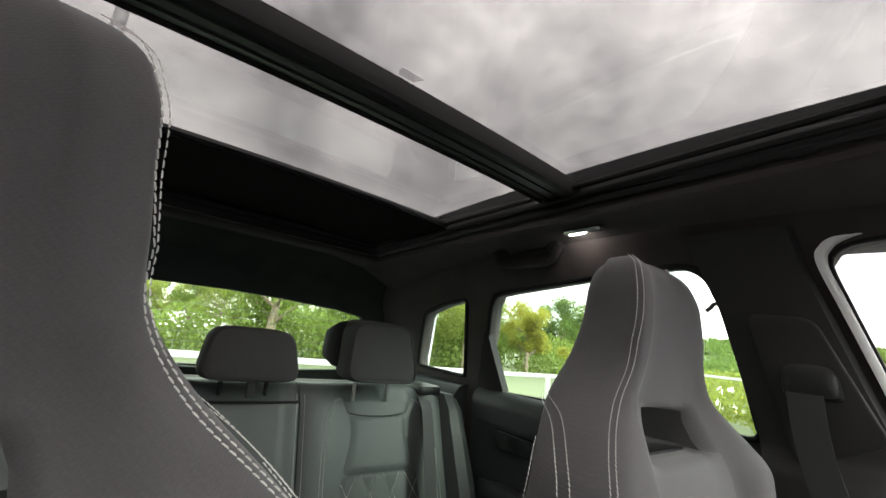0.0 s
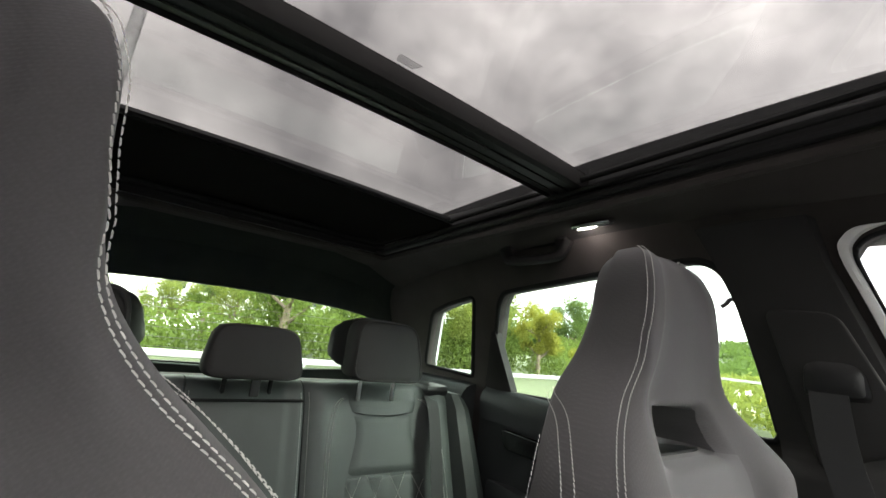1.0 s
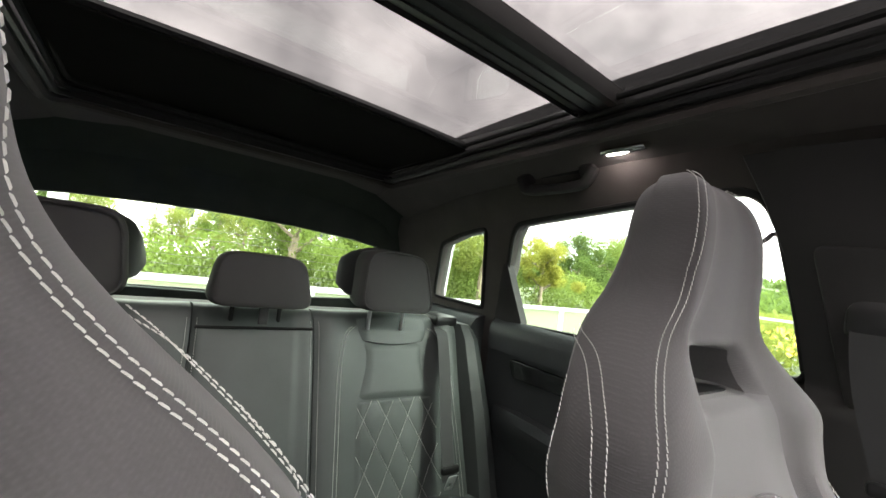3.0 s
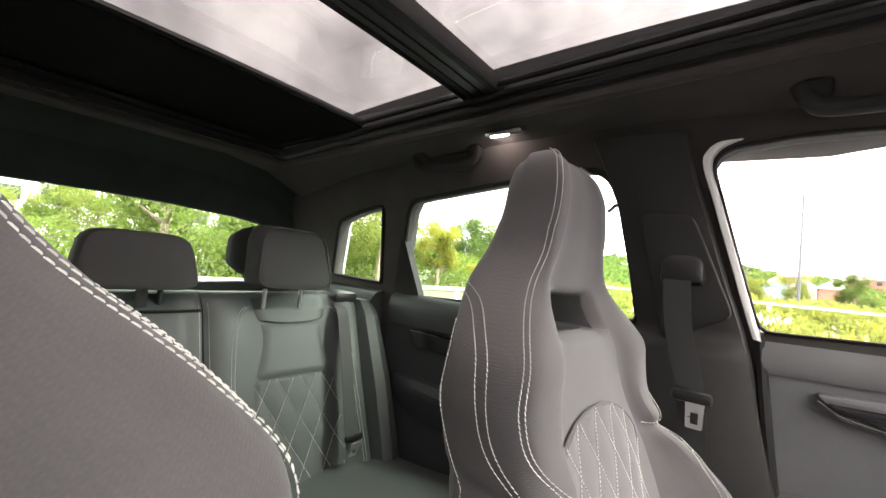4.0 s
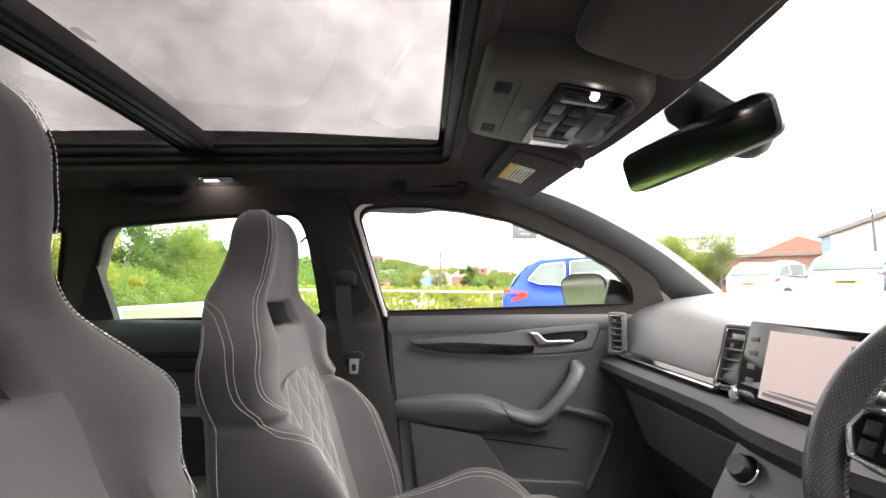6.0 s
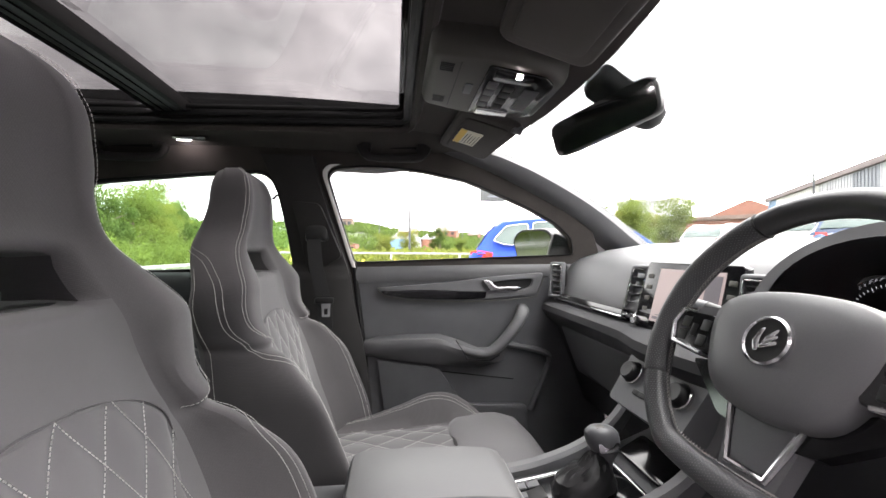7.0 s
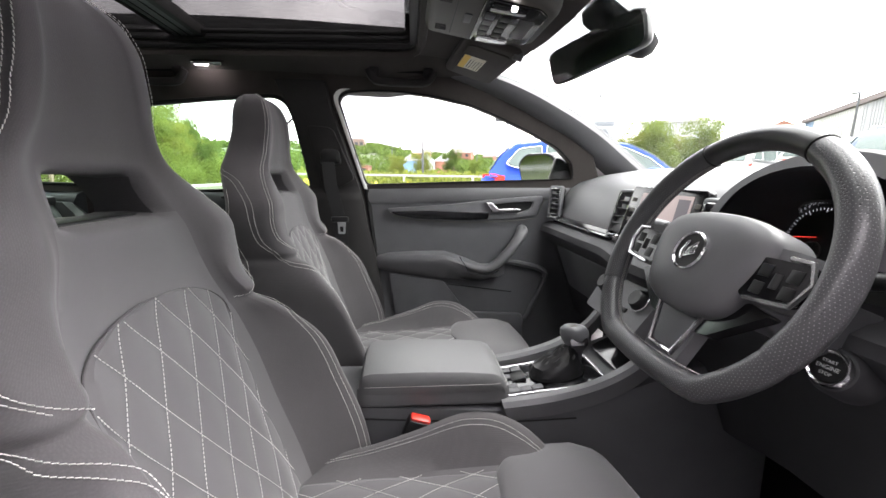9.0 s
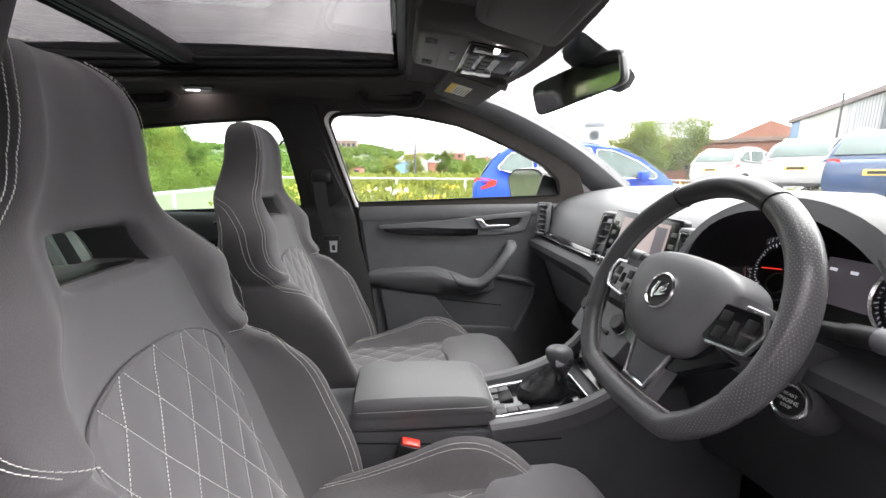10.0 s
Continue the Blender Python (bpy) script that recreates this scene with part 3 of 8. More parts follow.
# Panel between the roof and the rear window, with its small latch slot.
bm = bmesh.new()
loops = []
for x in np.linspace(-0.62, 0.62, 21):
    a = abs(x) / 0.74
    dz = -0.03 * a**2 - 0.07 * a**4
    loops.append([(x, -1.33, 1.485 + dz), (x, -1.40, 1.455 + dz), (x, -1.45, 1.40 + dz), (x, -1.475, 1.33 + dz * 0.8), (x, -1.485, 1.305 + dz * 0.7), (x, -1.52, 1.305 + dz * 0.7), (x, -1.50, 1.50 + dz), (x, -1.33, 1.52 + dz)])
loft(bm, loops)
part("tailgate_panel", bm, TAILGATE, kind="structure", label="dark tailgate panel above the rear window, coloured with the glass's green cast")
latch = thing("latch_slot", (-0.042, -1.476, 1.330), "small bright slot in the tailgate panel", "latch")
bm = bmesh.new()
box(bm, (0.030, 0.006, 0.006), T(0, 0, 0), 0.002)
part("slot", bm, CHROME, latch)

# Windscreen and its pillars.
bm = bmesh.new()
loops = []
for k in range(11):
    y = 0.49 + 0.68 * k / 10
    z = hermite([0.44, 0.57, 0.73, 0.93, 1.17], [1.496, 1.460, 1.402, 1.310, 1.160], y) + 0.010
    w = hermite([0.44, 0.57, 0.73, 0.93, 1.17], [0.560, 0.578, 0.606, 0.656, 0.720], y)
    row = [(x * w, y + 0.085 * (1 - x * x), z) for x in np.linspace(-1, 1, 15)]
    loops.append(row + [(px, py, pz + 0.005) for px, py, pz in row[::-1]])
loft(bm, loops)
part("window_7", bm, GLASS, kind="structure", label="clear windscreen of the car")
for s, nm in ((-1, "pillar_left"), (1, "pillar_right")):
    bm = bmesh.new()
    path = spline([(s * 0.540, 0.30, 1.520), (s * 0.556, 0.44, 1.482), (s * 0.572, 0.57, 1.446), (s * 0.600, 0.73, 1.384), (s * 0.650, 0.93, 1.288), (s * 0.712, 1.15, 1.15)], 6)
    loops = []
    for i, p in enumerate(path):
        g = 0.46 + 0.22 * min(i / 12, 1) + 0.40 * (i / len(path))
        loops.append([p + Vector((s * a * g, b * g, c * g)) for a, b, c in ((-0.035, -0.020, 0.0), (-0.045, 0.012, 0.016), (-0.03, 0.038, 0.034), (0.04, 0.045, 0.045), (0.06, 0.0, 0.02), (0.035, -0.04, -0.035), (-0.005, -0.036, -0.018))])
    loft(bm, loops)
    part(nm, bm, SOFT, kind="structure", label="dark plastic windscreen pillar cover")

# B pillar trim with the belt slide.
bm = bmesh.new()
prof = [(1.45, -0.215, -0.045), (1.38, -0.19, -0.035), (1.30, -0.168, -0.012), (1.20, -0.155, 0.015), (1.10, -0.147, 0.045), (1.07, -0.147, 0.052), (1.04, -0.15, 0.06), (0.95, -0.165, 0.075), (0.80, -0.175, 0.11), (0.60, -0.19, 0.135), (0.36, -0.20, 0.15)]
loops = []
for z, y0, y1 in prof:
    d = 0.02 + 0.03 * (1.44 - z)
    loops.append([(-0.735, y0, z), (-0.715 + 0.3 * d, y0 + 0.006, z), (-0.728 + d, y0 + 0.03, z), (-0.722 + d, (y0 + y1) / 2, z), (-0.728 + d, y1 - 0.03, z), (-0.715 + 0.3 * d, y1 - 0.006, z), (-0.735, y1, z)])
loft(bm, loops)
lean(part("pillar_middle", bm, PILLAR, kind="structure", label="dark plastic middle pillar cover"))
bm = bmesh.new()
loft(bm, [[(0.76 + x, -0.09 + y, z) for x, y in rounded([(-0.05, -0.08), (0.05, -0.08), (0.05, 0.08), (-0.05, 0.08)], 0.02)] for z in (0.35, 1.07, 1.45)])
lean(part("pillar_middle_right", bm, PILLAR, kind="structure", label="dark plastic middle pillar cover"))
bm = bmesh.new()
plate(bm, rounded([(-0.125, 1.31), (-0.035, 1.305), (0.03, 1.125), (-0.09, 1.06)], 0.02), (), 0.012, side(-0.696), 0.004)
lean(part("belt_slide_cover", bm, PILLAR, kind="structure", label="black plastic cover on the middle pillar"))


# ---- seats ----
SEAT_Z = [0.50, 0.60, 0.70, 0.80, 0.88, 0.93, 0.98, 1.03, 1.06, 1.115, 1.16, 1.22, 1.275, 1.303, 1.320]
SEAT = {
    "yc": [0.04, 0.01, -0.026, -0.057, -0.083, -0.102, -0.113, -0.12, -0.132, -0.151, -0.145, -0.141, -0.147, -0.160, -0.185],
    "wp": [0.16, 0.16, 0.162, 0.164, 0.162, 0.150, 0.132, 0.112, 0.100, 0.086, 0.072, 0.062, 0.054, 0.042, 0.026],
    "wr": [0.228, 0.233, 0.235, 0.234, 0.200, 0.180, 0.176, 0.166, 0.154, 0.124, 0.098, 0.084, 0.075, 0.060, 0.036],
    "b": [0.115, 0.125, 0.123, 0.106, 0.058, 0.036, 0.035, 0.037, 0.031, 0.02, 0.013, 0.012, 0.011, 0.009, 0.009],
    "wo": [0.244, 0.249, 0.25, 0.248, 0.236, 0.236, 0.243, 0.231, 0.205, 0.147, 0.112, 0.093, 0.084, 0.070, 0.046],
    "e": [0.02, 0.02, 0.02, 0.02, 0.01, 0.0, 0.0, 0.01, 0.02, 0.04, 0.05, 0.05, 0.05, 0.045, 0.03],
    "d": [0.149, 0.149, 0.145, 0.131, 0.12, 0.119, 0.114, 0.108, 0.11, 0.11, 0.106, 0.096, 0.086, 0.068, 0.035],
}


def seat_at(z):
    return {k: hermite(SEAT_Z, v, z) for k, v in SEAT.items()}


def seat_half(z):
    """The half section of the backrest at a height: control points (x, y) from the middle of the front round to the middle of the back."""
    s = seat_at(z)
    g = math.exp(-(((z - 0.888) / 0.011) ** 2))
    s["b"] -= 0.018 * g
    s["wo"] -= 0.006 * g
    k = min(max((z - 0.868) / 0.03, 0), 1) * (1 - min(max((z - 1.10) / 0.09, 0), 1))
    front = s["yc"] + s["b"]
    p4, p5, p6 = [((1 - k) * a + k * c, (1 - k) * b + k * d) for a, b, c, d in (
        (s["wr"] + 0.014, front - 0.006, s["wo"] - 0.022, front - 0.004), ((s["wr"] + s["wo"]) / 2 + 0.01, s["yc"] + (s["b"] - s["e"]) * 0.45, s["wo"] - 0.004, front - 0.023), (s["wo"], s["yc"] - s["e"], s["wo"], front - 0.05))]
    return [(0, s["yc"]), (s["wp"] * 0.55, s["yc"]), (s["wp"], s["yc"] + 0.004), (s["wr"] - 0.012, s["yc"] + s["b"] - 0.004), p4, p5, p6,
            (s["wo"] - 0.010, s["yc"] - s["d"] + 0.015), (min(s["wp"], s["wo"] - 0.03), s["yc"] - s["d"] - 0.01), (s["wp"] * 0.5, s["yc"] - s["d"] - 0.015), (0, s["yc"] - s["d"] - 0.015)]


def seat_line(z, q):
    """The point at a height and at q along the half section (0: middle of the front, 2: panel seam, 3.5: ridge, 6: side)."""
    h = [Vector((x, y, z)) for x, y in seat_half(z)]
    i = int(min(q, len(h) - 2))
    t = q - i
    pre = h[i - 1] if i else Vector((-h[1].x, h[1].y, z))
    a, b = h[i], h[i + 1]
    post = h[i + 2] if i + 2 < len(h) else Vector((-h[-2].x, h[-2].y, z))
    return 0.5 * (2 * a + (b - pre) * t + (2 * pre - 5 * a + 4 * b - post) * t * t + (3 * a - pre - 3 * b + post) * t**3)


def seat_normal(z, q, s=1):
    e = 0.02
    u = seat_line(z, min(q + e, 9.99)) - seat_line(z, q - e if q > e else 0)
    v = seat_line(min(z + 0.004, 1.319), q) - seat_line(z - 0.004, q)
    n = u.cross(v)
    n = -n if n.y < 0 and q < 5 else n
    if q >= 5 and n.x < 0:
        n = -n
    n.normalize()
    return Vector((n.x * s, n.y, n.z))


def mirror_x(p, s):
    return Vector((p[0] * s, p[1], p[2]))


def quilt(bm, corner, width_at, v0, v1, point, normal, cell=0.062, rise=1.9, nu=44, nv=66):
    """A padded panel stitched in diamonds. point(u, v): the surface; returns the lines of stitching."""
    rows = []
    for j in range(nv + 1):
        v = v0 + (v1 - v0) * j / nv
        w = width_at(v)
        row = []
        for i in range(nu + 1):
            u = -w + 2 * w * i / nu
            a, b = (u / cell + v / (cell * rise)), (u / cell - v / (cell * rise))
            puff = abs(math.sin(math.pi * a) * math.sin(math.pi * b)) ** 0.5
            edge = min(i, nu - i, 2 * j, 2 * (nv - j)) / 2.0
            lift = 0.0003 + 0.0036 * puff if edge >= 1 else (0.002 * min(edge, 1) - 0.002)
            row.append(bm.verts.new(point(u, v) + normal(u, v) * lift))
        rows.append(row)
    for r0, r1 in zip(rows, rows[1:]):
        for i in range(nu):
            bm.faces.new((r0[i], r0[i + 1], r1[i + 1], r1[i]))
    lines = []
    for sgn in (1, -1):
        for k in range(-24, 25):
            line, nn = [], []
            for j in range(161):
                v = v0 + (v1 - v0) * j / 160
                u = sgn * (k * cell - v / rise)
                if abs(u) < width_at(v) * 0.985:
                    line.append(point(u, v) + normal(u, v) * 0.0014)
                    nn.append(normal(u, v))
            if len(line) > 3:
                lines.append((line, nn))
    return lines


def build_front_seat():
    root = thing("front_seat", (0, 0, 0), "charcoal cloth sports seat with built-in headrest and white stitching", "seat", "front seats")
    # Backrest shell with the slot under the headrest.
    zs = list(np.linspace(0.46, 0.85, 32)) + list(np.linspace(0.857, 0.92, 13)) + list(np.linspace(0.93, 1.045, 11)) + [1.07, 1.10] + list(np.linspace(1.116, 1.29, 14)) + [1.303, 1.313, 1.3195]
    qs = [0, 0.6, 1.1, 1.45, 2.1, 2.5, 3, 3.3, 3.6, 3.8, 4, 4.25, 4.5, 4.75, 5, 5.5, 6, 6.4, 7, 7.5, 8.1, 9, 10]
    bm = bmesh.new()
    rows = []
    for z in zs:
        half = [seat_line(z, q - 1e-6 if q == 10 else q) for q in qs]
        if z < 0.5:
            half = [Vector((p.x, p.y, z)) for p in (seat_line(0.5, q - 1e-6 if q == 10 else q) for q in qs)]
        loop = half + [mirror_x(p, -1) for p in half[-2:0:-1]]
        rows.append([bm.verts.new(p) for p in loop])
    k, nq = len(rows[0]), len(qs)
    slot_cols = {i for i in range(k) if (i < 3 or i >= k - 3)}
    back_cols = {i for i in range(k) if nq - 3 <= i < nq + 1}
    for j in range(len(rows) - 1):
        for i in range(k):
            if zs[j] >= 1.0449 and zs[j + 1] <= 1.1001 and (i in slot_cols or i in back_cols):
                continue
            a, b = rows[j], rows[j + 1]
            f = bm.faces.new((a[i], a[(i + 1) % k], b[(i + 1) % k], b[i]))
            f.material_index = 1 if 0.53 < zs[j] < 1.04 and (i < 4 or i >= k - 4) else 0
    bm.faces.new(rows[0][::-1])
    bm.faces.new(rows[-1])
    jb = [j for j, z in enumerate(zs) if abs(z - 1.045) < 1e-4][0]
    jt = [j for j, z in enumerate(zs) if abs(z - 1.10) < 1e-4][0]
    fr = [(i % k) for i in range(-3, 4)]
    # Floor, roof and cheeks of the slot.
    bk7 = [(nq - 1) + 2, (nq - 1) + 2, (nq - 1) + 1, (nq - 1), (nq - 1) - 1, (nq - 1) - 2, (nq - 1) - 2]
    for j in (jb, jt):
        for c in range(6):
            quad = [rows[j][fr[c]], rows[j][fr[c + 1]], rows[j][bk7[c + 1]], rows[j][bk7[c]]]
            quad = [v for n, v in enumerate(quad) if v not in quad[:n]]
            try:
                bm.faces.new(quad)
            except ValueError:
                pass
    for j in range(jb, jt):
        for c, d in ((0, 0), (6, 6)):
            bm.faces.new([rows[j][fr[c]], rows[j + 1][fr[c]], rows[j + 1][bk7[d]], rows[j][bk7[d]]])
    sh = part("backrest", bm, CLOTH, root)
    sh.data.materials.append(SUEDE)
    sub = sh.modifiers.new("soft", "SUBSURF")
    sub.levels = sub.render_levels = 1
    # Dark tray in the slot.
    bm = bmesh.new()
    plate(bm, rounded([(-0.088, -0.158), (0.088, -0.158), (0.080, -0.285), (-0.080, -0.285)], 0.012), (), 0.008, T(0, 0, 1.054, 4), 0.003)
    part("slot_tray", bm, BLACK, root, "black plastic tray in the slot")
    # The smooth centre panel of the shell between slot and quilt.
    def front(u, v):
        s = seat_at(v)
        q = 2.0 * abs(u) / max(s["wp"], 1e-3)
        p = seat_line(v, min(q, 4))
        return Vector((math.copysign(p.x, u), p.y, v))

    def fnormal(u, v):
        s = seat_at(v)
        return seat_normal(v, min(2.0 * abs(u) / max(s["wp"], 1e-3), 2.2), 1 if u >= 0 else -1)

    # Quilted insert with an arched top.
    def qw(v):
        w = 0.92 * hermite(SEAT_Z, SEAT["wp"], v)
        return w * max(1 - (max(v - 0.88, 0) / 0.064) ** 2.2, 0.01) ** 0.55

    bm = bmesh.new()
    lines = quilt(bm, None, qw, 0.53, 0.943, lambda u, v: front(u, v) + fnormal(u, v) * 0.005, fnormal)
    part("quilted_panel", bm, SUEDE, root, "quilted diamond panel")
    vs = list(np.linspace(0.54, 0.88, 20)) + [0.88 + 0.0625 * math.sin(a) for a in np.linspace(0.1, math.pi / 2, 14)]
    edge = [(-qw(v), v) for v in vs] + [(qw(v), v) for v in vs[::-1]]
    bm = bmesh.new()
    tube(bm, [front(u, v) + fnormal(u, v) * 0.005 for u, v in edge], 0.0013, 6)
    part("panel_piping", bm, CLOTH, root)
    bm = bmesh.new()
    for line, nn in lines:
        stitches(bm, line, nn, 0.0052, 0.0036, 0.0012, 0.0)
    part("quilt_stitching", bm, THREAD, root, "white diamond stitching")
    # Double seams along the ridges and on the sides; one mesh a seam.
    for s in (-1, 1):
        ridge = [(1.314, 3.85), (1.27, 3.95), (1.2, 4.08), (1.14, 4.35), (1.10, 4.55), (1.06, 4.62), (0.98, 4.62), (0.94, 4.45), (0.912, 3.8), (0.897, 3.0), (0.893, 2.4)]
        flank = [(1.11, 6.9), (1.08, 6.35), (1.0, 6.1), (0.93, 6.0), (0.90, 5.6), (0.880, 4.9), (0.866, 3.8), (0.845, 3.15), (0.80, 2.93), (0.70, 2.90), (0.60, 2.88), (0.52, 2.88)]
        rear = [(1.06, 6.75), (1.0, 6.75), (0.85, 6.7), (0.70, 6.7), (0.56, 6.7)]
        for nm, pts in (("ridge_seam", ridge), ("ridge_seam", [(z, q + (0.32 if z > 1.15 else 0.25)) for z, q in ridge[:-2]]), ("flank_seam", flank), ("flank_seam", [(z - 0.006, q + (0.16 if q > 5 or q < 3.2 else 0.28)) for z, q in flank]), ("rear_seam", rear)):
            zq = spline([(z, q, 0) for z, q in pts], 14)
            line = [mirror_x(seat_line(p.x, p.y), s) for p in zq]
            nn = [seat_normal(p.x, p.y, s) for p in zq]
            bm = bmesh.new()
            stitches(bm, line, nn, 0.0056, 0.0048, 0.0010, 0.18, lift=0.0024)
            part(nm, bm, THREAD, root, "white double stitching")
        # Piping seam beside the centre panel.
        zq = [(z, 2.05) for z in np.linspace(0.53, 1.035, 30)]
        bm = bmesh.new()
        tube(bm, [mirror_x(seat_line(z, q), s) + seat_normal(z, q, s) * 0.0005 for z, q in zq], 0.0014, 6)
        part("panel_seam", bm, RUBBER, root)
    # Cushion.
    CY = [0.0, 0.06, 0.15, 0.25, 0.35, 0.43, 0.49, 0.52]
    CU = {"zc": [0.525, 0.53, 0.535, 0.54, 0.548, 0.555, 0.560, 0.553], "wp": [0.15, 0.15, 0.15, 0.148, 0.145, 0.14, 0.135, 0.13], "wr": [0.195, 0.198, 0.20, 0.20, 0.198, 0.193, 0.185, 0.17],
          "b": [0.0, 0.015, 0.03, 0.056, 0.082, 0.066, 0.025, 0.005], "wo": [0.225, 0.232, 0.236, 0.237, 0.236, 0.232, 0.224, 0.205]}

    def cush(y, q):
        c = {k2: hermite(CY, v2, y) for k2, v2 in CU.items()}
        h = [(0, c["zc"]), (c["wp"] * 0.6, c["zc"]), (c["wp"], c["zc"] + 0.004), (c["wr"] - 0.012, c["zc"] + c["b"] - 0.002), (c["wr"] + 0.012, c["zc"] + c["b"] - 0.006), (c["wo"], c["zc"] + c["b"] - 0.07), (c["wo"] - 0.01, c["zc"] - 0.12), (c["wo"] - 0.05, c["zc"] - 0.19), (0, c["zc"] - 0.19)]
        h = [Vector((x, y, z)) for x, z in h]
        i = int(min(q, len(h) - 2))
        t = q - i
        pre = h[i - 1] if i else Vector((-h[1].x, y, h[1].z))
        a, b2 = h[i], h[i + 1]
        post = h[i + 2] if i + 2 < len(h) else b2
        return 0.5 * (2 * a + (b2 - pre) * t + (2 * pre - 5 * a + 4 * b2 - post) * t * t + (3 * a - pre - 3 * b2 + post) * t**3)

    def cnormal(y, q, s=1):
        u = cush(y, min(q + 0.02, 7.9)) - cush(y, max(q - 0.02, 0))
        v = cush(min(y + 0.004, 0.52), q) - cush(y - 0.004, q)
        n = u.cross(v)
        n = -n if n.z < 0 else n
        n.normalize()
        return Vector((n.x * s, n.y, n.z))

    bm = bmesh.new()
    loops = []
    cq = [0, 0.8, 1.5, 2, 2.5, 3, 3.5, 4, 4.4, 5, 5.5, 6, 7, 7.99]
    for y in np.linspace(0.0, 0.52, 24):
        half = [cush(y, q) for q in cq]
        loops.append(half + [mirror_x(p, -1) for p in half[-2:0:-1]])
    loft(bm, loops)
    part("cushion", bm, CLOTH, root)
    csurf = lambda u, v: (lambda p: Vector((math.copysign(p.x, u), p.y, p.z + 0.003)))(cush(v, min(2.0 * abs(u) / 0.148, 3)))
    cn = lambda u, v: cnormal(v, min(2.0 * abs(u) / 0.148, 2), 1 if u >= 0 else -1)
    bm = bmesh.new()
    lines = quilt(bm, None, lambda v: 0.138 if v < 0.40 else 0.138 - 0.3 * (v - 0.40), 0.03, 0.46, csurf, cn)
    part("quilted_cushion", bm, SUEDE, root, "quilted diamond panel of the cushion")
    bm = bmesh.new()
    for line, nn in lines:
        stitches(bm, line, nn, 0.0052, 0.0036, 0.0012)
    part("quilt_stitching", bm, THREAD, root, "white diamond stitching")
    for s in (-1, 1):
        for dq in (0.0, 0.16):
            yq = spline([(0.02, 2.88 + dq, 0), (0.15, 2.86 + dq, 0), (0.30, 2.85 + dq, 0), (0.40, 2.80 + dq, 0), (0.46, 2.6 + dq, 0), (0.50, 2.3 + dq, 0)], 14)
            bm = bmesh.new()
            stitches(bm, [mirror_x(cush(p.x, p.y), s) for p in yq], [cnormal(p.x, p.y, s) for p in yq], 0.0056, 0.0044, 0.0010, 0.2, lift=0.0014)
            part("cushion_seam", bm, THREAD, root, "white double stitching")
    # Thigh rest at the front of the cushion.
    bm = bmesh.new()
    loops = []
    for y, w, zt, zb in ((0.425, 0.05, 0.560, 0.51), (0.435, 0.115, 0.569, 0.48), (0.46, 0.150, 0.575, 0.46), (0.53, 0.172, 0.578, 0.43), (0.60, 0.178, 0.575, 0.42), (0.645, 0.172, 0.562, 0.43), (0.668, 0.155, 0.540, 0.45), (0.675, 0.13, 0.507, 0.475)):
        loops.append([(x * w * 1.14, y - 0.02 - 0.02 * abs(x) ** 3, zb + (zt - zb) * h) for x, h in ((-1, 0.2), (-1, 0.75), (-0.93, 0.93), (-0.75, 1.0), (-0.35, 1.0), (0, 1.0), (0.35, 1.0), (0.75, 1.0), (0.93, 0.93), (1, 0.75), (1, 0.2), (0.7, 0), (-0.7, 0))])
    loft(bm, loops)
    th = part("thigh_rest", bm, SUEDE, root, "smooth grey thigh rest")
    # Base, rails and side cover.
    bm = bmesh.new()
    box(bm, (0.46, 0.48, 0.10), T(0, 0.26, 0.40), 0.02)
    part("seat_base", bm, BLACK, root)
    for s in (-1, 1):
        bm = bmesh.new()
        box(bm, (0.05, 0.56, 0.035), T(s * 0.19, 0.24, 0.345), 0.006)
        part("seat_rail", bm, STEEL, root)
        bm = bmesh.new()
        loft(bm, [[(s * (0.255 + dx), y, z) for y, z in rounded([(-0.08, 0.52), (0.10, 0.47), (0.46, 0.46), (0.50, 0.40), (0.0, 0.36), (-0.12, 0.42)], 0.03)] for dx in (-0.03, -0.01)])
        part("side_cover", bm, HARD, root)
    # Small airbag tag on the outer bolster.
    bm = bmesh.new()
    tagc = seat_line(0.78, 5.2)
    nrm = seat_normal(0.78, 5.2)
    xax = Vector((0, 0, 1)).cross(nrm).normalized()
    m = Matrix.Identity(4)
    m.col[0][:3], m.col[1][:3], m.col[2][:3], m.col[3][:3] = xax, nrm.cross(xax), nrm, tagc + nrm * 0.002
    return root, m


seat, tag_pose = build_front_seat()
seat.location = (0.370, 0.0, 0.042)
tagged(seat, "charcoal cloth driver's sports seat with quilted centre and white stitching")
seat2 = copy_thing(seat, T(-0.358, -0.011, 0.042))
tagged(seat2, "charcoal cloth passenger sports seat with quilted centre and white stitching")


# ---- rear bench ----
HEADCLOTH = mat("headrest_cloth", (0.032, 0.031, 0.031), 0.8, vary=0.15, scale=8, grain=0.0006, grain_scale=1200, spec=0.25)


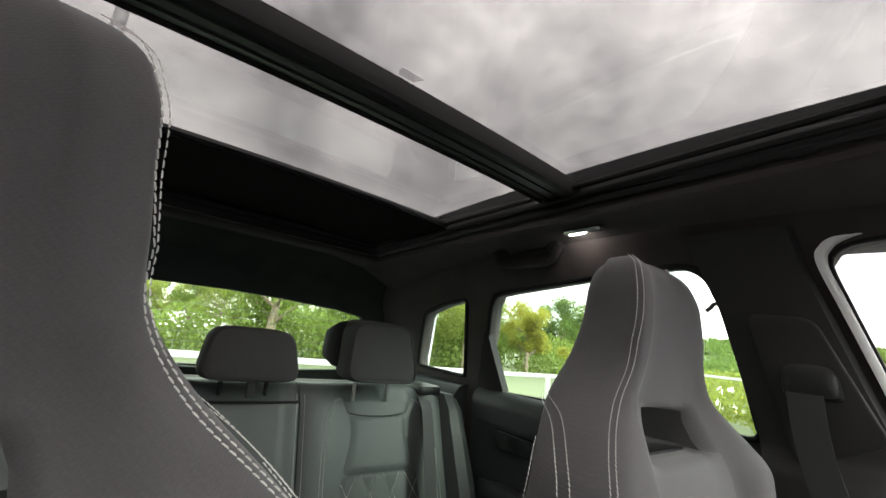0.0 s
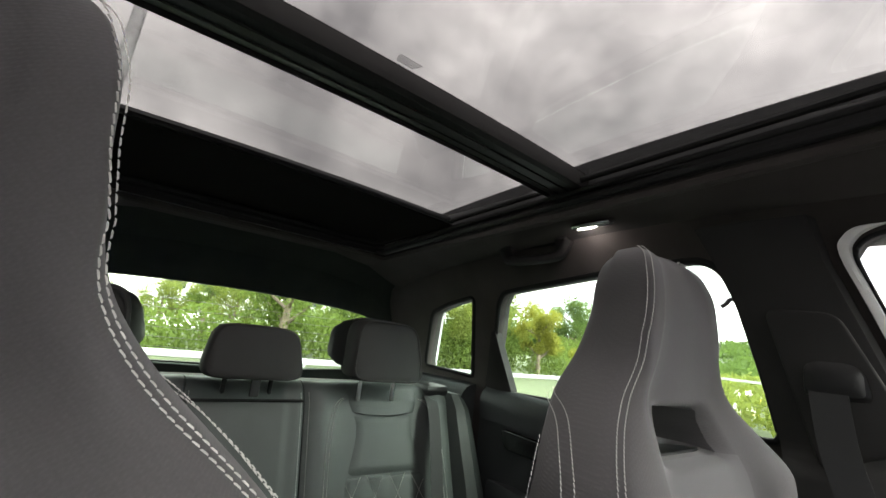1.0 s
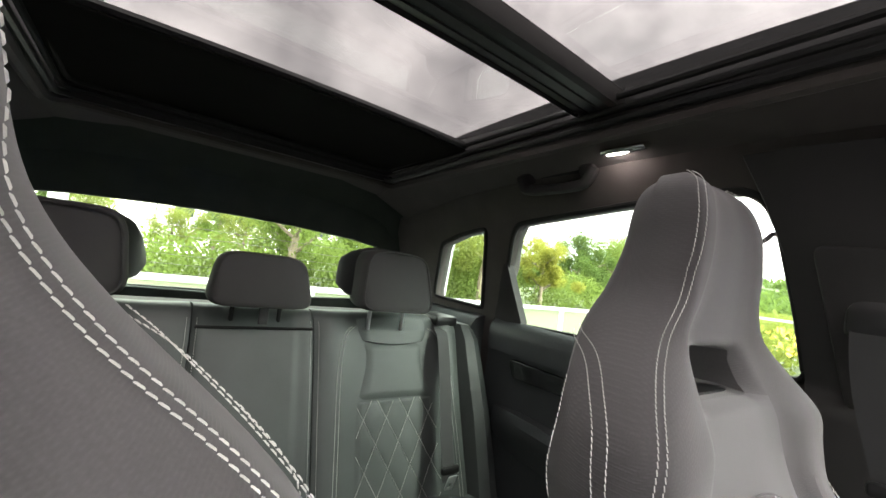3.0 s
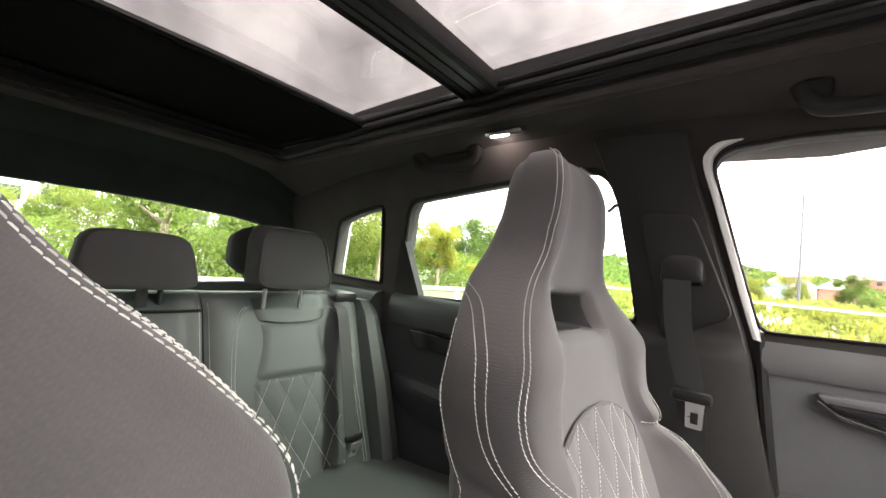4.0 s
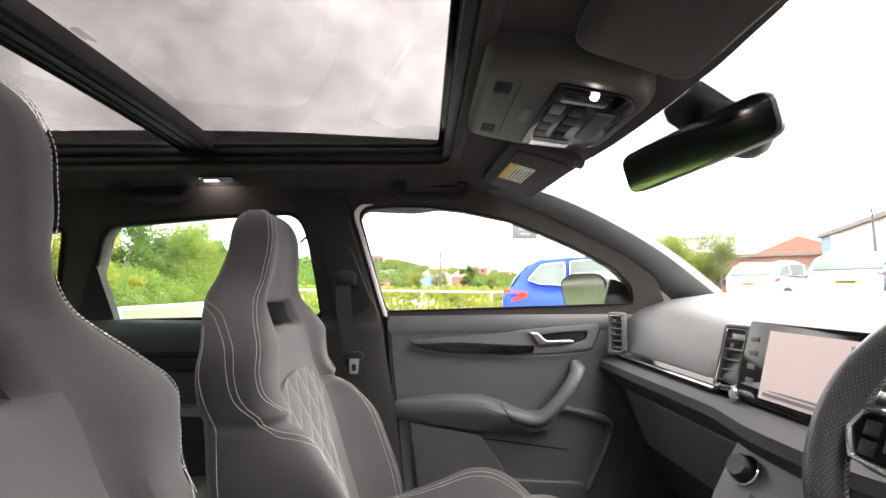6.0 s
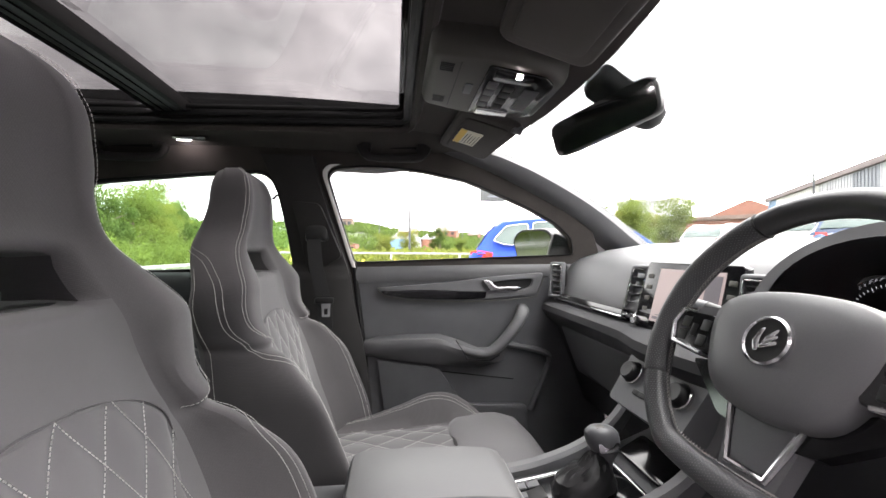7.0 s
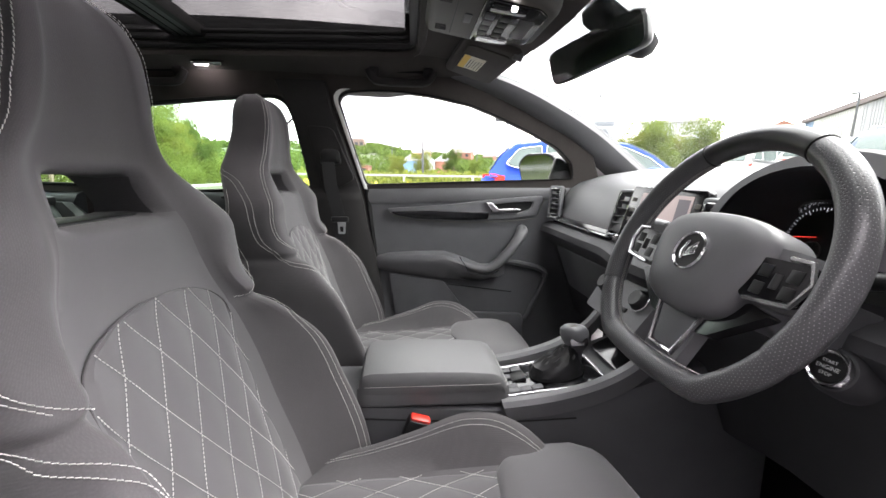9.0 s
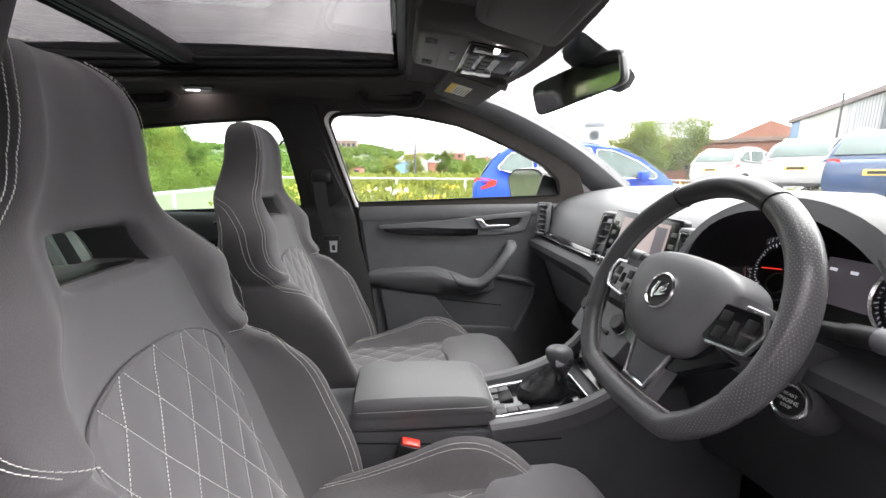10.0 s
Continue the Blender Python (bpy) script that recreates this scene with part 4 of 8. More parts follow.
def build_rear_bench():
    root = thing("rear_bench", (0, 0, 0), "dark leather rear bench with quilted outer panel and white stitching", "seat")
    Z0, Z1 = 0.50, 1.045

    def face(x, z):
        """The front face of the rear backrest."""
        y = -0.86 - 0.36 * (z - 0.55)
        a = abs(x)
        bump = 0.03 * math.exp(-((a - 0.60) / 0.05) ** 2) + 0.014 * math.exp(-((a - 0.215) / 0.05) ** 2) + 0.004 * (a < 0.12)
        bump -= 0.10 * max(a - 0.635, 0) * 6
        return Vector((x, y + bump - 0.05 * max(z - 1.0, 0) * 10, z))

    def nrm(x, z):
        n = (face(x, z + 0.003) - face(x, z - 0.003)).cross(face(x + 0.003, z) - face(x - 0.003, z))
        n = -n if n.y < 0 else n
        return n.normalized()

    for nm, x0, x1 in (("back_left", -0.70, -0.168), ("back_middle", -0.165, 0.115), ("back_right", 0.118, 0.68)):
        bm = bmesh.new()
        xs2 = np.linspace(x0, x1, 34)
        loops = []
        for i, x in enumerate(xs2):
            inset = 0.010 * (1 - min(min(i, 33 - i) / 2.0, 1)) ** 2
            f = [face(x, z) - Vector((0, inset, 0)) for z in np.linspace(Z0, Z1 - 0.02, 26)]
            top = f[-1]
            f += [top + Vector((0, -0.012, 0.012)), top + Vector((0, -0.035, 0.018)), top + Vector((0, -0.10, 0.014)), top + Vector((0, -0.13, -0.01)), Vector((x, -1.12, Z0))]
            loops.append(f)
        loft(bm, loops)
        part(nm, bm, LEATHER, root)
    # Panels and quilt of the outer seats.
    for cx in (-0.408, 0.385):
        bm = bmesh.new()
        rows = []
        ctrl = lambda z: hermite([0.5, 0.80, 0.962, 0.982, 1.005, 1.03], [0.135, 0.124, 0.100, 0.110, 0.116, 0.120], z)
        for j in range(21):
            z = 0.968 + (1.030 - 0.968) * j / 20
            wv = ctrl(z) * (1 if j else 0.86)
            rows.append([bm.verts.new(face(cx + wv * t, z - 0.010 * (1 - t * t) * (j < 8) * (1 - j / 8)) + nrm(cx, z) * (0.007 if 0 < j < 20 and abs(t) < 0.95 else -0.001)) for t in np.linspace(-1, 1, 15)])
        for a, b in zip(rows, rows[1:]):
            for i in range(14):
                bm.faces.new((a[i], a[i + 1], b[i + 1], b[i]))
        part("head_panel", bm, LEATHER, root)
        bm = bmesh.new()
        rows = []
        for j in range(15):
            z = 0.820 + (0.963 - 0.820) * j / 14
            wv = ctrl(z)
            rows.append([bm.verts.new(face(cx + wv * t, z) + nrm(cx, z) * (0.005 if 0 < j < 14 and abs(t) < 0.95 else -0.001)) for t in np.linspace(-1, 1, 15)])
        for a, b in zip(rows, rows[1:]):
            for i in range(14):
                bm.faces.new((a[i], a[i + 1], b[i + 1], b[i]))
        part("upper_panel", bm, LEATHER, root)
        bm = bmesh.new()
        lines = quilt(bm, None, lambda v: ctrl(v) * 1.0, 0.52, 0.817, lambda u, v: face(cx + u, v) + nrm(cx, v) * 0.002, lambda u, v: nrm(cx, v), cell=0.070, rise=1.7)
        part("quilted_panel", bm, LEATHER, root, "quilted diamond panel")
        bm = bmesh.new()
        for line, nn in lines:
            stitches(bm, line, nn, 0.006, 0.0042, 0.0016)
        part("quilt_stitching", bm, THREAD, root, "white diamond stitching")
        for s in (-1, 1):
            for off in (0.0, 0.010):
                zs2 = [(0.50, 0.185), (0.62, 0.183), (0.75, 0.178), (0.88, 0.172), (0.96, 0.160), (0.995, 0.145), (1.008, 0.122)]
                line = [face(cx + s * (p.x + off), p.y) for p in spline([(w, z, 0) for z, w in zs2], 10)]
                bm = bmesh.new()
                stitches(bm, line, [nrm(p.x, p.z) for p in line], 0.0062, 0.0045, 0.0015, 0.15)
                part("outer_seam", bm, THREAD, root, "white double stitching")
    for x in (-0.1665, 0.1165):
        for dx in (-0.010, 0.010):
            line = [face(x + dx, z) for z in np.linspace(0.5, 1.02, 40)]
            bm = bmesh.new()
            stitches(bm, line, [nrm(p.x, p.z) for p in line], 0.0062, 0.0040, 0.0010, 0.1)
            part("centre_seam", bm, THREAD, root, "white stitching")
    # Fold in the middle part above the armrest.
    bm = bmesh.new()
    tube(bm, [face(x, 1.0) + Vector((0, 0.001, 0)) for x in np.linspace(-0.16, 0.11, 12)], 0.004, 6)
    part("armrest_gap", bm, RUBBER, root)
    # Cushion.
    bm = bmesh.new()
    loops = []
    for x in np.linspace(-0.69, 0.69, 30):
        dz = 0.012 * math.exp(-((abs(x) - 0.5) / 0.07) ** 2)
        loops.append([(x, -0.88, 0.56 + dz), (x, -0.70, 0.575 + dz), (x, -0.50, 0.60 + dz), (x, -0.42, 0.605 + dz), (x, -0.385, 0.585), (x, -0.38, 0.52), (x, -0.42, 0.42), (x, -0.88, 0.42)])
    loft(bm, loops)
    part("cushion", bm, LEATHER, root)
    # Side bolsters beside the wheel arches.
    for s in (-1, 1):
        bm = bmesh.new()
        loops = []
        for z, y, w in ((0.50, -0.80, 0.05), (0.60, -0.83, 0.05), (0.75, -0.88, 0.048), (0.88, -0.935, 0.045), (0.96, -0.97, 0.040), (1.0, -1.01, 0.03)):
            loops.append([(s * (0.665 + a * w), y + b, z + 0.03) for a, b in ((-0.9, -0.04), (-0.6, 0.01), (0.0, 0.025), (0.7, 0.012), (1.2, -0.06), (1.2, -0.16), (-0.9, -0.16))])
        loft(bm, loops)
        part("side_bolster", bm, LEATHER, root)
    # Headrests.
    for x, w, zc, h, nm in ((-0.018, 0.120, 1.118, 0.064, "headrest"), (-0.370, 0.120, 1.149, 0.086, "headrest"), (0.36, 0.120, 1.149, 0.086, "headrest")):
        y0 = -1.035 if nm and abs(x) < 0.1 else -1.01
        bm = bmesh.new()
        loops = []
        outline = rounded([(-1.0, -0.72), (-0.86, -1.0), (0.86, -1.0), (1.0, -0.72), (0.86, 0.70), (0.64, 1.0), (-0.64, 1.0), (-0.86, 0.70)], 0.34, 5)
        for f, dy in ((0.80, 0.0), (0.93, 0.004), (0.985, 0.014), (1.0, 0.028), (1.0, 0.055), (0.97, 0.085), (0.90, 0.105), (0.78, 0.112)):
            loops.append([(x + a * w * f, y0 + 0.05 - dy + (0.012 * (1 - a * a)) - 0.02 * b, zc + b * h * f) for a, b in outline])
        loft(bm, loops)
        hr = part(nm, bm, HEADCLOTH, root, "dark leather headrest")
        if abs(x) > 0.1:
            bm = bmesh.new()
            loft(bm, [[(x + a * w * fx, y0 + yy - 0.03 * b, zc + 0.012 + b * h * fz) for a, b in outline] for fx, fz, yy in ((0.94, 0.92, -0.02), (1.16, 0.80, -0.055), (1.22, 0.62, -0.085), (1.10, 0.45, -0.10))])
            part("back_shell", bm, BLACK, hr, "black shell behind the pad")
        for sx in (-0.055, 0.055):
            bm = bmesh.new()
            tube(bm, [(x + sx, y0 + 0.0, zc - h - 0.06), (x + sx, y0 + 0.0, zc - h + 0.03)], 0.006, 10)
            part("post", bm, STEEL if abs(x) > 0.1 else BLACK, hr)
        if abs(x) < 0.1:
            bm = bmesh.new()
            box(bm, (0.022, 0.008, 0.055), T(x - 0.006, y0 + 0.05, zc - h - 0.012, 8), 0.003)
            part("strap", bm, BELT, hr)
        else:
            bm = bmesh.new()
            tube(bm, [(x + a * w * 0.93, y0 + 0.052 + 0.012 * (1 - a * a) - 0.02 * b, zc + b * h * 0.93) for a, b in outline], 0.0025, 6, True)
            part("piping", bm, HEADCLOTH, hr)
    return root


bench = build_rear_bench()


# ---- doors ----
def build_front_door():
    root = thing("front_door_panel", (0, 0, 0), "dark plastic front passenger door panel with gloss black trim strip", "door panel", kind="")
    X = -0.70
    # Panel: a skin that swells towards the sill.
    bm = bmesh.new()
    ys = np.linspace(0.045, 1.0, 30)

    def skin(y, z):
        out = 0.0
        if z > 1.02:
            out = -0.03 + 0.03 * min((1.085 - z) / 0.045, 1) ** 0.5 if z < 1.085 else -0.03
        low = 0.012 * max(0.80 - z, 0) / 0.3
        return Vector((X + out + low, y, z))

    rear = lambda z: 0.05 + 0.075 * max(1.05 - z, 0)
    loops = []
    for z in (0.34, 0.45, 0.55, 0.65, 0.72, 0.80, 0.90, 0.985, 1.01, 1.03, 1.05, 1.065, 1.078, 1.084):
        y0 = rear(z)
        top = 1.0 + 0.0
        loops.append([skin(y0 + (1.02 - y0) * t, z + (0.028 * t if z > 0.9 else 0.028 * t * max(z - 0.6, 0) / 0.3)) for t in np.linspace(0, 1, 24)] + [Vector((-0.745, 1.02, z)), Vector((-0.745, y0, z))])
    loft(bm, loops)
    part("panel", bm, HARD, root)
    # Soft upper roll under the window.
    bm = bmesh.new()
    loops = []
    for t in np.linspace(0, 1, 24):
        y = 0.052 + (0.99 - 0.052) * t
        zb = 1.02 + 0.028 * t
        loops.append([(X - 0.035, y, zb + 0.058), (X - 0.010, y, zb + 0.060), (X + 0.004, y, zb + 0.050), (X + 0.010, y, zb + 0.030), (X + 0.010, y, zb + 0.004), (X + 0.004, y, zb - 0.006), (X - 0.035, y, zb - 0.006)])
    loft(bm, loops)
    part("window_sill", bm, SOFT, root)
    # Trim strip, pointed at the back, widening into the handle bowl.
    strip_loop = [(0.125, 0.985), (0.145, 0.965), (0.25, 0.945), (0.45, 0.938), (0.62, 0.945), (0.735, 0.958), (0.765, 1.035), (0.755, 1.043), (0.60, 1.030), (0.52, 1.022), (0.40, 1.005), (0.20, 0.990)]
    strip_loop = [(y, z + 0.012) for y, z in strip_loop]
    bowl = [(0.545, 0.985), (0.66, 0.982), (0.715, 1.000), (0.725, 1.030), (0.62, 1.025), (0.55, 1.015)]
    bm = bmesh.new()
    plate(bm, rounded(strip_loop, 0.012), (rounded(bowl, 0.012),), 0.018, side(X + 0.006), 0.004)
    part("trim_strip", bm, SOFT, root, "satin dark trim strip")
    bm = bmesh.new()
    plate(bm, rounded([(0.14, 0.985), (0.16, 0.972), (0.25, 0.958), (0.45, 0.952), (0.535, 0.957), (0.54, 0.985), (0.45, 0.985), (0.30, 0.990)], 0.006), (), 0.006, side(X + 0.018), 0.002)
    part("gloss_strip", bm, PIANO, root, "gloss black strip")
    bm = bmesh.new()
    tube(bm, [(X + 0.016, y, z) for y, z in ((0.132, 0.985), (0.16, 0.966), (0.25, 0.950), (0.45, 0.944), (0.62, 0.950), (0.738, 0.962), (0.768, 1.042))], 0.0018, 6)
    part("edge_line", bm, GREYP, root)
    bm = bmesh.new()
    plate(bm, rounded(bowl, 0.012), (), 0.004, side(X + 0.000), 0)
    part("handle_bowl", bm, BLACK, root)
    bm = bmesh.new()
    plate(bm, rounded([(0.522, 1.026), (0.548, 1.026), (0.576, 1.000), (0.655, 1.003), (0.672, 0.999), (0.660, 0.991), (0.555, 0.984)], 0.004, 3), (), 0.012, side(X + 0.024), 0.003)
    part("door_handle", bm, CHROME, root, "chrome inner door handle")
    # Armrest with the rising grip.
    bm = bmesh.new()
    loops = []
    for y, zt, zb, d in ((0.075, 0.80, 0.745, 0.02), (0.13, 0.815, 0.735, 0.05), (0.24, 0.822, 0.720, 0.066), (0.36, 0.822, 0.705, 0.074), (0.43, 0.800, 0.698, 0.076), (0.51, 0.768, 0.694, 0.074), (0.58, 0.768, 0.708, 0.056), (0.61, 0.775, 0.735, 0.03)):
        loops.append([(X - 0.02, y, zt), (X + d * 0.6, y, zt + 0.002), (X + d * 0.9, y, zt - 0.006), (X + d, y, zt - 0.022), (X + d * 0.92, y, zt - 0.045), (X + d * 0.5, y, zb + 0.01), (X - 0.02, y, zb)])
    loft(bm, loops)
    part("armrest", bm, SOFT, root)
    bm = bmesh.new()
    path = spline([(X + 0.045, 0.42, 0.785), (X + 0.064, 0.48, 0.765), (X + 0.072, 0.54, 0.765), (X + 0.074, 0.60, 0.815), (X + 0.070, 0.645, 0.872), (X + 0.054, 0.67, 0.910), (X + 0.010, 0.68, 0.920)], 6)
    tube(bm, path, [0.021 + 0.006 * math.sin(math.pi * min(i / (len(path) - 1), 1)) for i in range(len(path))], 12, squash=0.75)
    part("grab_pull", bm, SOFT, root)
    bm = bmesh.new()
    tube(bm, [(X + 0.070, 0.415, 0.812), (X + 0.079, 0.44, 0.775), (X + 0.084, 0.455, 0.745), (X + 0.082, 0.54, 0.738), (X + 0.062, 0.58, 0.752)], 0.0018, 6)
    part("grip_seam", bm, RUBBER, root)
    # Lower pocket, speaker field and door card joints.
    bm = bmesh.new()
    plate(bm, rounded([(0.13, 0.735), (0.355, 0.700), (0.43, 0.600), (0.50, 0.42), (0.18, 0.40)], 0.010), (), 0.010, side(X + 0.018), 0.004)
    part("speaker_field", bm, HARD, root)
    bm = bmesh.new()
    path = spline([(X + 0.012, 0.60, 0.785), (X + 0.020, 0.70, 0.768), (X + 0.022, 0.77, 0.746), (X + 0.022, 0.786, 0.715), (X + 0.022, 0.755, 0.63), (X + 0.020, 0.71, 0.53)], 6)
    tube(bm, path, 0.012, 8)
    part("pocket_rim", bm, HARD, root)
    bm = bmesh.new()
    plate(bm, rounded([(0.44, 0.565), (0.70, 0.555), (0.70, 0.40), (0.44, 0.42)], 0.03), (), 0.02, side(X + 0.022), 0.006)
    part("door_pocket", bm, HARD, root)
    bm = bmesh.new()
    tube(bm, [(X + 0.006, y, z) for y, z in ((0.37, 0.682), (0.52, 0.662), (0.65, 0.645))], 0.0022, 6)
    part("panel_joint", bm, RUBBER, root)
    return root


build_front_door().location = (-0.032, 0.02, 0.014)
bm = bmesh.new()
tube(bm, spline([(-0.735, 0.066, 1.10), (-0.725, 0.082, 0.95), (-0.72, 0.102, 0.78), (-0.715, 0.125, 0.55), (-0.71, 0.14, 0.36)], 6), 0.010, 8)
part("door_seal", bm, RUBBER, kind="structure", label="black rubber seal at the rear edge of the front door")


def build_rear_door():
    root = thing("rear_door_panel", (0, 0, 0), "plastic rear passenger door panel, darkened for shade, with pull recess", "door panel")
    X = -0.70
    bm = bmesh.new()
    loops = []
    for z, dx in ((0.34, 0.02), (0.55, 0.015), (0.80, 0.004), (0.95, 0.0), (1.0, 0.006), (1.03, 0.006), (1.05, -0.005), (1.06, -0.03)):
        loops.append([Vector((X + dx, y, z)) for y in np.linspace(-0.97, -0.185, 16)] + [Vector((-0.745, -0.185, z)), Vector((-0.745, -0.97, z))])
    loft(bm, loops)
    part("panel", bm, REARTRIM_SHADED, root)
    bm = bmesh.new()
    loops = []
    for y in np.linspace(-0.95, -0.19, 16):
        loops.append([(X - 0.03, y, 1.062), (X + 0.0, y, 1.064), (X + 0.014, y, 1.050), (X + 0.018, y, 1.01), (X + 0.012, y, 0.965), (X - 0.03, y, 0.955)])
    loft(bm, loops)
    part("window_sill", bm, REARTRIM_SHADED, root)
    bm = bmesh.new()
    plate(bm, rounded([(-0.86, 0.955), (-0.30, 0.945), (-0.30, 0.905), (-0.84, 0.900)], 0.02), (), 0.016, side(X + 0.008), 0.004)
    part("trim_strip", bm, PIANO, root, "gloss black trim strip")
    bm = bmesh.new()
    loops = []
    for y, zt, zb, d in ((-0.90, 0.80, 0.72, 0.02), (-0.80, 0.81, 0.69, 0.055), (-0.55, 0.80, 0.68, 0.065), (-0.35, 0.79, 0.69, 0.06), (-0.26, 0.78, 0.71, 0.02)):
        loops.append([(X - 0.02, y, zt), (X + d * 0.7, y, zt), (X + d, y, zt - 0.02), (X + d * 0.9, y, zt - 0.05), (X + d * 0.4, y, zb), (X - 0.02, y, zb)])
    loft(bm, loops)
    part("armrest", bm, REARTRIM_SHADED, root)
    # Upright guide in the rear window, leaning forward.
    bm = bmesh.new()
    loft(bm, [[(-0.728, a - 0.03, z), (-0.700, a - 0.03, z), (-0.696, (a + b) / 2 - 0.03, z), (-0.700, b - 0.03, z), (-0.728, b - 0.03, z)] for a, b, z in ((-0.842, -0.826, 1.238), (-0.872, -0.822, 1.18), (-0.905, -0.816, 1.11), (-0.935, -0.811, 1.05))])
    lean(part("corner_cover", bm, PILLAR, root))
    return root


build_rear_door().location = (-0.03, 0.03, 0.004)

# Quarter panel behind the rear door, and the boot side below it.
bm = bmesh.new()
loops = []
for z, dx in ((0.34, 0.06), (0.70, 0.05), (0.95, 0.03), (1.03, 0.02), (1.055, 0.0), (1.065, -0.03)):
    loops.append([Vector((-0.70 + dx, y, z)) for y in np.linspace(-1.64, -0.985, 10)] + [Vector((-0.745, -0.985, z)), Vector((-0.745, -1.64, z))])
loft(bm, loops)
part("quarter_panel", bm, REARTRIM_SHADED, kind="structure", label="plastic side panel beside the rear bench, darkened for shade")
bm = bmesh.new()
box(bm, (0.09, 0.13, 0.035), T(-0.60, -1.075, 1.035, 0, 0, 0), 0.012)
part("backrest_latch", bm, BLACK, kind="structure", label="black backrest release beside the rear bench")
bm = bmesh.new()
loft(bm, [[(x, -1.12, 1.0), (x, -1.12, 0.985), (x, -1.50, 0.985), (x, -1.50, 1.0)] for x in (-0.66, 0.0, 0.66)])
part("parcel_shelf", bm, LINING, kind="structure", label="dark parcel shelf behind the rear bench")


# ---- belts, handles, lamps ----
def build_belt():
    root = thing("seat_belt", (0, 0, 0), "black passenger seat belt with tongue hanging on the middle pillar", "seat belt")
    bm = bmesh.new()
    path = [(-0.626, -0.066, 1.185), (-0.628, -0.058, 1.08), (-0.626, -0.030, 0.95), (-0.63, -0.022, 0.82), (-0.64, -0.01, 0.60), (-0.65, 0.0, 0.36)]
    loops = []
    for p in spline(path, 6):
        loops.append([p + Vector(o) for o in ((0, -0.023, 0), (0.0015, -0.023, 0), (0.0015, 0.023, 0), (0, 0.023, 0))])
    loft(bm, loops)
    part("webbing", bm, BELT, root)
    bm = bmesh.new()
    loft(bm, [[(-0.660 + d, -0.058 + w * a, 1.190 + h * b) for a, b in rounded([(-1, -1), (1, -1), (1.0, 0.4), (0.6, 1), (-0.6, 1), (-1, 0.4)], 0.3)] for d, w, h in ((0.0, 0.036, 0.030), (0.018, 0.038, 0.032), (0.034, 0.034, 0.026), (0.040, 0.024, 0.014))])
    part("guide", bm, BLACK, root, "black belt guide")
    bm = bmesh.new()
    box(bm, (0.016, 0.064, 0.022), T(-0.620, -0.028, 0.958), 0.007)
    tg = part("tongue_grip", bm, BLACK, root)
    bm = bmesh.new()
    plate(bm, rounded([(-0.013, -0.026), (0.013, -0.026), (0.015, 0.022), (-0.015, 0.022)], 0.004), (rounded([(-0.006, -0.018), (0.006, -0.018), (0.006, 0.002), (-0.006, 0.002)], 0.001),), 0.003, side(-0.616) @ T(-0.022, 0.930, 0), 0.0006)
    part("tongue", bm, STEEL, root, "bright steel belt tongue")
    return root


build_belt().location = (0.006, 0.006, 0.02)
rb = thing("rear_belt", (0, 0, 0), "black rear seat belt lying against the rear backrest", "seat belt")
bm = bmesh.new()
loops = []
for p in spline([(-0.575, -1.03, 1.02), (-0.560, -0.975, 0.985), (-0.545, -0.92, 0.88), (-0.53, -0.865, 0.75), (-0.515, -0.81, 0.64)], 8):
    loops.append([p + Vector(o) for o in ((-0.023, 0, 0), (0.023, 0.006, 0), (0.023, 0.0075, 0), (-0.023, 0.0015, 0))])
loft(bm, loops)
part("webbing", bm, BELT, rb)
bm = bmesh.new()
box(bm, (0.060, 0.014, 0.020), T(-0.520, -0.812, 0.665), 0.006)
part("tongue_grip", bm, BLACK, rb)
bm = bmesh.new()
plate(bm, rounded([(-0.013, -0.024), (0.013, -0.024), (0.015, 0.022), (-0.015, 0.022)], 0.004), (rounded([(-0.006, -0.016), (0.006, -0.016), (0.006, 0.0), (-0.006, 0.0)], 0.001),), 0.003, T(-0.517, -0.80, 0.638, 70), 0.0006)
part("tongue", bm, STEEL, rb, "bright steel belt tongue")


def build_grab_handle():
    root = thing("grab_handle", (0, 0, 0), "dark plastic grab handle on the roof lining above a door", "handle", "roof grab handles")
    bm = bmesh.new()
    path = spline([(0.0, -0.105, 0.012), (0.012, -0.095, -0.008), (0.020, -0.075, -0.020), (0.024, 0.0, -0.022), (0.020, 0.075, -0.020), (0.012, 0.095, -0.008), (0.0, 0.105, 0.012)], 6)
    tube(bm, path, [0.0150 + 0.003 * abs(i / (len(path) - 1) * 2 - 1) for i in range(len(path))], 10, squash=0.8)
    part("grip", bm, PILLAR, root)
    for s in (-1, 1):
        bm = bmesh.new()
        box(bm, (0.03, 0.036, 0.034), T(0.0, s * 0.090, 0.006), 0.009)
        part("foot", bm, PILLAR, root)
    bm = bmesh.new()
    box(bm, (0.012, 0.19, 0.03), T(-0.012, 0, 0.012), 0.006)
    part("recess", bm, RUBBER, root)
    return root


gh = build_grab_handle()
gh.matrix_basis = T(-0.532, 0.208, 1.478, 0, 34, 0)
copy_thing(gh, T(-0.560, -0.60, 1.462, 0, 34, 0))

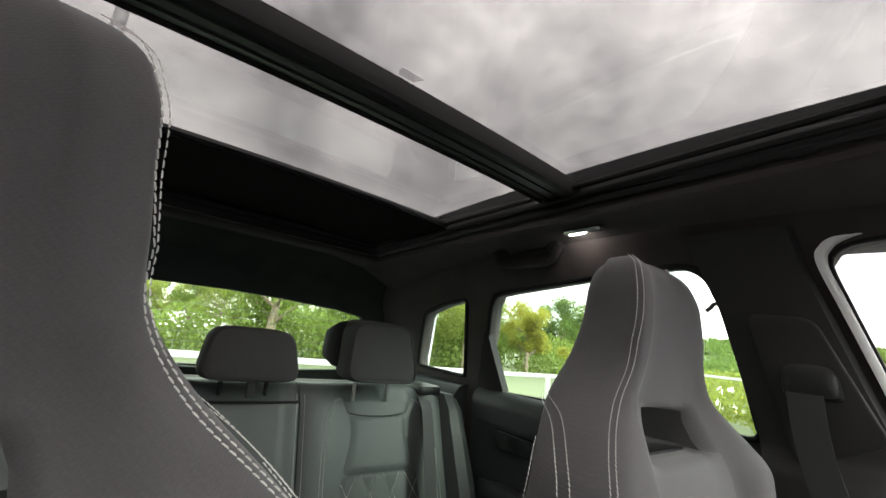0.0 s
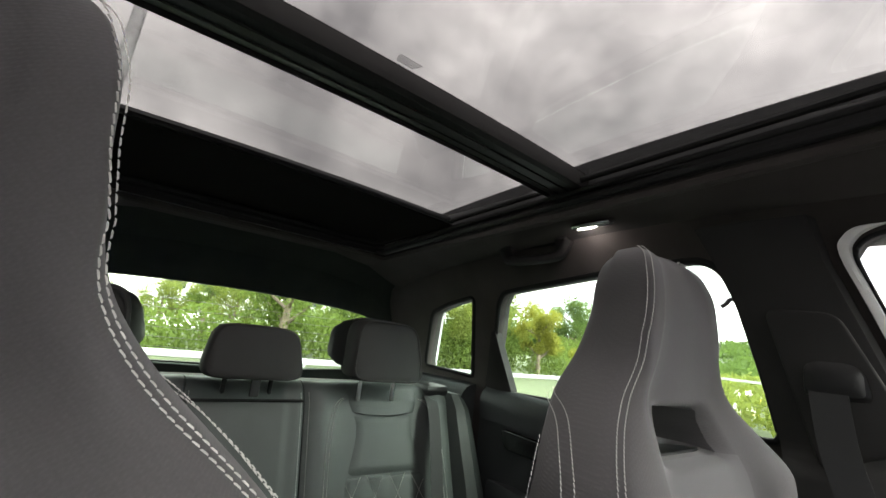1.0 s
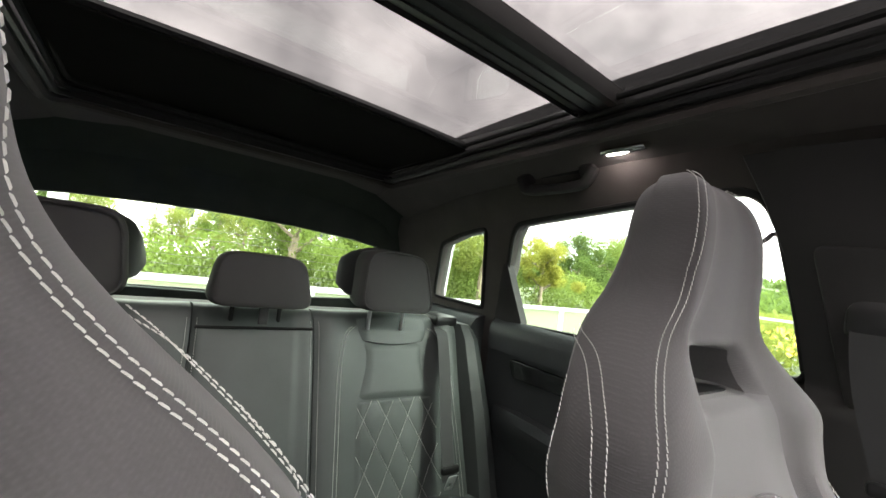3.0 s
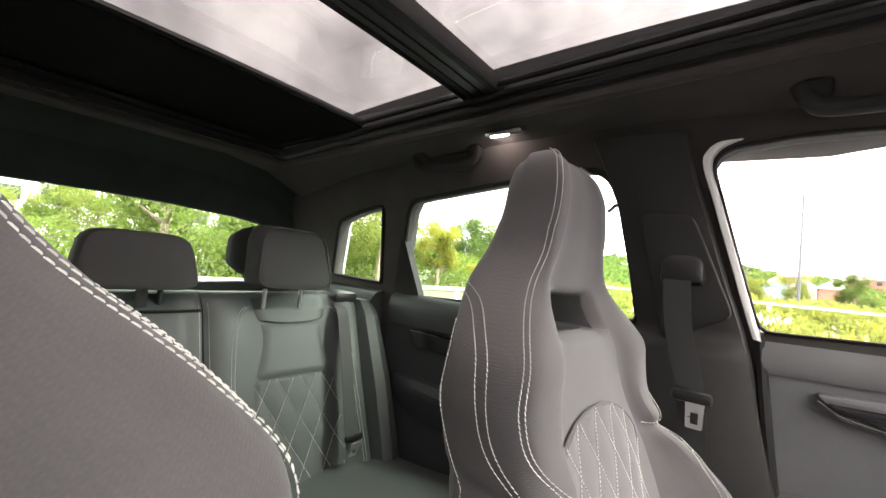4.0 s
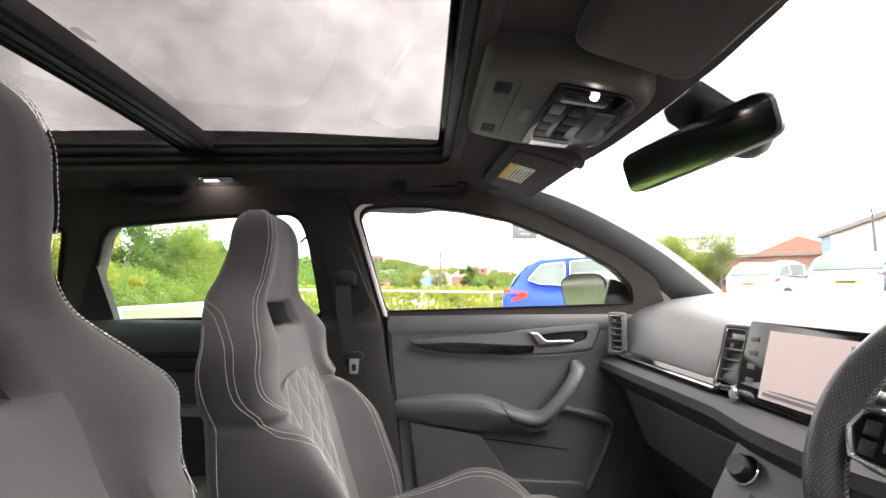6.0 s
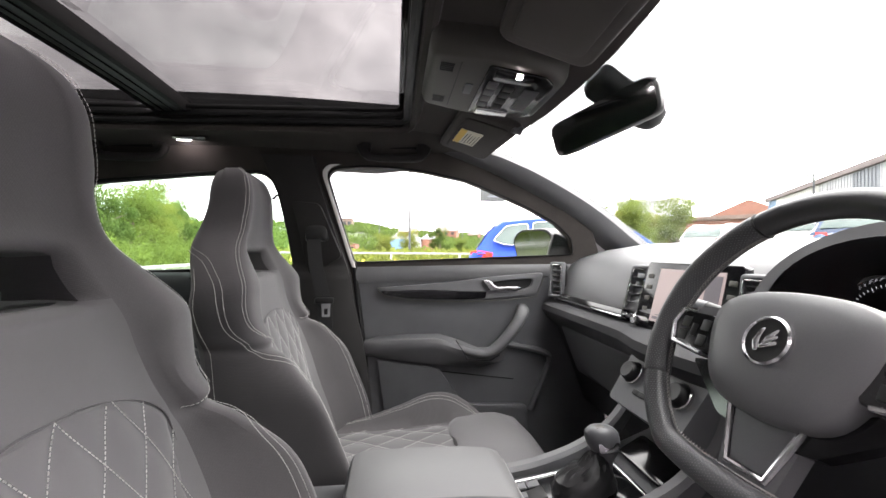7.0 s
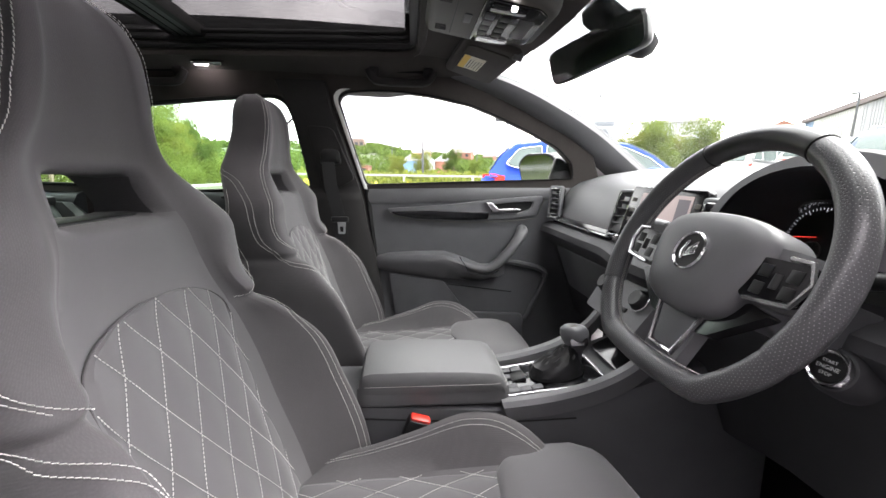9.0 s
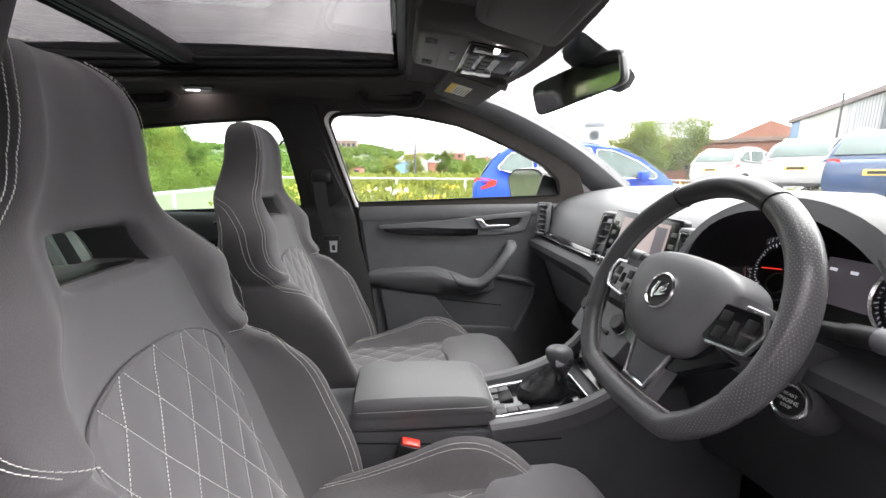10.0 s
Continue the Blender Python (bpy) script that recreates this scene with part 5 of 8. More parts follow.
lamp = thing("reading_lamp", (-0.520, -0.403, 1.490), "small lit reading lamp with chrome surround in the roof lining", "lamp")
lamp.rotation_euler = Euler((radians(0), radians(28), 0))
bm = bmesh.new()
box(bm, (0.040, 0.095, 0.012), T(0, 0, 0), 0.005)
part("surround", bm, CHROME, lamp, "chrome surround")
bm = bmesh.new()
box(bm, (0.026, 0.040, 0.010), T(0.0, -0.018, -0.005), 0.004)
part("lens", bm, LAMP_ON, lamp, "lit white lens")
bm = bmesh.new()
box(bm, (0.026, 0.028, 0.010), T(0.0, 0.026, -0.005), 0.004)
part("switch", bm, HARD, lamp)

hook = thing("coat_hook", (-0.625, -0.180, 1.325), "small dark coat hook on the middle pillar", "hook")
bm = bmesh.new()
tube(bm, spline([(-0.012, 0, 0.008), (0.004, -0.002, 0.006), (0.010, -0.006, -0.002), (0.010, -0.014, -0.008)], 5), 0.004, 8)
part("hook_arm", bm, HARD, hook)

# ---- overhead console, visors, mirror ----
oc = thing("overhead_console", (0.0, 0.398, 1.490), "grey overhead console with lit map lamp and buttons", "console")
oc.rotation_euler = Euler((radians(-7), 0, 0))
bm = bmesh.new()
loops = []
for f, z in ((1.03, 0.03), (1.03, -0.006), (1.0, -0.018), (0.97, -0.023), (0.92, -0.025)):
    loops.append([(x * f, y * f, z) for x, y in rounded([(-0.118, -0.125), (0.118, -0.125), (0.136, -0.02), (0.120, 0.09), (0.090, 0.125), (-0.090, 0.125), (-0.120, 0.09), (-0.136, -0.02)], 0.018)])
loft(bm, loops)
part("housing", bm, GREYP, oc, "warm grey plastic housing")
bm = bmesh.new()
plate(bm, rounded([(-0.112, -0.022), (0.112, -0.022), (0.104, 0.082), (0.080, 0.106), (-0.080, 0.106), (-0.104, 0.082)], 0.010), (), 0.006, T(0, 0, -0.0265), 0.002)
part("lamp_panel", bm, PIANO, oc, "gloss black lamp and button panel")
for x in (-0.088, 0.088):
    bm = bmesh.new()
    plate(bm, rounded([(-0.018, -0.030), (0.018, -0.030), (0.012, 0.040), (-0.018, 0.040)], 0.006), (), 0.005, T(x, 0.022, -0.0305) @ Matrix.Diagonal((1 if x > 0 else -1, 1, 1, 1)), 0.0015)
    part("lamp_lens", bm, PIANO if x > 0 else CHROME, oc)
bm = bmesh.new()
lathe(bm, [(0.0, -0.003), (0.005, -0.0025), (0.0065, 0.003)], T(0.100, 0.034, -0.033), 16)
part("lit_lens", bm, LAMP_ON, oc, "lit white map lamp")
for y in (-0.002, 0.030):
    for x in (-0.045, -0.015, 0.015, 0.045):
        bm = bmesh.new()
        box(bm, (0.026, 0.020, 0.006), T(x, y, -0.031), 0.002)
        part("button", bm, HARD if y < 0 else BLACK, oc)
bm = bmesh.new()
box(bm, (0.10, 0.030, 0.005), T(0, 0.074, -0.030), 0.002)
part("lower_lens", bm, HARD, oc)
for x in (-0.074, 0.074):
    bm = bmesh.new()
    for i in range(5):
        box(bm, (0.0035, 0.024, 0.003), T(x + (i - 2) * 0.0065, -0.093, -0.0248))
    part("vent_slot", bm, BLACK, oc)
bm = bmesh.new()
box(bm, (0.20, 0.0018, 0.003), T(0, -0.070, -0.0246))
part("lid_joint", bm, BLACK, oc)
bm = bmesh.new()
plate(bm, rounded([(-0.024, -0.008), (0.024, -0.008), (0.024, 0.008), (-0.024, 0.008)], 0.004), (), 0.003, T(0.0, -0.042, -0.0255), 0.001)
part("lid_pad", bm, HARD, oc)


def build_visor():
    root = thing("sun_visor", (0, 0, 0), "dark fabric sun visor folded up with warning label", "visor", "sun visors")
    bm = bmesh.new()
    plate(bm, rounded([(-0.155, -0.075), (0.165, -0.075), (0.165, 0.085), (-0.175, 0.085)], 0.03), (), 0.020, Matrix(), 0.008)
    part("flap", bm, LINING, root)
    bm = bmesh.new()
    plate(bm, rounded([(-0.13, -0.055), (0.135, -0.055), (0.135, 0.06), (-0.14, 0.06)], 0.02), (), 0.004, T(0, 0, -0.0115), 0.001)
    part("mirror_lid", bm, LINING, root)
    bm = bmesh.new()
    lathe(bm, [(0.011, -0.012), (0.011, 0.012)], T(0.150, 0.072, -0.008, 90), 12)
    part("pivot_clip", bm, HARD, root)
    return root


vis = build_visor()
vis.matrix_basis = T(-0.325, 0.432, 1.474, -14, 0, 4)
vis2 = copy_thing(vis, T(0.325, 0.432, 1.474, -14, 0, -4) @ T(0, 0, 0))
label = thing("warning_label", (0, 0, 0), "white and yellow airbag warning label stuck on the sun visor", "label")
label.matrix_basis = T(-0.325, 0.432, 1.474, -14, 0, 4) @ T(0.002, -0.018, -0.0145)
PAPER = mat("label_paper", (0.72, 0.68, 0.55), 0.6, vary=0.05, scale=30)
YELLOW = mat("label_yellow", (0.80, 0.55, 0.10), 0.6, vary=0.05, scale=30)
bm = bmesh.new()
box(bm, (0.118, 0.062, 0.0008), Matrix())
part("sheet", bm, PAPER, label, smooth=False)
bm = bmesh.new()
box(bm, (0.118, 0.018, 0.0008), T(0, -0.022, -0.0008))
part("yellow_field", bm, YELLOW, label, smooth=False)
bm = bmesh.new()
for i in range(5):
    box(bm, (0.088 - 0.012 * (i % 3), 0.0018, 0.0006), T(-0.006, 0.025 - 0.008 * i, -0.0008))
part("text_line", bm, PRINT, label, smooth=False)

band = Matrix(((1, 0, 0, 0), (0, 0.837, 0.547, 0.60), (0, -0.547, 0.837, 1.466), (0, 0, 0, 1)))
bm = bmesh.new()
plate(bm, rounded([(-0.25, -0.06), (0.25, -0.06), (0.25, 0.02), (0.20, 0.052), (-0.20, 0.052), (-0.25, 0.02)], 0.03), (), 0.002, band, 0)
part("shade_band", bm, pane_mat("shade_glass", (0.50, 0.51, 0.51)), kind="structure", label="grey tinted band at the top of the windscreen")
mir = thing("rear_view_mirror", (0, 0, 0), "black frameless rear-view mirror on a windscreen mount", "mirror")
mir.matrix_basis = T(0.005, 0.632, 1.418, 10, -8, 24)
bm = bmesh.new()
mo = rounded([(-0.125, -0.030), (-0.11, -0.038), (0.11, -0.036), (0.125, -0.028), (0.128, 0.024), (0.11, 0.036), (-0.11, 0.038), (-0.126, 0.028)], 0.014)
loft(bm, [[(x * f, y, z * f) for x, z in mo] for f, y in ((0.97, -0.012), (1.0, -0.008), (1.0, 0.004), (0.92, 0.024), (0.72, 0.040), (0.4, 0.046))])
part("housing", bm, BLACK, mir)
bm = bmesh.new()
loft(bm, [[(x * 0.965, y, z * 0.95) for x, z in mo] for y in (-0.0135, -0.011)])
part("mirror_glass", bm, MIRROR, mir)
bm = bmesh.new()
tube(bm, [(0.0, 0.03, 0.0), (-0.01, 0.06, 0.03), (-0.02, 0.09, 0.06)], 0.014, 10)
part("stalk", bm, BLACK, mir)
sensor = thing("sensor_cover", (0.0, 0.70, 1.455), "black camera and sensor cover behind the mirror on the windscreen", "sensor cover")
sensor.rotation_euler = Euler((radians(-30), 0, 0))
sensor.scale = (0.72, 0.72, 0.8)
bm = bmesh.new()
loft(bm, [[(x * f, y * f, z) for x, y in rounded([(-0.06, -0.14), (0.06, -0.14), (0.05, 0.06), (0.02, 0.10), (-0.02, 0.10), (-0.05, 0.06)], 0.02)] for f, z in ((1.0, 0.02), (1.0, -0.006), (0.88, -0.024), (0.7, -0.03))])
part("cover", bm, BLACK, sensor)


# ---- dashboard ----
def build_dashboard():
    root = thing("dashboard", (0, 0, 0), "dark grey soft dashboard with vents, chrome strip and touch screen", "dashboard")
    # Upper pad: swept across the car.
    bm = bmesh.new()
    loops = []
    for x in np.linspace(-0.715, 0.715, 48):
        c = 0.030 * math.exp(-((x - 0.01) / 0.20) ** 4)
        end = 0.02 * (abs(x) / 0.715) ** 6
        prof = [(1.22, 1.160), (1.10, 1.155), (0.98, 1.136), (0.90, 1.110 + c * 0.3), (0.862 - c * 0.2, 1.085 + c * 0.3), (0.838 - c * 0.3, 1.05), (0.822 - c * 0.3, 1.01), (0.808 - c * 0.3, 0.978), (0.806, 0.968), (0.83, 0.962), (1.22, 0.962)]
        dip = 1.0 / (1.0 + math.exp((abs(x - 0.385) - 0.175) / 0.008))
        loops.append([(x, y + end + (0.13 * dip if y < 0.95 else 0.0), z - 0.6 * end - (0.06 * dip if z > 1.06 else 0.0)) for y, z in prof])
    loft(bm, loops)
    part("upper_pad", bm, SOFT, root)
    # Gloss strip with a chrome line on the passenger's side.
    bm = bmesh.new()
    loft(bm, [[(x, 0.800, 0.970), (x, 0.792, 0.960), (x, 0.796, 0.944), (x, 0.83, 0.940), (x, 0.83, 0.972)] for x in np.linspace(-0.66, -0.20, 8)])
    part("gloss_strip", bm, PIANO, root, "gloss black strip")
    bm = bmesh.new()
    tube(bm, [(x, 0.7925, 0.9535) for x in np.linspace(-0.64, -0.215, 8)], 0.0028, 6)
    part("chrome_line", bm, CHROME, root)
    # Lower shelf, knee panel and glovebox.
    bm = bmesh.new()
    loops = []
    for x in np.linspace(-0.70, 0.70, 30):
        k = 0.03 * math.exp(-((x - 0.02) / 0.15) ** 4)
        prof = [(0.84, 0.945), (0.785 - k, 0.938), (0.762 - k, 0.925), (0.758 - k, 0.905), (0.775 - k, 0.880), (0.82, 0.84), (0.87, 0.72), (0.93, 0.56), (1.05, 0.52), (1.1, 0.945)]
        back = 0.035 / (1.0 + math.exp(-(x - 0.20) / 0.02))
        loops.append([(x, y + back, z) for y, z in prof])
    loft(bm, loops)
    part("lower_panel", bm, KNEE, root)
    bm = bmesh.new()
    plate(bm, rounded([(-0.62, -0.09), (-0.16, -0.09), (-0.16, 0.09), (-0.62, 0.09)], 0.02), (), 0.012, Matrix(((1, 0, 0, 0), (0, -0.36, 1, 0.838), (0, 0.93, 0.3, 0.775), (0, 0, 0, 1))), 0.004)
    part("glovebox_lid", bm, HARD, root)

    # Vents.
    def vent(cx, w, z0, z1, y, lean=0.0, turn=0):
        bm = bmesh.new()
        o = rounded([(cx - w, z0), (cx + w, z0), (cx + w + lean, z1), (cx - w + lean, z1)], 0.010)
        i = rounded([(cx - w + 0.008, z0 + 0.010), (cx + w - 0.008, z0 + 0.010), (cx + w + lean - 0.008, z1 - 0.010), (cx - w + lean + 0.008, z1 - 0.010)], 0.008)
        fr = T(cx, y, 0, 0, 0, turn) @ T(-cx, -y, 0) @ Matrix(((1, 0, 0, 0), (0, 0.16, -1, y - 0.16 * 1.02), (0, 1, 0, 0), (0, 0, 0, 1)))
        plate(bm, o, (i,), 0.022, fr, 0.004)
        v = part("vent_frame", bm, HARD, root, "dark vent surround")
        bm = bmesh.new()
        tube(bm, [fr @ Vector((a, b, 0.011)) for a, b in i], 0.0013, 6, True)
        part("chrome_line", bm, CHROME, v)
        bm = bmesh.new()
        plate(bm, i, (), 0.004, fr @ T(0, 0, -0.03))
        part("vent_back", bm, BLACK, v)
        n = 6
        for k in range(n):
            z = z0 + 0.016 + (z1 - z0 - 0.032) * k / (n - 1)
            bm = bmesh.new()
            box(bm, (2 * w - 0.018, 0.022, 0.0035), fr @ T(cx + lean * k / n, z, -0.004, 0, 0, 0) @ T(0, 0, 0, 60), 0.001)
            part("slat", bm, HARD, v)

    vent(-0.196, 0.029, 0.953, 1.090, 0.818, 0.020, 14)
    vent(0.163, 0.034, 1.000, 1.085, 0.820, -0.006)
    vent(-0.648, 0.028, 0.955, 1.085, 0.800, -0.006, 36)
    vent(0.655, 0.030, 0.965, 1.080, 0.812)
    # Touch screen.
    scr = Matrix(((1, 0, 0, 0), (0, 0.22, -1, 0.822 - 0.22 * 1.02), (0, 1, 0.2, 0), (0, 0, 0, 1)))
    bm = bmesh.new()
    plate(bm, rounded([(-0.165, 0.945), (0.126, 0.945), (0.126, 1.098), (-0.150, 1.098)], 0.010), (), 0.020, scr, 0.003)
    s = part("screen_bezel", bm, PIANO, root, "gloss black screen frame")
    bm = bmesh.new()
    plate(bm, [(-0.105, 0.960), (0.090, 0.960), (0.090, 1.082), (-0.098, 1.082)], (), 0.003, scr @ T(0, 0, 0.011))
    part("display", bm, SCREEN, s, "lit beige map display")
    for i, (x0, x1, z0, z1) in enumerate(((0.048, 0.086, 0.970, 1.074), (-0.095, 0.040, 0.966, 0.972))):
        bm = bmesh.new()
        plate(bm, [(x0, z0), (x1, z0), (x1, z1), (x0, z1)], (), 0.001, scr @ T(0, 0, 0.0135))
        part("display_field", bm, SCREEN_DARK, s)
    for x in (-0.132, 0.108):
        for k in range(4):
            bm = bmesh.new()
            box(bm, (0.018, 0.010, 0.002), scr @ T(x, 0.985 + 0.026 * k, 0.0105), 0.001)
            part("touch_key", bm, GREYP, s)
    bm = bmesh.new()
    lathe(bm, [(0.012, 0.0), (0.012, 0.014), (0.009, 0.017)], scr @ T(-0.150, 0.952, 0.008), 20)
    part("volume_knob", bm, CHROME, s)
    # Climate panel on the slope of the centre stack.
    cp = Matrix(((1, 0, 0, 0.01), (0, 0.55, -0.84, 0.742), (0, 0.84, 0.55, 0.858), (0, 0, 0, 1)))
    bm = bmesh.new()
    loft(bm, [[(x * f, y * f, z) for x, y in rounded([(-0.115, -0.085), (0.115, -0.085), (0.125, 0.07), (-0.125, 0.07)], 0.012)] for f, z in ((1.05, -0.12), (1.0, -0.004), (0.985, 0.0))])
    bmesh.ops.transform(bm, matrix=cp, verts=bm.verts)
    c = part("climate_panel", bm, HARD, root)
    for x in (-0.075, 0.075):
        bm = bmesh.new()
        lathe(bm, [(0.024, 0.0), (0.024, 0.010), (0.020, 0.022), (0.018, 0.024), (0.0, 0.023)], cp @ T(x, -0.010, 0), 28)
        part("climate_knob", bm, BLACK, c)
        bm = bmesh.new()
        lathe(bm, [(0.0262, 0.0), (0.0262, 0.006), (0.0245, 0.008), (0.0245, 0.0)], cp @ T(x, -0.010, 0), 28)
        part("knob_ring", bm, CHROME, c)
    for k in range(5):
        bm = bmesh.new()
        box(bm, (0.034, 0.016, 0.006), cp @ T(-0.086 + 0.043 * k, 0.038, 0.001), 0.002)
        part("button", bm, GREYP, c)
        bm = bmesh.new()
        box(bm, (0.024, 0.012, 0.006), cp @ T(-0.036 + 0.018 * k, -0.045, 0.001), 0.002)
        part("button", bm, BLACK, c)
    root.location = (0, 0.014, 0.026)
    return root


SCREEN = glow_mat("map_display", (0.26, 0.215, 0.20), 0.35)
SCREEN_DARK = glow_mat("map_menu", (0.12, 0.11, 0.12), 0.1)
build_dashboard()

# Defroster grille in the end of the dashboard top.
bm = bmesh.new()
for i in range(9):
    box(bm, (0.004, 0.05, 0.003), T(-0.66 + 0.009 * i, 0.96, 1.117, 0, 0, 0))
part("defroster_grille", bm, BLACK, kind="structure", label="black defroster slots in the dashboard top")


def build_cluster():
    root = thing("instrument_cluster", (0.385, 0.0, 0.0), "black hooded instrument cluster with lit round dials", "instruments")
    bm = bmesh.new()
    loops = []
    for y, f in ((0.78, 1.0), (0.80, 1.02), (0.88, 1.0), (0.98, 0.92), (1.05, 0.8)):
        loops.append([(0.195 * f * math.cos(a), y + 0.03 * math.sin(a) * (y < 0.81), 1.045 + (0.145 * f) * math.sin(a)) for a in (math.pi * k / 24 for k in range(25))] + [(0.17 * f * math.cos(a), y + 0.006, 1.045 + (0.125 * f) * math.sin(a)) for a in (math.pi * k / 24 for k in range(24, -1, -1))])
    loft(bm, loops)
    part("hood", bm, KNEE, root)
    bm = bmesh.new()
    box(bm, (0.36, 0.02, 0.20), T(0, 0.948, 1.06, -15), 0.0)
    part("dial_plate", bm, BLACK, root)
    for x, r in ((-0.108, 0.066), (0.108, 0.066)):
        m = T(x, 0.932, 1.052, 75)
        bm = bmesh.new()
        lathe(bm, [(r, 0), (r, 0.016), (r - 0.003, 0.020), (r - 0.007, 0.018), (r - 0.009, 0.004), (r - 0.009, 0)], m, 40)
        d = part("dial_ring", bm, CHROME, root, "bright dial ring")
        bm = bmesh.new()
        lathe(bm, [(r - 0.008, 0), (r - 0.008, 0.003)], m, 40)
        part("dial_face", bm, BLACK, d)
        bm = bmesh.new()
        for k in range(41):
            a = radians(-135 + 270 * k / 40)
            long = 0.007 if k % 5 == 0 else 0.0035
            box(bm, (0.0008, long, 0.0008), m @ T(0, 0, 0.0035, 0, 0, math.degrees(-a)) @ T(0, r - 0.013 - long / 2, 0))
        part("tick", bm, DIAL_LIT, d, smooth=False)
        bm = bmesh.new()
        box(bm, (0.0013, r * 0.60, 0.0012), m @ T(0, 0, 0.007, 0, 0, 98) @ T(0, r * 0.25, 0), 0.0003)
        part("needle", bm, NEEDLE, d)
        bm = bmesh.new()
        lathe(bm, [(0.019, 0.003), (0.019, 0.006), (0.017, 0.006), (0.017, 0.003)], m @ T(0.0, -0.026, 0), 24)
        part("sub_dial", bm, GREYP, d)
    bm = bmesh.new()
    box(bm, (0.080, 0.003, 0.075), T(0, 0.932, 1.055, -15), 0.001)
    part("centre_display", bm, SCREEN_DARK, root)
    for x, z, mt in ((-0.025, 1.030, NEEDLE), (-0.012, 1.030, NEEDLE), (0.02, 1.030, NEEDLE), (-0.02, 1.075, DIAL_LIT), (0.01, 1.075, DIAL_LIT)):
        bm = bmesh.new()
        box(bm, (0.010, 0.002, 0.005), T(x, 0.927, z, -15))
        part("warning_light", bm, mt, root)
    return root


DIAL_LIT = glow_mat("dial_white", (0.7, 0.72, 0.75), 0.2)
NEEDLE = glow_mat("warning_red", (0.8, 0.05, 0.03), 0.35)
build_cluster()

# ---- steering wheel ----
DOTS = mat("perforated_leather", (0.052, 0.052, 0.055), 0.36, vary=0.1, scale=20, spec=0.45)
_n, _l = DOTS.node_tree.nodes, DOTS.node_tree.links
_v = _n.new("ShaderNodeTexVoronoi")
_v.inputs["Scale"].default_value, _v.inputs["Randomness"].default_value = 260, 0.0
_l.new(_n["Texture Coordinate"].outputs["Object"], _v.inputs["Vector"])
_r = _n.new("ShaderNodeMapRange")
_r.inputs["From Min"].default_value, _r.inputs["From Max"].default_value = 0.12, 0.26
_l.new(_v.outputs["Distance"], _r.inputs[0])
_b = _n.new("ShaderNodeBump")
_b.inputs["Strength"].default_value, _b.inputs["Distance"].default_value = 0.7, 0.001
_l.new(_r.outputs[0], _b.inputs["Height"])
_l.new(_b.outputs[0], _n["Principled BSDF"].inputs["Normal"])


# Pale colour stands for light catching the pinhole rims.
PERF_LIT = mat("pinhole_lit_edge", (0.17, 0.17, 0.175), 0.7, vary=0.2, scale=60)


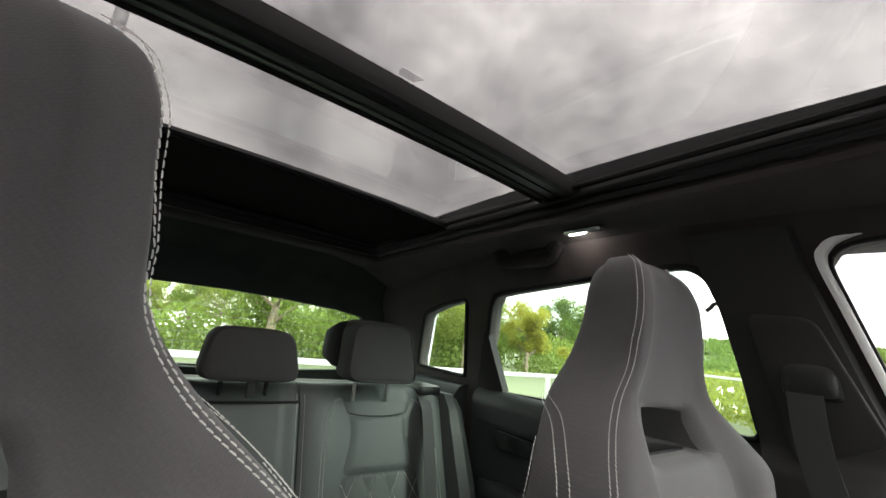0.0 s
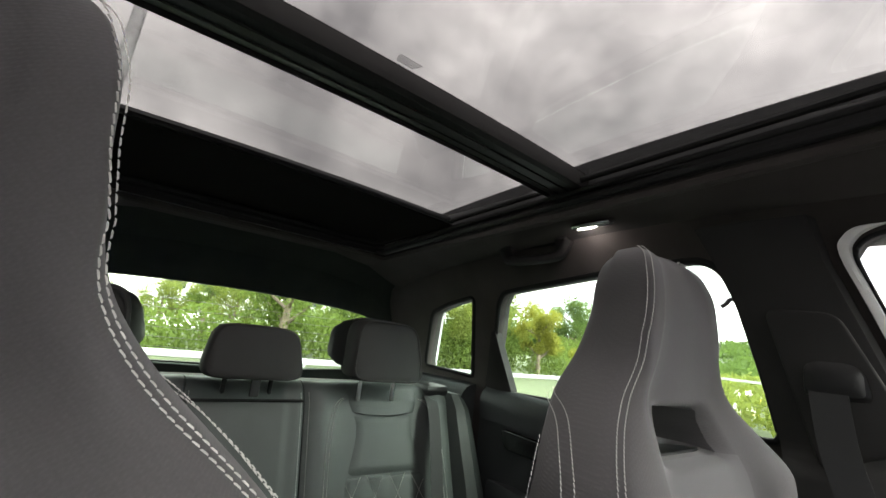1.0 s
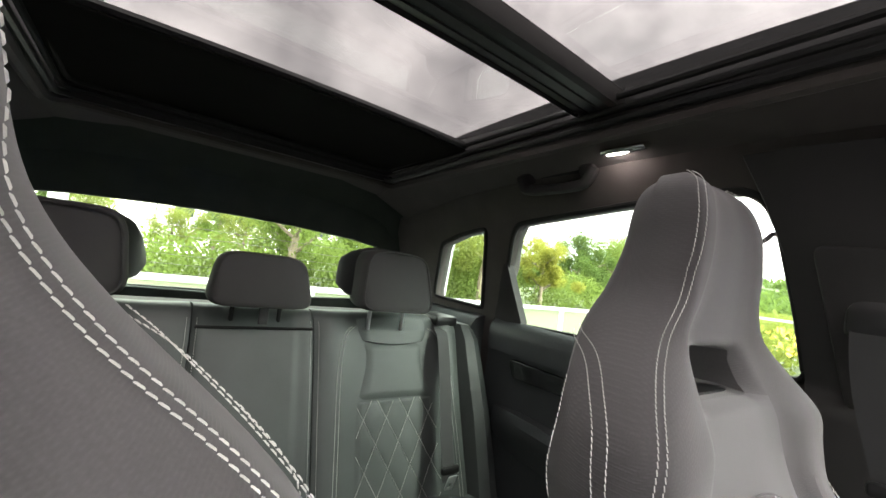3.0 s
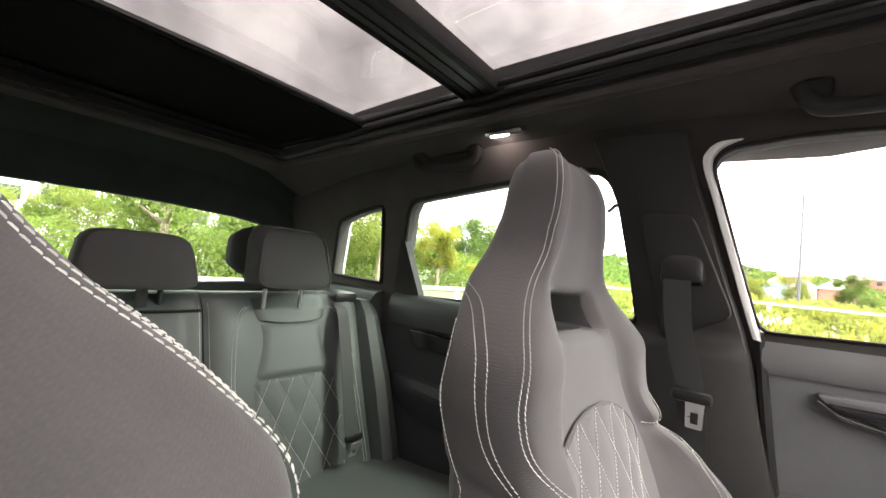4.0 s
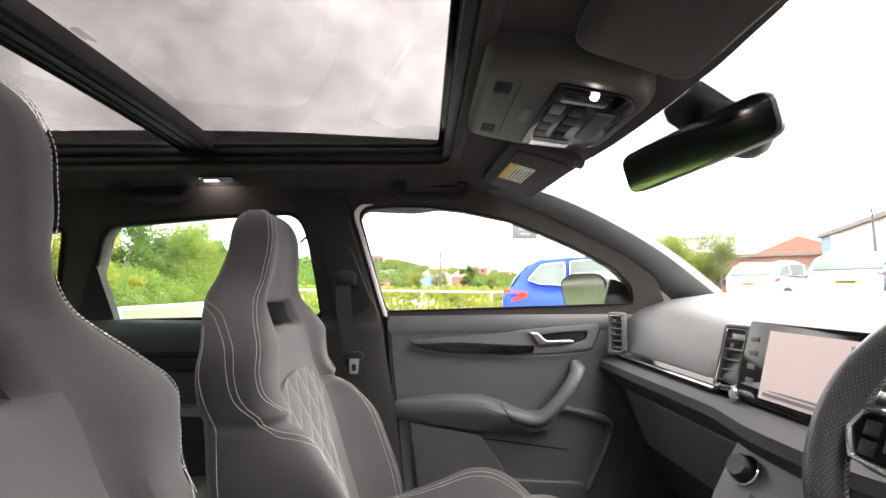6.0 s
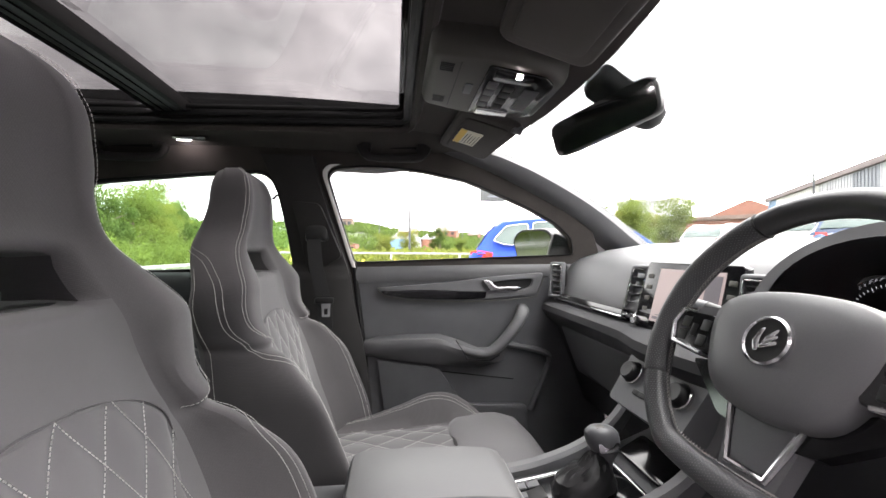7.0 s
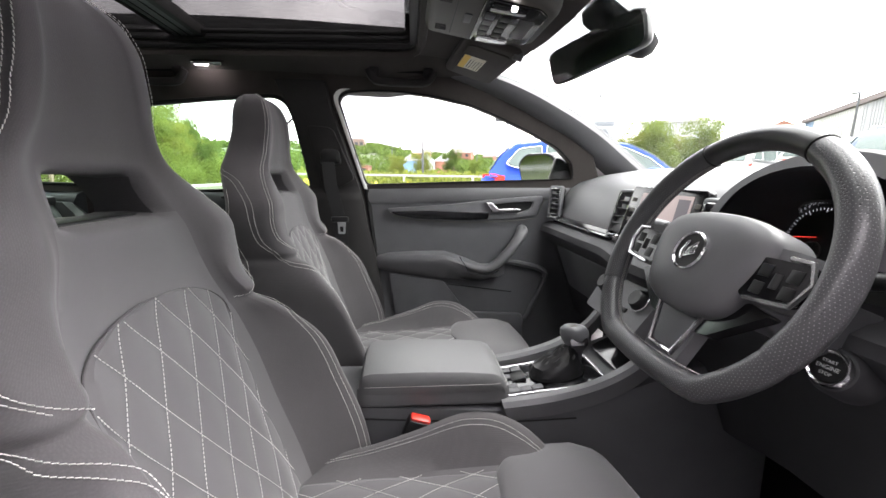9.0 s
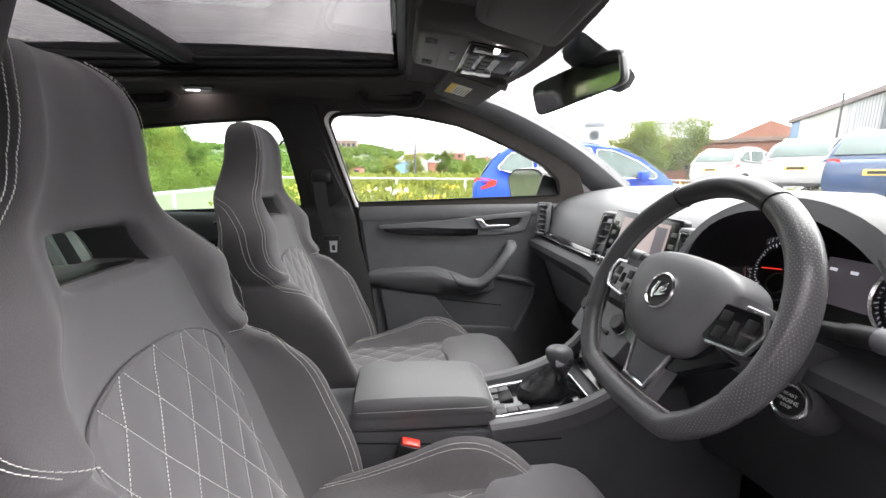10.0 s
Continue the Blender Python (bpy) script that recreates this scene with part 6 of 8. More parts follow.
def build_wheel():
    root = thing("steering_wheel", (0.382, 0.640, 1.037), "black leather flat-bottomed steering wheel with chrome accents", "steering wheel")
    root.rotation_euler = Euler((radians(66), 0, 0))
    R = 0.183

    def rim(a):
        """Angle from the right, anticlockwise as the driver sees it."""
        x, y = R * math.cos(a), R * math.sin(a)
        floor_y = -0.152
        if y < floor_y:
            y = floor_y + (y - floor_y) * 0.25
        return Vector((x, y, 0))

    def arc(a0, a1, n):
        return [rim(radians(a0 + (a1 - a0) * i / n)) for i in range(n + 1)]

    for nm, a0, a1, mt, thick in (("rim_top", 62, 118, RIMLEATHER, 0.0165), ("rim_grip", 118, 205, DOTS, 0.0175), ("rim_grip", -25, 62, DOTS, 0.0175), ("rim_bottom", 205, 335, DOTS, 0.0165)):
        bm = bmesh.new()
        pts = arc(a0, a1, 36)
        loops = []
        for i, p in enumerate(pts):
            d = (pts[min(i + 1, 36)] - pts[max(i - 1, 0)]).normalized()
            out = d.cross(Vector((0, 0, 1))).normalized()
            th = thick * (1 - (0.06 if i in (0, 36) else 0))
            loops.append([p + th * (1.0 * math.cos(q) * out + 1.08 * math.sin(q) * Vector((0, 0, 1))) for q in (2 * math.pi * k / 28 for k in range(28))])
        loft(bm, loops)
        grip = part(nm, bm, mt, root)
        if nm == "rim_top":
            continue
        # Rows of small perforations in the leather, pale discs for their lit rims.
        bm = bmesh.new()
        count = int(radians(a1 - a0) * R / 0.0036)
        for i in range(1, count):
            a = radians(a0 + (a1 - a0) * i / count)
            p, d = rim(a), (rim(a + 0.01) - rim(a - 0.01)).normalized()
            out = d.cross(Vector((0, 0, 1))).normalized()
            for k in range(28):
                q = 2 * math.pi * (k + 0.5 * (i % 2)) / 28
                n = (math.cos(q) * out + 1.08 * math.sin(q) * Vector((0, 0, 1)))
                c, u = p + thick * 1.006 * n, n.cross(d).normalized()
                bm.faces.new([bm.verts.new(c + 0.00062 * (math.cos(w) * d + math.sin(w) * u)) for w in (0, 1.05, 2.09, 3.14, 4.19, 5.24)])
        part("perforation", bm, PERF_LIT, grip, "rows of pinholes in the leather, rims painted pale as if lit", smooth=False)
    # Seams of the rim and the inner lacing.
    for a in (62, 118):
        bm = bmesh.new()
        p = rim(radians(a))
        out = p.normalized()
        tube(bm, [p + 0.0172 * (math.cos(q) * out + 1.08 * math.sin(q) * Vector((0, 0, 1))) for q in (2 * math.pi * k / 20 for k in range(20))], 0.0012, 5, True)
        part("rim_seam", bm, RUBBER, root)
    LACE = mat("grey_thread", (0.30, 0.29, 0.28), 0.8, vary=0.1, scale=300)
    for a0, a1 in ((120, 170), (10, 60), (190, 350)):
        bm = bmesh.new()
        steps = int(abs(a1 - a0) * R * math.pi / 180 / 0.006)
        for i in range(steps):
            for sk in (1, -1):
                p = rim(radians(a0 + (a1 - a0) * i / steps))
                out = p.normalized()
                d = Vector((-out.y, out.x, 0))
                c = p - out * 0.0176
                stitches(bm, [c - d * 0.003 * sk - Vector((0, 0, 0.003)), c + d * 0.003 * sk + Vector((0, 0, 0.003))], [-out, -out], 0.1, 0.0075, 0.0011)
        part("rim_lacing", bm, LACE, root, "grey cross stitching")
    # Hub: rounded airbag cover.
    hub = [(-0.102, 0.038), (-0.070, 0.066), (0.0, 0.074), (0.070, 0.066), (0.102, 0.038), (0.094, -0.018), (0.066, -0.064), (0.0, -0.078), (-0.066, -0.064), (-0.094, -0.018)]
    ho = [(q.x, q.y) for q in spline([(*p, 0) for p in hub], 5, True)]
    bm = bmesh.new()
    loft(bm, [[(x * f, y * f, z) for x, y in ho] for f, z in ((1.0, -0.055), (1.0, -0.012), (0.985, -0.002), (0.93, 0.006), (0.75, 0.014), (0.45, 0.019), (0.15, 0.020))])
    part("airbag_cover", bm, SOFT, root, "dark grey airbag cover")
    bm = bmesh.new()
    lathe(bm, [(0.029, 0.014), (0.0285, 0.023), (0.026, 0.025), (0.0245, 0.022)], T(0, 0.006, 0), 36)
    em = part("emblem_ring", bm, CHROME, root, "chrome ring of the round emblem")
    bm = bmesh.new()
    lathe(bm, [(0.0245, 0.018), (0.0245, 0.0225)], T(0, 0.006, 0), 36)
    part("emblem_field", bm, BLACK, em)
    bm = bmesh.new()
    for k in range(3):
        plate(bm, rounded([(-0.004 + 0.002 * k, -0.010 + 0.004 * k), (0.014 - 0.001 * k, -0.002 + 0.007 * k), (0.013 - 0.001 * k, 0.002 + 0.007 * k), (-0.006 + 0.002 * k, -0.006 + 0.005 * k)], 0.0012, 2), (), 0.002, T(0.001, 0.005, 0.0235), 0.0004)
    plate(bm, rounded([(-0.014, -0.004), (-0.009, 0.012), (-0.003, 0.014), (-0.006, 0.002), (-0.004, -0.014), (-0.009, -0.015)], 0.002, 2), (), 0.002, T(0, 0.006, 0.0235), 0.0004)
    lathe(bm, [(0.0022, 0.0225), (0.0022, 0.0248)], T(-0.008, 0.012, 0), 10)
    part("emblem_relief", bm, CHROME, em)
    # Spokes with their keys.
    for s in (-1, 1):
        bm = bmesh.new()
        o = [(0.070, 0.042), (0.120, 0.040), (0.172, 0.034), (0.172, -0.020), (0.140, -0.030), (0.070, -0.028)]
        loft(bm, [[(s * x, y, z) for x, y in rounded(o, 0.012)] for z in (-0.030, -0.006)])
        sp = part("side_spoke", bm, SOFT, root)
        bm = bmesh.new()
        loft(bm, [[(s * x * f + s * 0.115 * (1 - f), y * f, z) for x, y in rounded([(0.092, 0.026), (0.154, 0.027), (0.164, 0.006), (0.152, -0.022), (0.084, -0.028)], 0.008)] for f, z in ((1.0, -0.012), (1.0, 0.002), (0.95, 0.005))])
        kp = part("key_panel", bm, PIANO, root, "gloss black key panel")
        bm = bmesh.new()
        tube(bm, [(s * x, y, 0.006) for x, y in ((0.128, 0.029), (0.154, 0.028), (0.164, 0.006), (0.153, -0.022), (0.098, -0.028))], 0.0032, 6)
        part("chrome_edge", bm, CHROME, kp)
        for x, y, w, h in ((0.106, 0.010, 0.010, 0.014), (0.106, -0.012, 0.010, 0.014), (0.142, 0.010, 0.010, 0.014), (0.142, -0.010, 0.010, 0.014)):
            bm = bmesh.new()
            box(bm, (w * 1.5, h * 1.1, 0.003), T(s * x, y, 0.0048), 0.001)
            part("key", bm, BLACK, kp)
        bm = bmesh.new()
        tube(bm, [(s * 0.124, -0.009, 0.003), (s * 0.124, 0.009, 0.003)], 0.0055, 14)
        part("thumb_roller", bm, BLACK, kp)
    # Lower spoke: two chrome arms round a dark gap.
    bm = bmesh.new()
    loft(bm, [[(x, y, z) for x, y in rounded([(-0.050, -0.050), (0.050, -0.050), (0.034, -0.150), (-0.034, -0.150)], 0.008)] for z in (-0.034, -0.014)])
    ls = part("lower_spoke", bm, SOFT, root)
    bm = bmesh.new()
    tube(bm, [(-0.047, -0.060, -0.010), (-0.036, -0.096, -0.011), (-0.024, -0.134, -0.012), (0.024, -0.134, -0.012), (0.036, -0.096, -0.011), (0.047, -0.060, -0.010)], 0.0042, 8)
    part("chrome_frame", bm, CHROME, ls, "satin chrome spoke frame")
    bm = bmesh.new()
    plate(bm, rounded([(-0.040, -0.064), (0.040, -0.064), (0.021, -0.130), (-0.021, -0.130)], 0.006), (), 0.004, T(0, 0, -0.0125), 0.001)
    part("spoke_inlay", bm, HARD, ls)
    bm = bmesh.new()
    loft(bm, [[(x, y, z) for x, y in rounded([(-0.092, -0.030), (-0.050, -0.070), (0.0, -0.086), (0.050, -0.070), (0.092, -0.030), (0.125, -0.036), (0.060, -0.090), (0.0, -0.100), (-0.060, -0.090), (-0.125, -0.036)], 0.006)] for z in (-0.030, -0.012)])
    part("gloss_collar", bm, PIANO, root, "gloss black collar under the airbag cover")
    # Lettering on the airbag cover.
    bm = bmesh.new()
    for i in range(6):
        box(bm, (0.0028, 0.0032, 0.0006), T(-0.012 + 0.0045 * i, -0.047, 0.0115))
    return root, bm


wheel, bm = build_wheel()
part("cover_lettering", bm, HARD, wheel)
col = thing("steering_column", (0.380, 0.670, 1.02), "black steering column cover with stalks", "steering column")
bm = bmesh.new()
loft(bm, [[(x * f, y, z * f + dz) for x, z in rounded([(-0.06, -0.055), (0.06, -0.055), (0.065, 0.03), (-0.065, 0.03)], 0.02)] for f, y, dz in ((0.8, 0.04, -0.02), (1.0, 0.06, -0.03), (1.1, 0.14, -0.06), (1.1, 0.22, -0.09))])
part("cowl", bm, HARD, col)
for s in (-1, 1):
    bm = bmesh.new()
    tube(bm, spline([(s * 0.05, 0.085, 0.0), (s * 0.10, 0.075, 0.012), (s * 0.155, 0.065, 0.025), (s * 0.205, 0.058, 0.034)], 5), [0.008] * 8 + [0.010] * 4 + [0.013] * 4, 12)
    part("stalk", bm, BLACK, col, "black column stalk")
    bm = bmesh.new()
    tube(bm, [(s * 0.205, 0.058, 0.034), (s * 0.238, 0.053, 0.038)], [0.0135, 0.012], 14)
    part("stalk_end", bm, HARD, col)

sb = thing("start_button", (0.452, 0.790, 0.904), "round engine start button with chrome ring and white lettering", "button")
sb.rotation_euler = Euler((radians(70), 0, radians(8)))
bm = bmesh.new()
lathe(bm, [(0.026, -0.01), (0.026, 0.004), (0.0235, 0.007), (0.021, 0.005), (0.0205, -0.01)], Matrix(), 36)
part("ring", bm, CHROME, sb)
bm = bmesh.new()
lathe(bm, [(0.0205, -0.01), (0.0205, 0.003), (0.019, 0.0045), (0.0, 0.0040)], Matrix(), 36)
part("cap", bm, BLACK, sb)
bm = bmesh.new()
lathe(bm, [(0.038, -0.05), (0.034, -0.012), (0.029, -0.004), (0.02, -0.003)], Matrix(), 30)
part("bezel", bm, KNEE, sb)


def lettering(text, size, material, parent, at, label_text="", name="lettering"):
    cu = bpy.data.curves.new("tmp", "FONT")
    cu.body, cu.size, cu.align_x, cu.align_y, cu.extrude = text, size, "CENTER", "CENTER", 0.0002
    ob = bpy.data.objects.new("tmp", cu)
    scene.collection.objects.link(ob)
    me = bpy.data.meshes.new_from_object(ob.evaluated_get(bpy.context.evaluated_depsgraph_get()))
    bpy.data.objects.remove(ob)
    out = new(name, me)
    me.materials.clear()
    me.materials.append(material)
    out.parent = parent
    out.matrix_basis = at
    return tagged(out, label_text)


WHITE = mat("white_print", (0.75, 0.75, 0.75), 0.5, vary=0.03)
for txt, y, sz in (("START", 0.0085, 0.0062), ("ENGINE", 0.0, 0.0078), ("STOP", -0.0085, 0.0062)):
    lettering(txt, sz, WHITE, sb, T(0, y, 0.0048), "white lettering")
tag = thing("airbag_tag", (0, 0, 0), "small dark airbag tag sewn on the driver's seat side", "tag")
tag.matrix_basis = T(0.370, 0.0, 0.042) @ tag_pose
bm = bmesh.new()
box(bm, (0.052, 0.020, 0.0015), Matrix(), 0.0005)
part("tag_cloth", bm, BLACK, tag)
lettering("AIRBAG", 0.011, WHITE, tag, T(0, 0, 0.0012), "white lettering")


# ---- centre console ----
def build_console():
    root = thing("centre_console", (0, 0, 0), "dark plastic centre console with armrest and gear selector", "console")
    bm = bmesh.new()
    loops = []
    for y, w, z in ((-0.12, 0.085, 0.655), (0.00, 0.095, 0.655), (0.13, 0.100, 0.652), (0.30, 0.104, 0.645), (0.43, 0.110, 0.640), (0.55, 0.122, 0.650), (0.66, 0.125, 0.672), (0.75, 0.128, 0.70), (0.86, 0.13, 0.74), (1.06, 0.13, 0.76)):
        loops.append([(x * w, y, zz) for x, zz in ((-1.12, 0.33), (-1.06, 0.55), (-1.0, z - 0.02), (-0.97, z - 0.004), (-0.9, z), (0.9, z), (0.97, z - 0.004), (1.0, z - 0.02), (1.06, 0.55), (1.12, 0.33))])
    loft(bm, loops)
    part("body", bm, HARD, root)
    # Joint along the flank.
    for s in (-1, 1):
        bm = bmesh.new()
        tube(bm, [(s * (w * 1.012), y, z) for y, w, z in ((-0.1, 0.09, 0.632), (0.13, 0.107, 0.629), (0.30, 0.114, 0.622), (0.43, 0.120, 0.617), (0.60, 0.126, 0.625))], 0.0018, 6)
        part("flank_joint", bm, RUBBER, root)
        # Rails that rise to the dashboard.
        bm = bmesh.new()
        path = spline([(s * 0.108, 0.44, 0.648), (s * 0.112, 0.54, 0.662), (s * 0.118, 0.64, 0.690), (s * 0.124, 0.72, 0.735), (s * 0.130, 0.775, 0.80), (s * 0.134, 0.80, 0.87)], 6)
        loft(bm, [[p + Vector(o) for o in ((s * -0.020, 0, -0.03), (s * -0.020, -0.002, 0.004), (s * -0.012, -0.004, 0.012), (s * 0.006, -0.004, 0.012), (s * 0.014, -0.002, 0.002), (s * 0.012, 0.01, -0.03))] for p in path])
        part("side_rail", bm, SOFT, root)
    # Armrest.
    bm = bmesh.new()
    loops = []
    for y, zt, k in ((0.125, 0.690, 0.90), (0.132, 0.703, 0.96), (0.15, 0.709, 0.99), (0.25, 0.711, 1.0), (0.36, 0.708, 1.0), (0.415, 0.703, 1.0), (0.438, 0.695, 0.97), (0.448, 0.680, 0.92)):
        loops.append([(0.008 + x * 0.099 * k, y, z) for x, z in ((-0.98, 0.664), (-1.0, zt - 0.026), (-0.98, zt - 0.010), (-0.90, zt - 0.001), (-0.5, zt + 0.003), (0, zt + 0.004), (0.5, zt + 0.003), (0.90, zt - 0.001), (0.98, zt - 0.010), (1.0, zt - 0.026), (0.98, 0.664))])
    loft(bm, loops)
    ar = part("armrest", bm, LEATHERETTE, root, "dark padded armrest lid")
    ar.location.z = 0.018
    bm = bmesh.new()
    loops = []
    for y, k in ((0.120, 0.90), (0.135, 0.98), (0.25, 1.0), (0.42, 1.0), (0.446, 0.96), (0.455, 0.90)):
        loops.append([(0.008 + x * 0.0955 * k, y, z) for x, z in ((-0.9, 0.628), (-1.0, 0.636), (-1.0, 0.668), (-0.96, 0.672), (0.96, 0.672), (1.0, 0.668), (1.0, 0.636), (0.9, 0.628))])
    loft(bm, loops)
    part("armrest_base", bm, LEATHERETTE, ar)
    bm = bmesh.new()
    edge = [(0.1078, y, 0.683) for y in np.linspace(0.14, 0.42, 30)]
    stitches(bm, edge + [(0.099, 0.440, 0.682)] + [(x, 0.4495, 0.680) for x in np.linspace(0.085, -0.07, 12)], [(0.8, 0.2, 0.4)] * 43, 0.0055, 0.0038, 0.0012)
    part("armrest_stitching", bm, THREAD, ar, "white stitching")
    # Gear plate with buttons, boot and lever.
    gp = T(0.006, 0.575, 0.664, 8)
    bm = bmesh.new()
    plate(bm, rounded([(-0.070, -0.125), (0.070, -0.125), (0.078, 0.125), (-0.078, 0.125)], 0.012), (rounded([(-0.062, -0.117), (0.062, -0.117), (0.069, 0.117), (-0.069, 0.117)], 0.010),), 0.010, gp, 0.002)
    g = part("gear_frame", bm, CHROME, root, "chrome gear selector frame")
    bm = bmesh.new()
    plate(bm, rounded([(-0.064, -0.119), (0.064, -0.119), (0.071, 0.119), (-0.071, 0.119)], 0.010), (), 0.006, gp, 0.001)
    part("gear_plate", bm, PIANO, g)
    for x, y in ((-0.045, -0.098), (-0.015, -0.098), (0.030, -0.098), (0.050, -0.098), (0.050, -0.070), (0.050, -0.042), (-0.045, -0.070)):
        bm = bmesh.new()
        box(bm, (0.019, 0.025, 0.006), gp @ T(x, y, 0.003), 0.001)
        part("button", bm, HARD, g)
    bm = bmesh.new()
    box(bm, (0.040, 0.036, 0.012), gp @ T(-0.005, -0.075, 0.004, 10), 0.004)
    part("parking_switch", bm, BLACK, g)
    bm = bmesh.new()
    loops = []
    rng = random.Random(7)
    for k, (f, h, dy) in enumerate(((1.0, 0.0, 0.0), (1.02, 0.012, 0.0), (0.94, 0.020, 0.003), (0.90, 0.030, 0.006), (0.76, 0.036, 0.014), (0.66, 0.046, 0.022), (0.46, 0.052, 0.036), (0.32, 0.064, 0.044), (0.22, 0.070, 0.048))):
        loops.append([gp @ Vector((x * f * (1 + 0.05 * math.sin(5 * j + 2.1 * k)), y * f + dy, h + 0.003 * math.sin(3 * j + k))) for j, (x, y) in enumerate((0.046 * math.cos(a), 0.022 + 0.066 * math.sin(a)) for a in (2 * math.pi * i / 28 for i in range(28)))])
    loft(bm, loops)
    part("gear_boot", bm, BOOT, g, "creased black leather gear boot")
    bm = bmesh.new()
    loops = []
    for z, rx, ry, dy in ((0.0, 0.012, 0.012, 0.0), (0.016, 0.0125, 0.014, 0.0), (0.026, 0.017, 0.020, -0.001), (0.036, 0.022, 0.028, -0.003), (0.050, 0.0265, 0.034, -0.007), (0.064, 0.0275, 0.036, -0.010), (0.076, 0.0255, 0.034, -0.012), (0.084, 0.019, 0.026, -0.013), (0.087, 0.010, 0.014, -0.013)):
        loops.append([(0.0 + rx * math.cos(a), 0.648 + dy + ry * math.sin(a), 0.705 + z) for a in (2 * math.pi * i / 24 for i in range(24))])
    loft(bm, loops)
    kn = part("gear_knob", bm, HARD, root, "dark leather gear knob")
    bm = bmesh.new()
    box(bm, (0.006, 0.044, 0.020), T(0.0235, 0.641, 0.757, 0, -12, 0), 0.003)
    part("chrome_plate", bm, CHROME, kn)
    bm = bmesh.new()
    box(bm, (0.016, 0.018, 0.004), T(0.002, 0.630, 0.791, 6), 0.002)
    part("shift_button", bm, GREYP, kn)
    # Cup holder rim behind the dashboard foot.
    bm = bmesh.new()
    plate(bm, rounded([(-0.075, -0.03), (0.075, -0.03), (0.08, 0.04), (-0.08, 0.04)], 0.012), (), 0.008, T(0.0, 0.745, 0.712, 25), 0.002)
    part("stowage_lid", bm, PIANO, root)
    return root


LEATHERETTE = mat("armrest_leather", (0.115, 0.115, 0.118), 0.42, vary=0.1, scale=14, grain=0.0006, grain_scale=900, spec=0.35)
BOOT = mat("boot_leather", (0.014, 0.014, 0.015), 0.35, vary=0.2, scale=30, grain=0.001, grain_scale=400, spec=0.5)
build_console()

bk = thing("belt_buckle", (0.136, 0.245, 0.612), "black seat belt buckle with red release button", "buckle")
bk.rotation_euler = Euler((radians(-18), radians(6), 0))
bm = bmesh.new()
box(bm, (0.030, 0.052, 0.075), T(0, 0, -0.002), 0.008)
part("buckle_body", bm, BLACK, bk)
bm = bmesh.new()
box(bm, (0.022, 0.042, 0.012), T(0, 0, 0.034), 0.004)
part("release_button", bm, RED, bk, "red release button")
bm = bmesh.new()
box(bm, (0.010, 0.030, 0.13), T(0.0, -0.005, -0.09), 0.003)
part("buckle_stem", bm, BELT, bk)

# Pedals and mats stay in the dark under the dashboard.
for x, w in ((0.30, 0.05), (0.42, 0.09)):
    pd = thing("pedal", (x, 0.90, 0.48), "dark pedal under the dashboard", "pedal", "pedals")
    bm = bmesh.new()
    box(bm, (w, 0.015, 0.09), T(0, 0, 0, -30), 0.005)
    part("pad", bm, RUBBER, pd)

# ---- left door mirror, outside ----
dm = thing("door_mirror", (-0.985, 0.885, 1.170), "blue and black outside door mirror seen through the window", "mirror")
dm.rotation_euler = Euler((radians(3.5), 0, radians(28)))
bm = bmesh.new()
mo2 = rounded([(-0.095, -0.075), (0.09, -0.085), (0.125, -0.05), (0.115, 0.065), (0.07, 0.085), (-0.07, 0.085), (-0.125, 0.045)], 0.028)
loft(bm, [[(x * f, y, z * f) for x, z in mo2] for f, y in ((0.97, -0.07), (1.0, -0.05), (1.0, 0.0), (0.85, 0.06), (0.5, 0.085))])
part("housing", bm, BLACK, dm)
bm = bmesh.new()
loft(bm, [[(x * 0.90, y, z * 0.88) for x, z in mo2] for y in (-0.073, -0.068)])
part("mirror_glass", bm, MIRROR_OUT, dm)
bm = bmesh.new()
box(bm, (0.16, 0.05, 0.035), T(0.13, 0.03, -0.07, 0, 0, -38), 0.012)
part("arm", bm, BLACK, dm)
bm = bmesh.new()
plate(bm, rounded([(0.80, 1.115), (1.02, 1.12), (0.90, 1.20), (0.83, 1.225)], 0.015), (), 0.02, side(-0.735), 0.005)
part("mirror_corner", bm, BLACK, kind="structure", label="black triangular cover in the window corner")


# ---- outside ----
def ground_mat():
    return mat("asphalt", (0.095, 0.095, 0.097), 0.9, vary=0.3, scale=0.6, grain=0.004, grain_scale=60, spec=0.2)


bm = bmesh.new()
bmesh.ops.create_grid(bm, x_segments=2, y_segments=2, size=2500)
part("ground", bm, mat("rough_ground", (0.055, 0.065, 0.028), 0.95, vary=0.4, scale=0.05, grain_scale=4), kind="structure", label="grassy ground reaching the horizon", smooth=False)
bm = bmesh.new()
box(bm, (24, 40, 0.02), T(3.6, 15.3, 0.0))
part("car_park", bm, ground_mat(), kind="structure", label="grey asphalt car park")
bm = bmesh.new()
box(bm, (3.4, 7.6, 0.12), T(-6.39, 2.5, 0.07), 0.03)
part("raised_bay", bm, ground_mat(), kind="structure", label="raised grey asphalt parking bay under the blue car")
bm = bmesh.new()
loft(bm, [[(-25, y, z), (15.6, y, z), (15.6, y, -0.05), (-25, y, -0.05)] for y, z in ((6.6, 0.014), (8.0, 0.18), (10.0, 0.46), (11.0, 0.62), (12.0, 0.70), (30, 0.72))])
part("car_park_rise", bm, ground_mat(), kind="structure", label="grey asphalt rising to the far row of parked cars")
bm = bmesh.new()
box(bm, (24.3, 0.15, 0.14), T(3.5, -4.75, 0.05), 0.02)
box(bm, (0.15, 40, 0.14), T(-8.45, 15.3, 0.05), 0.02)
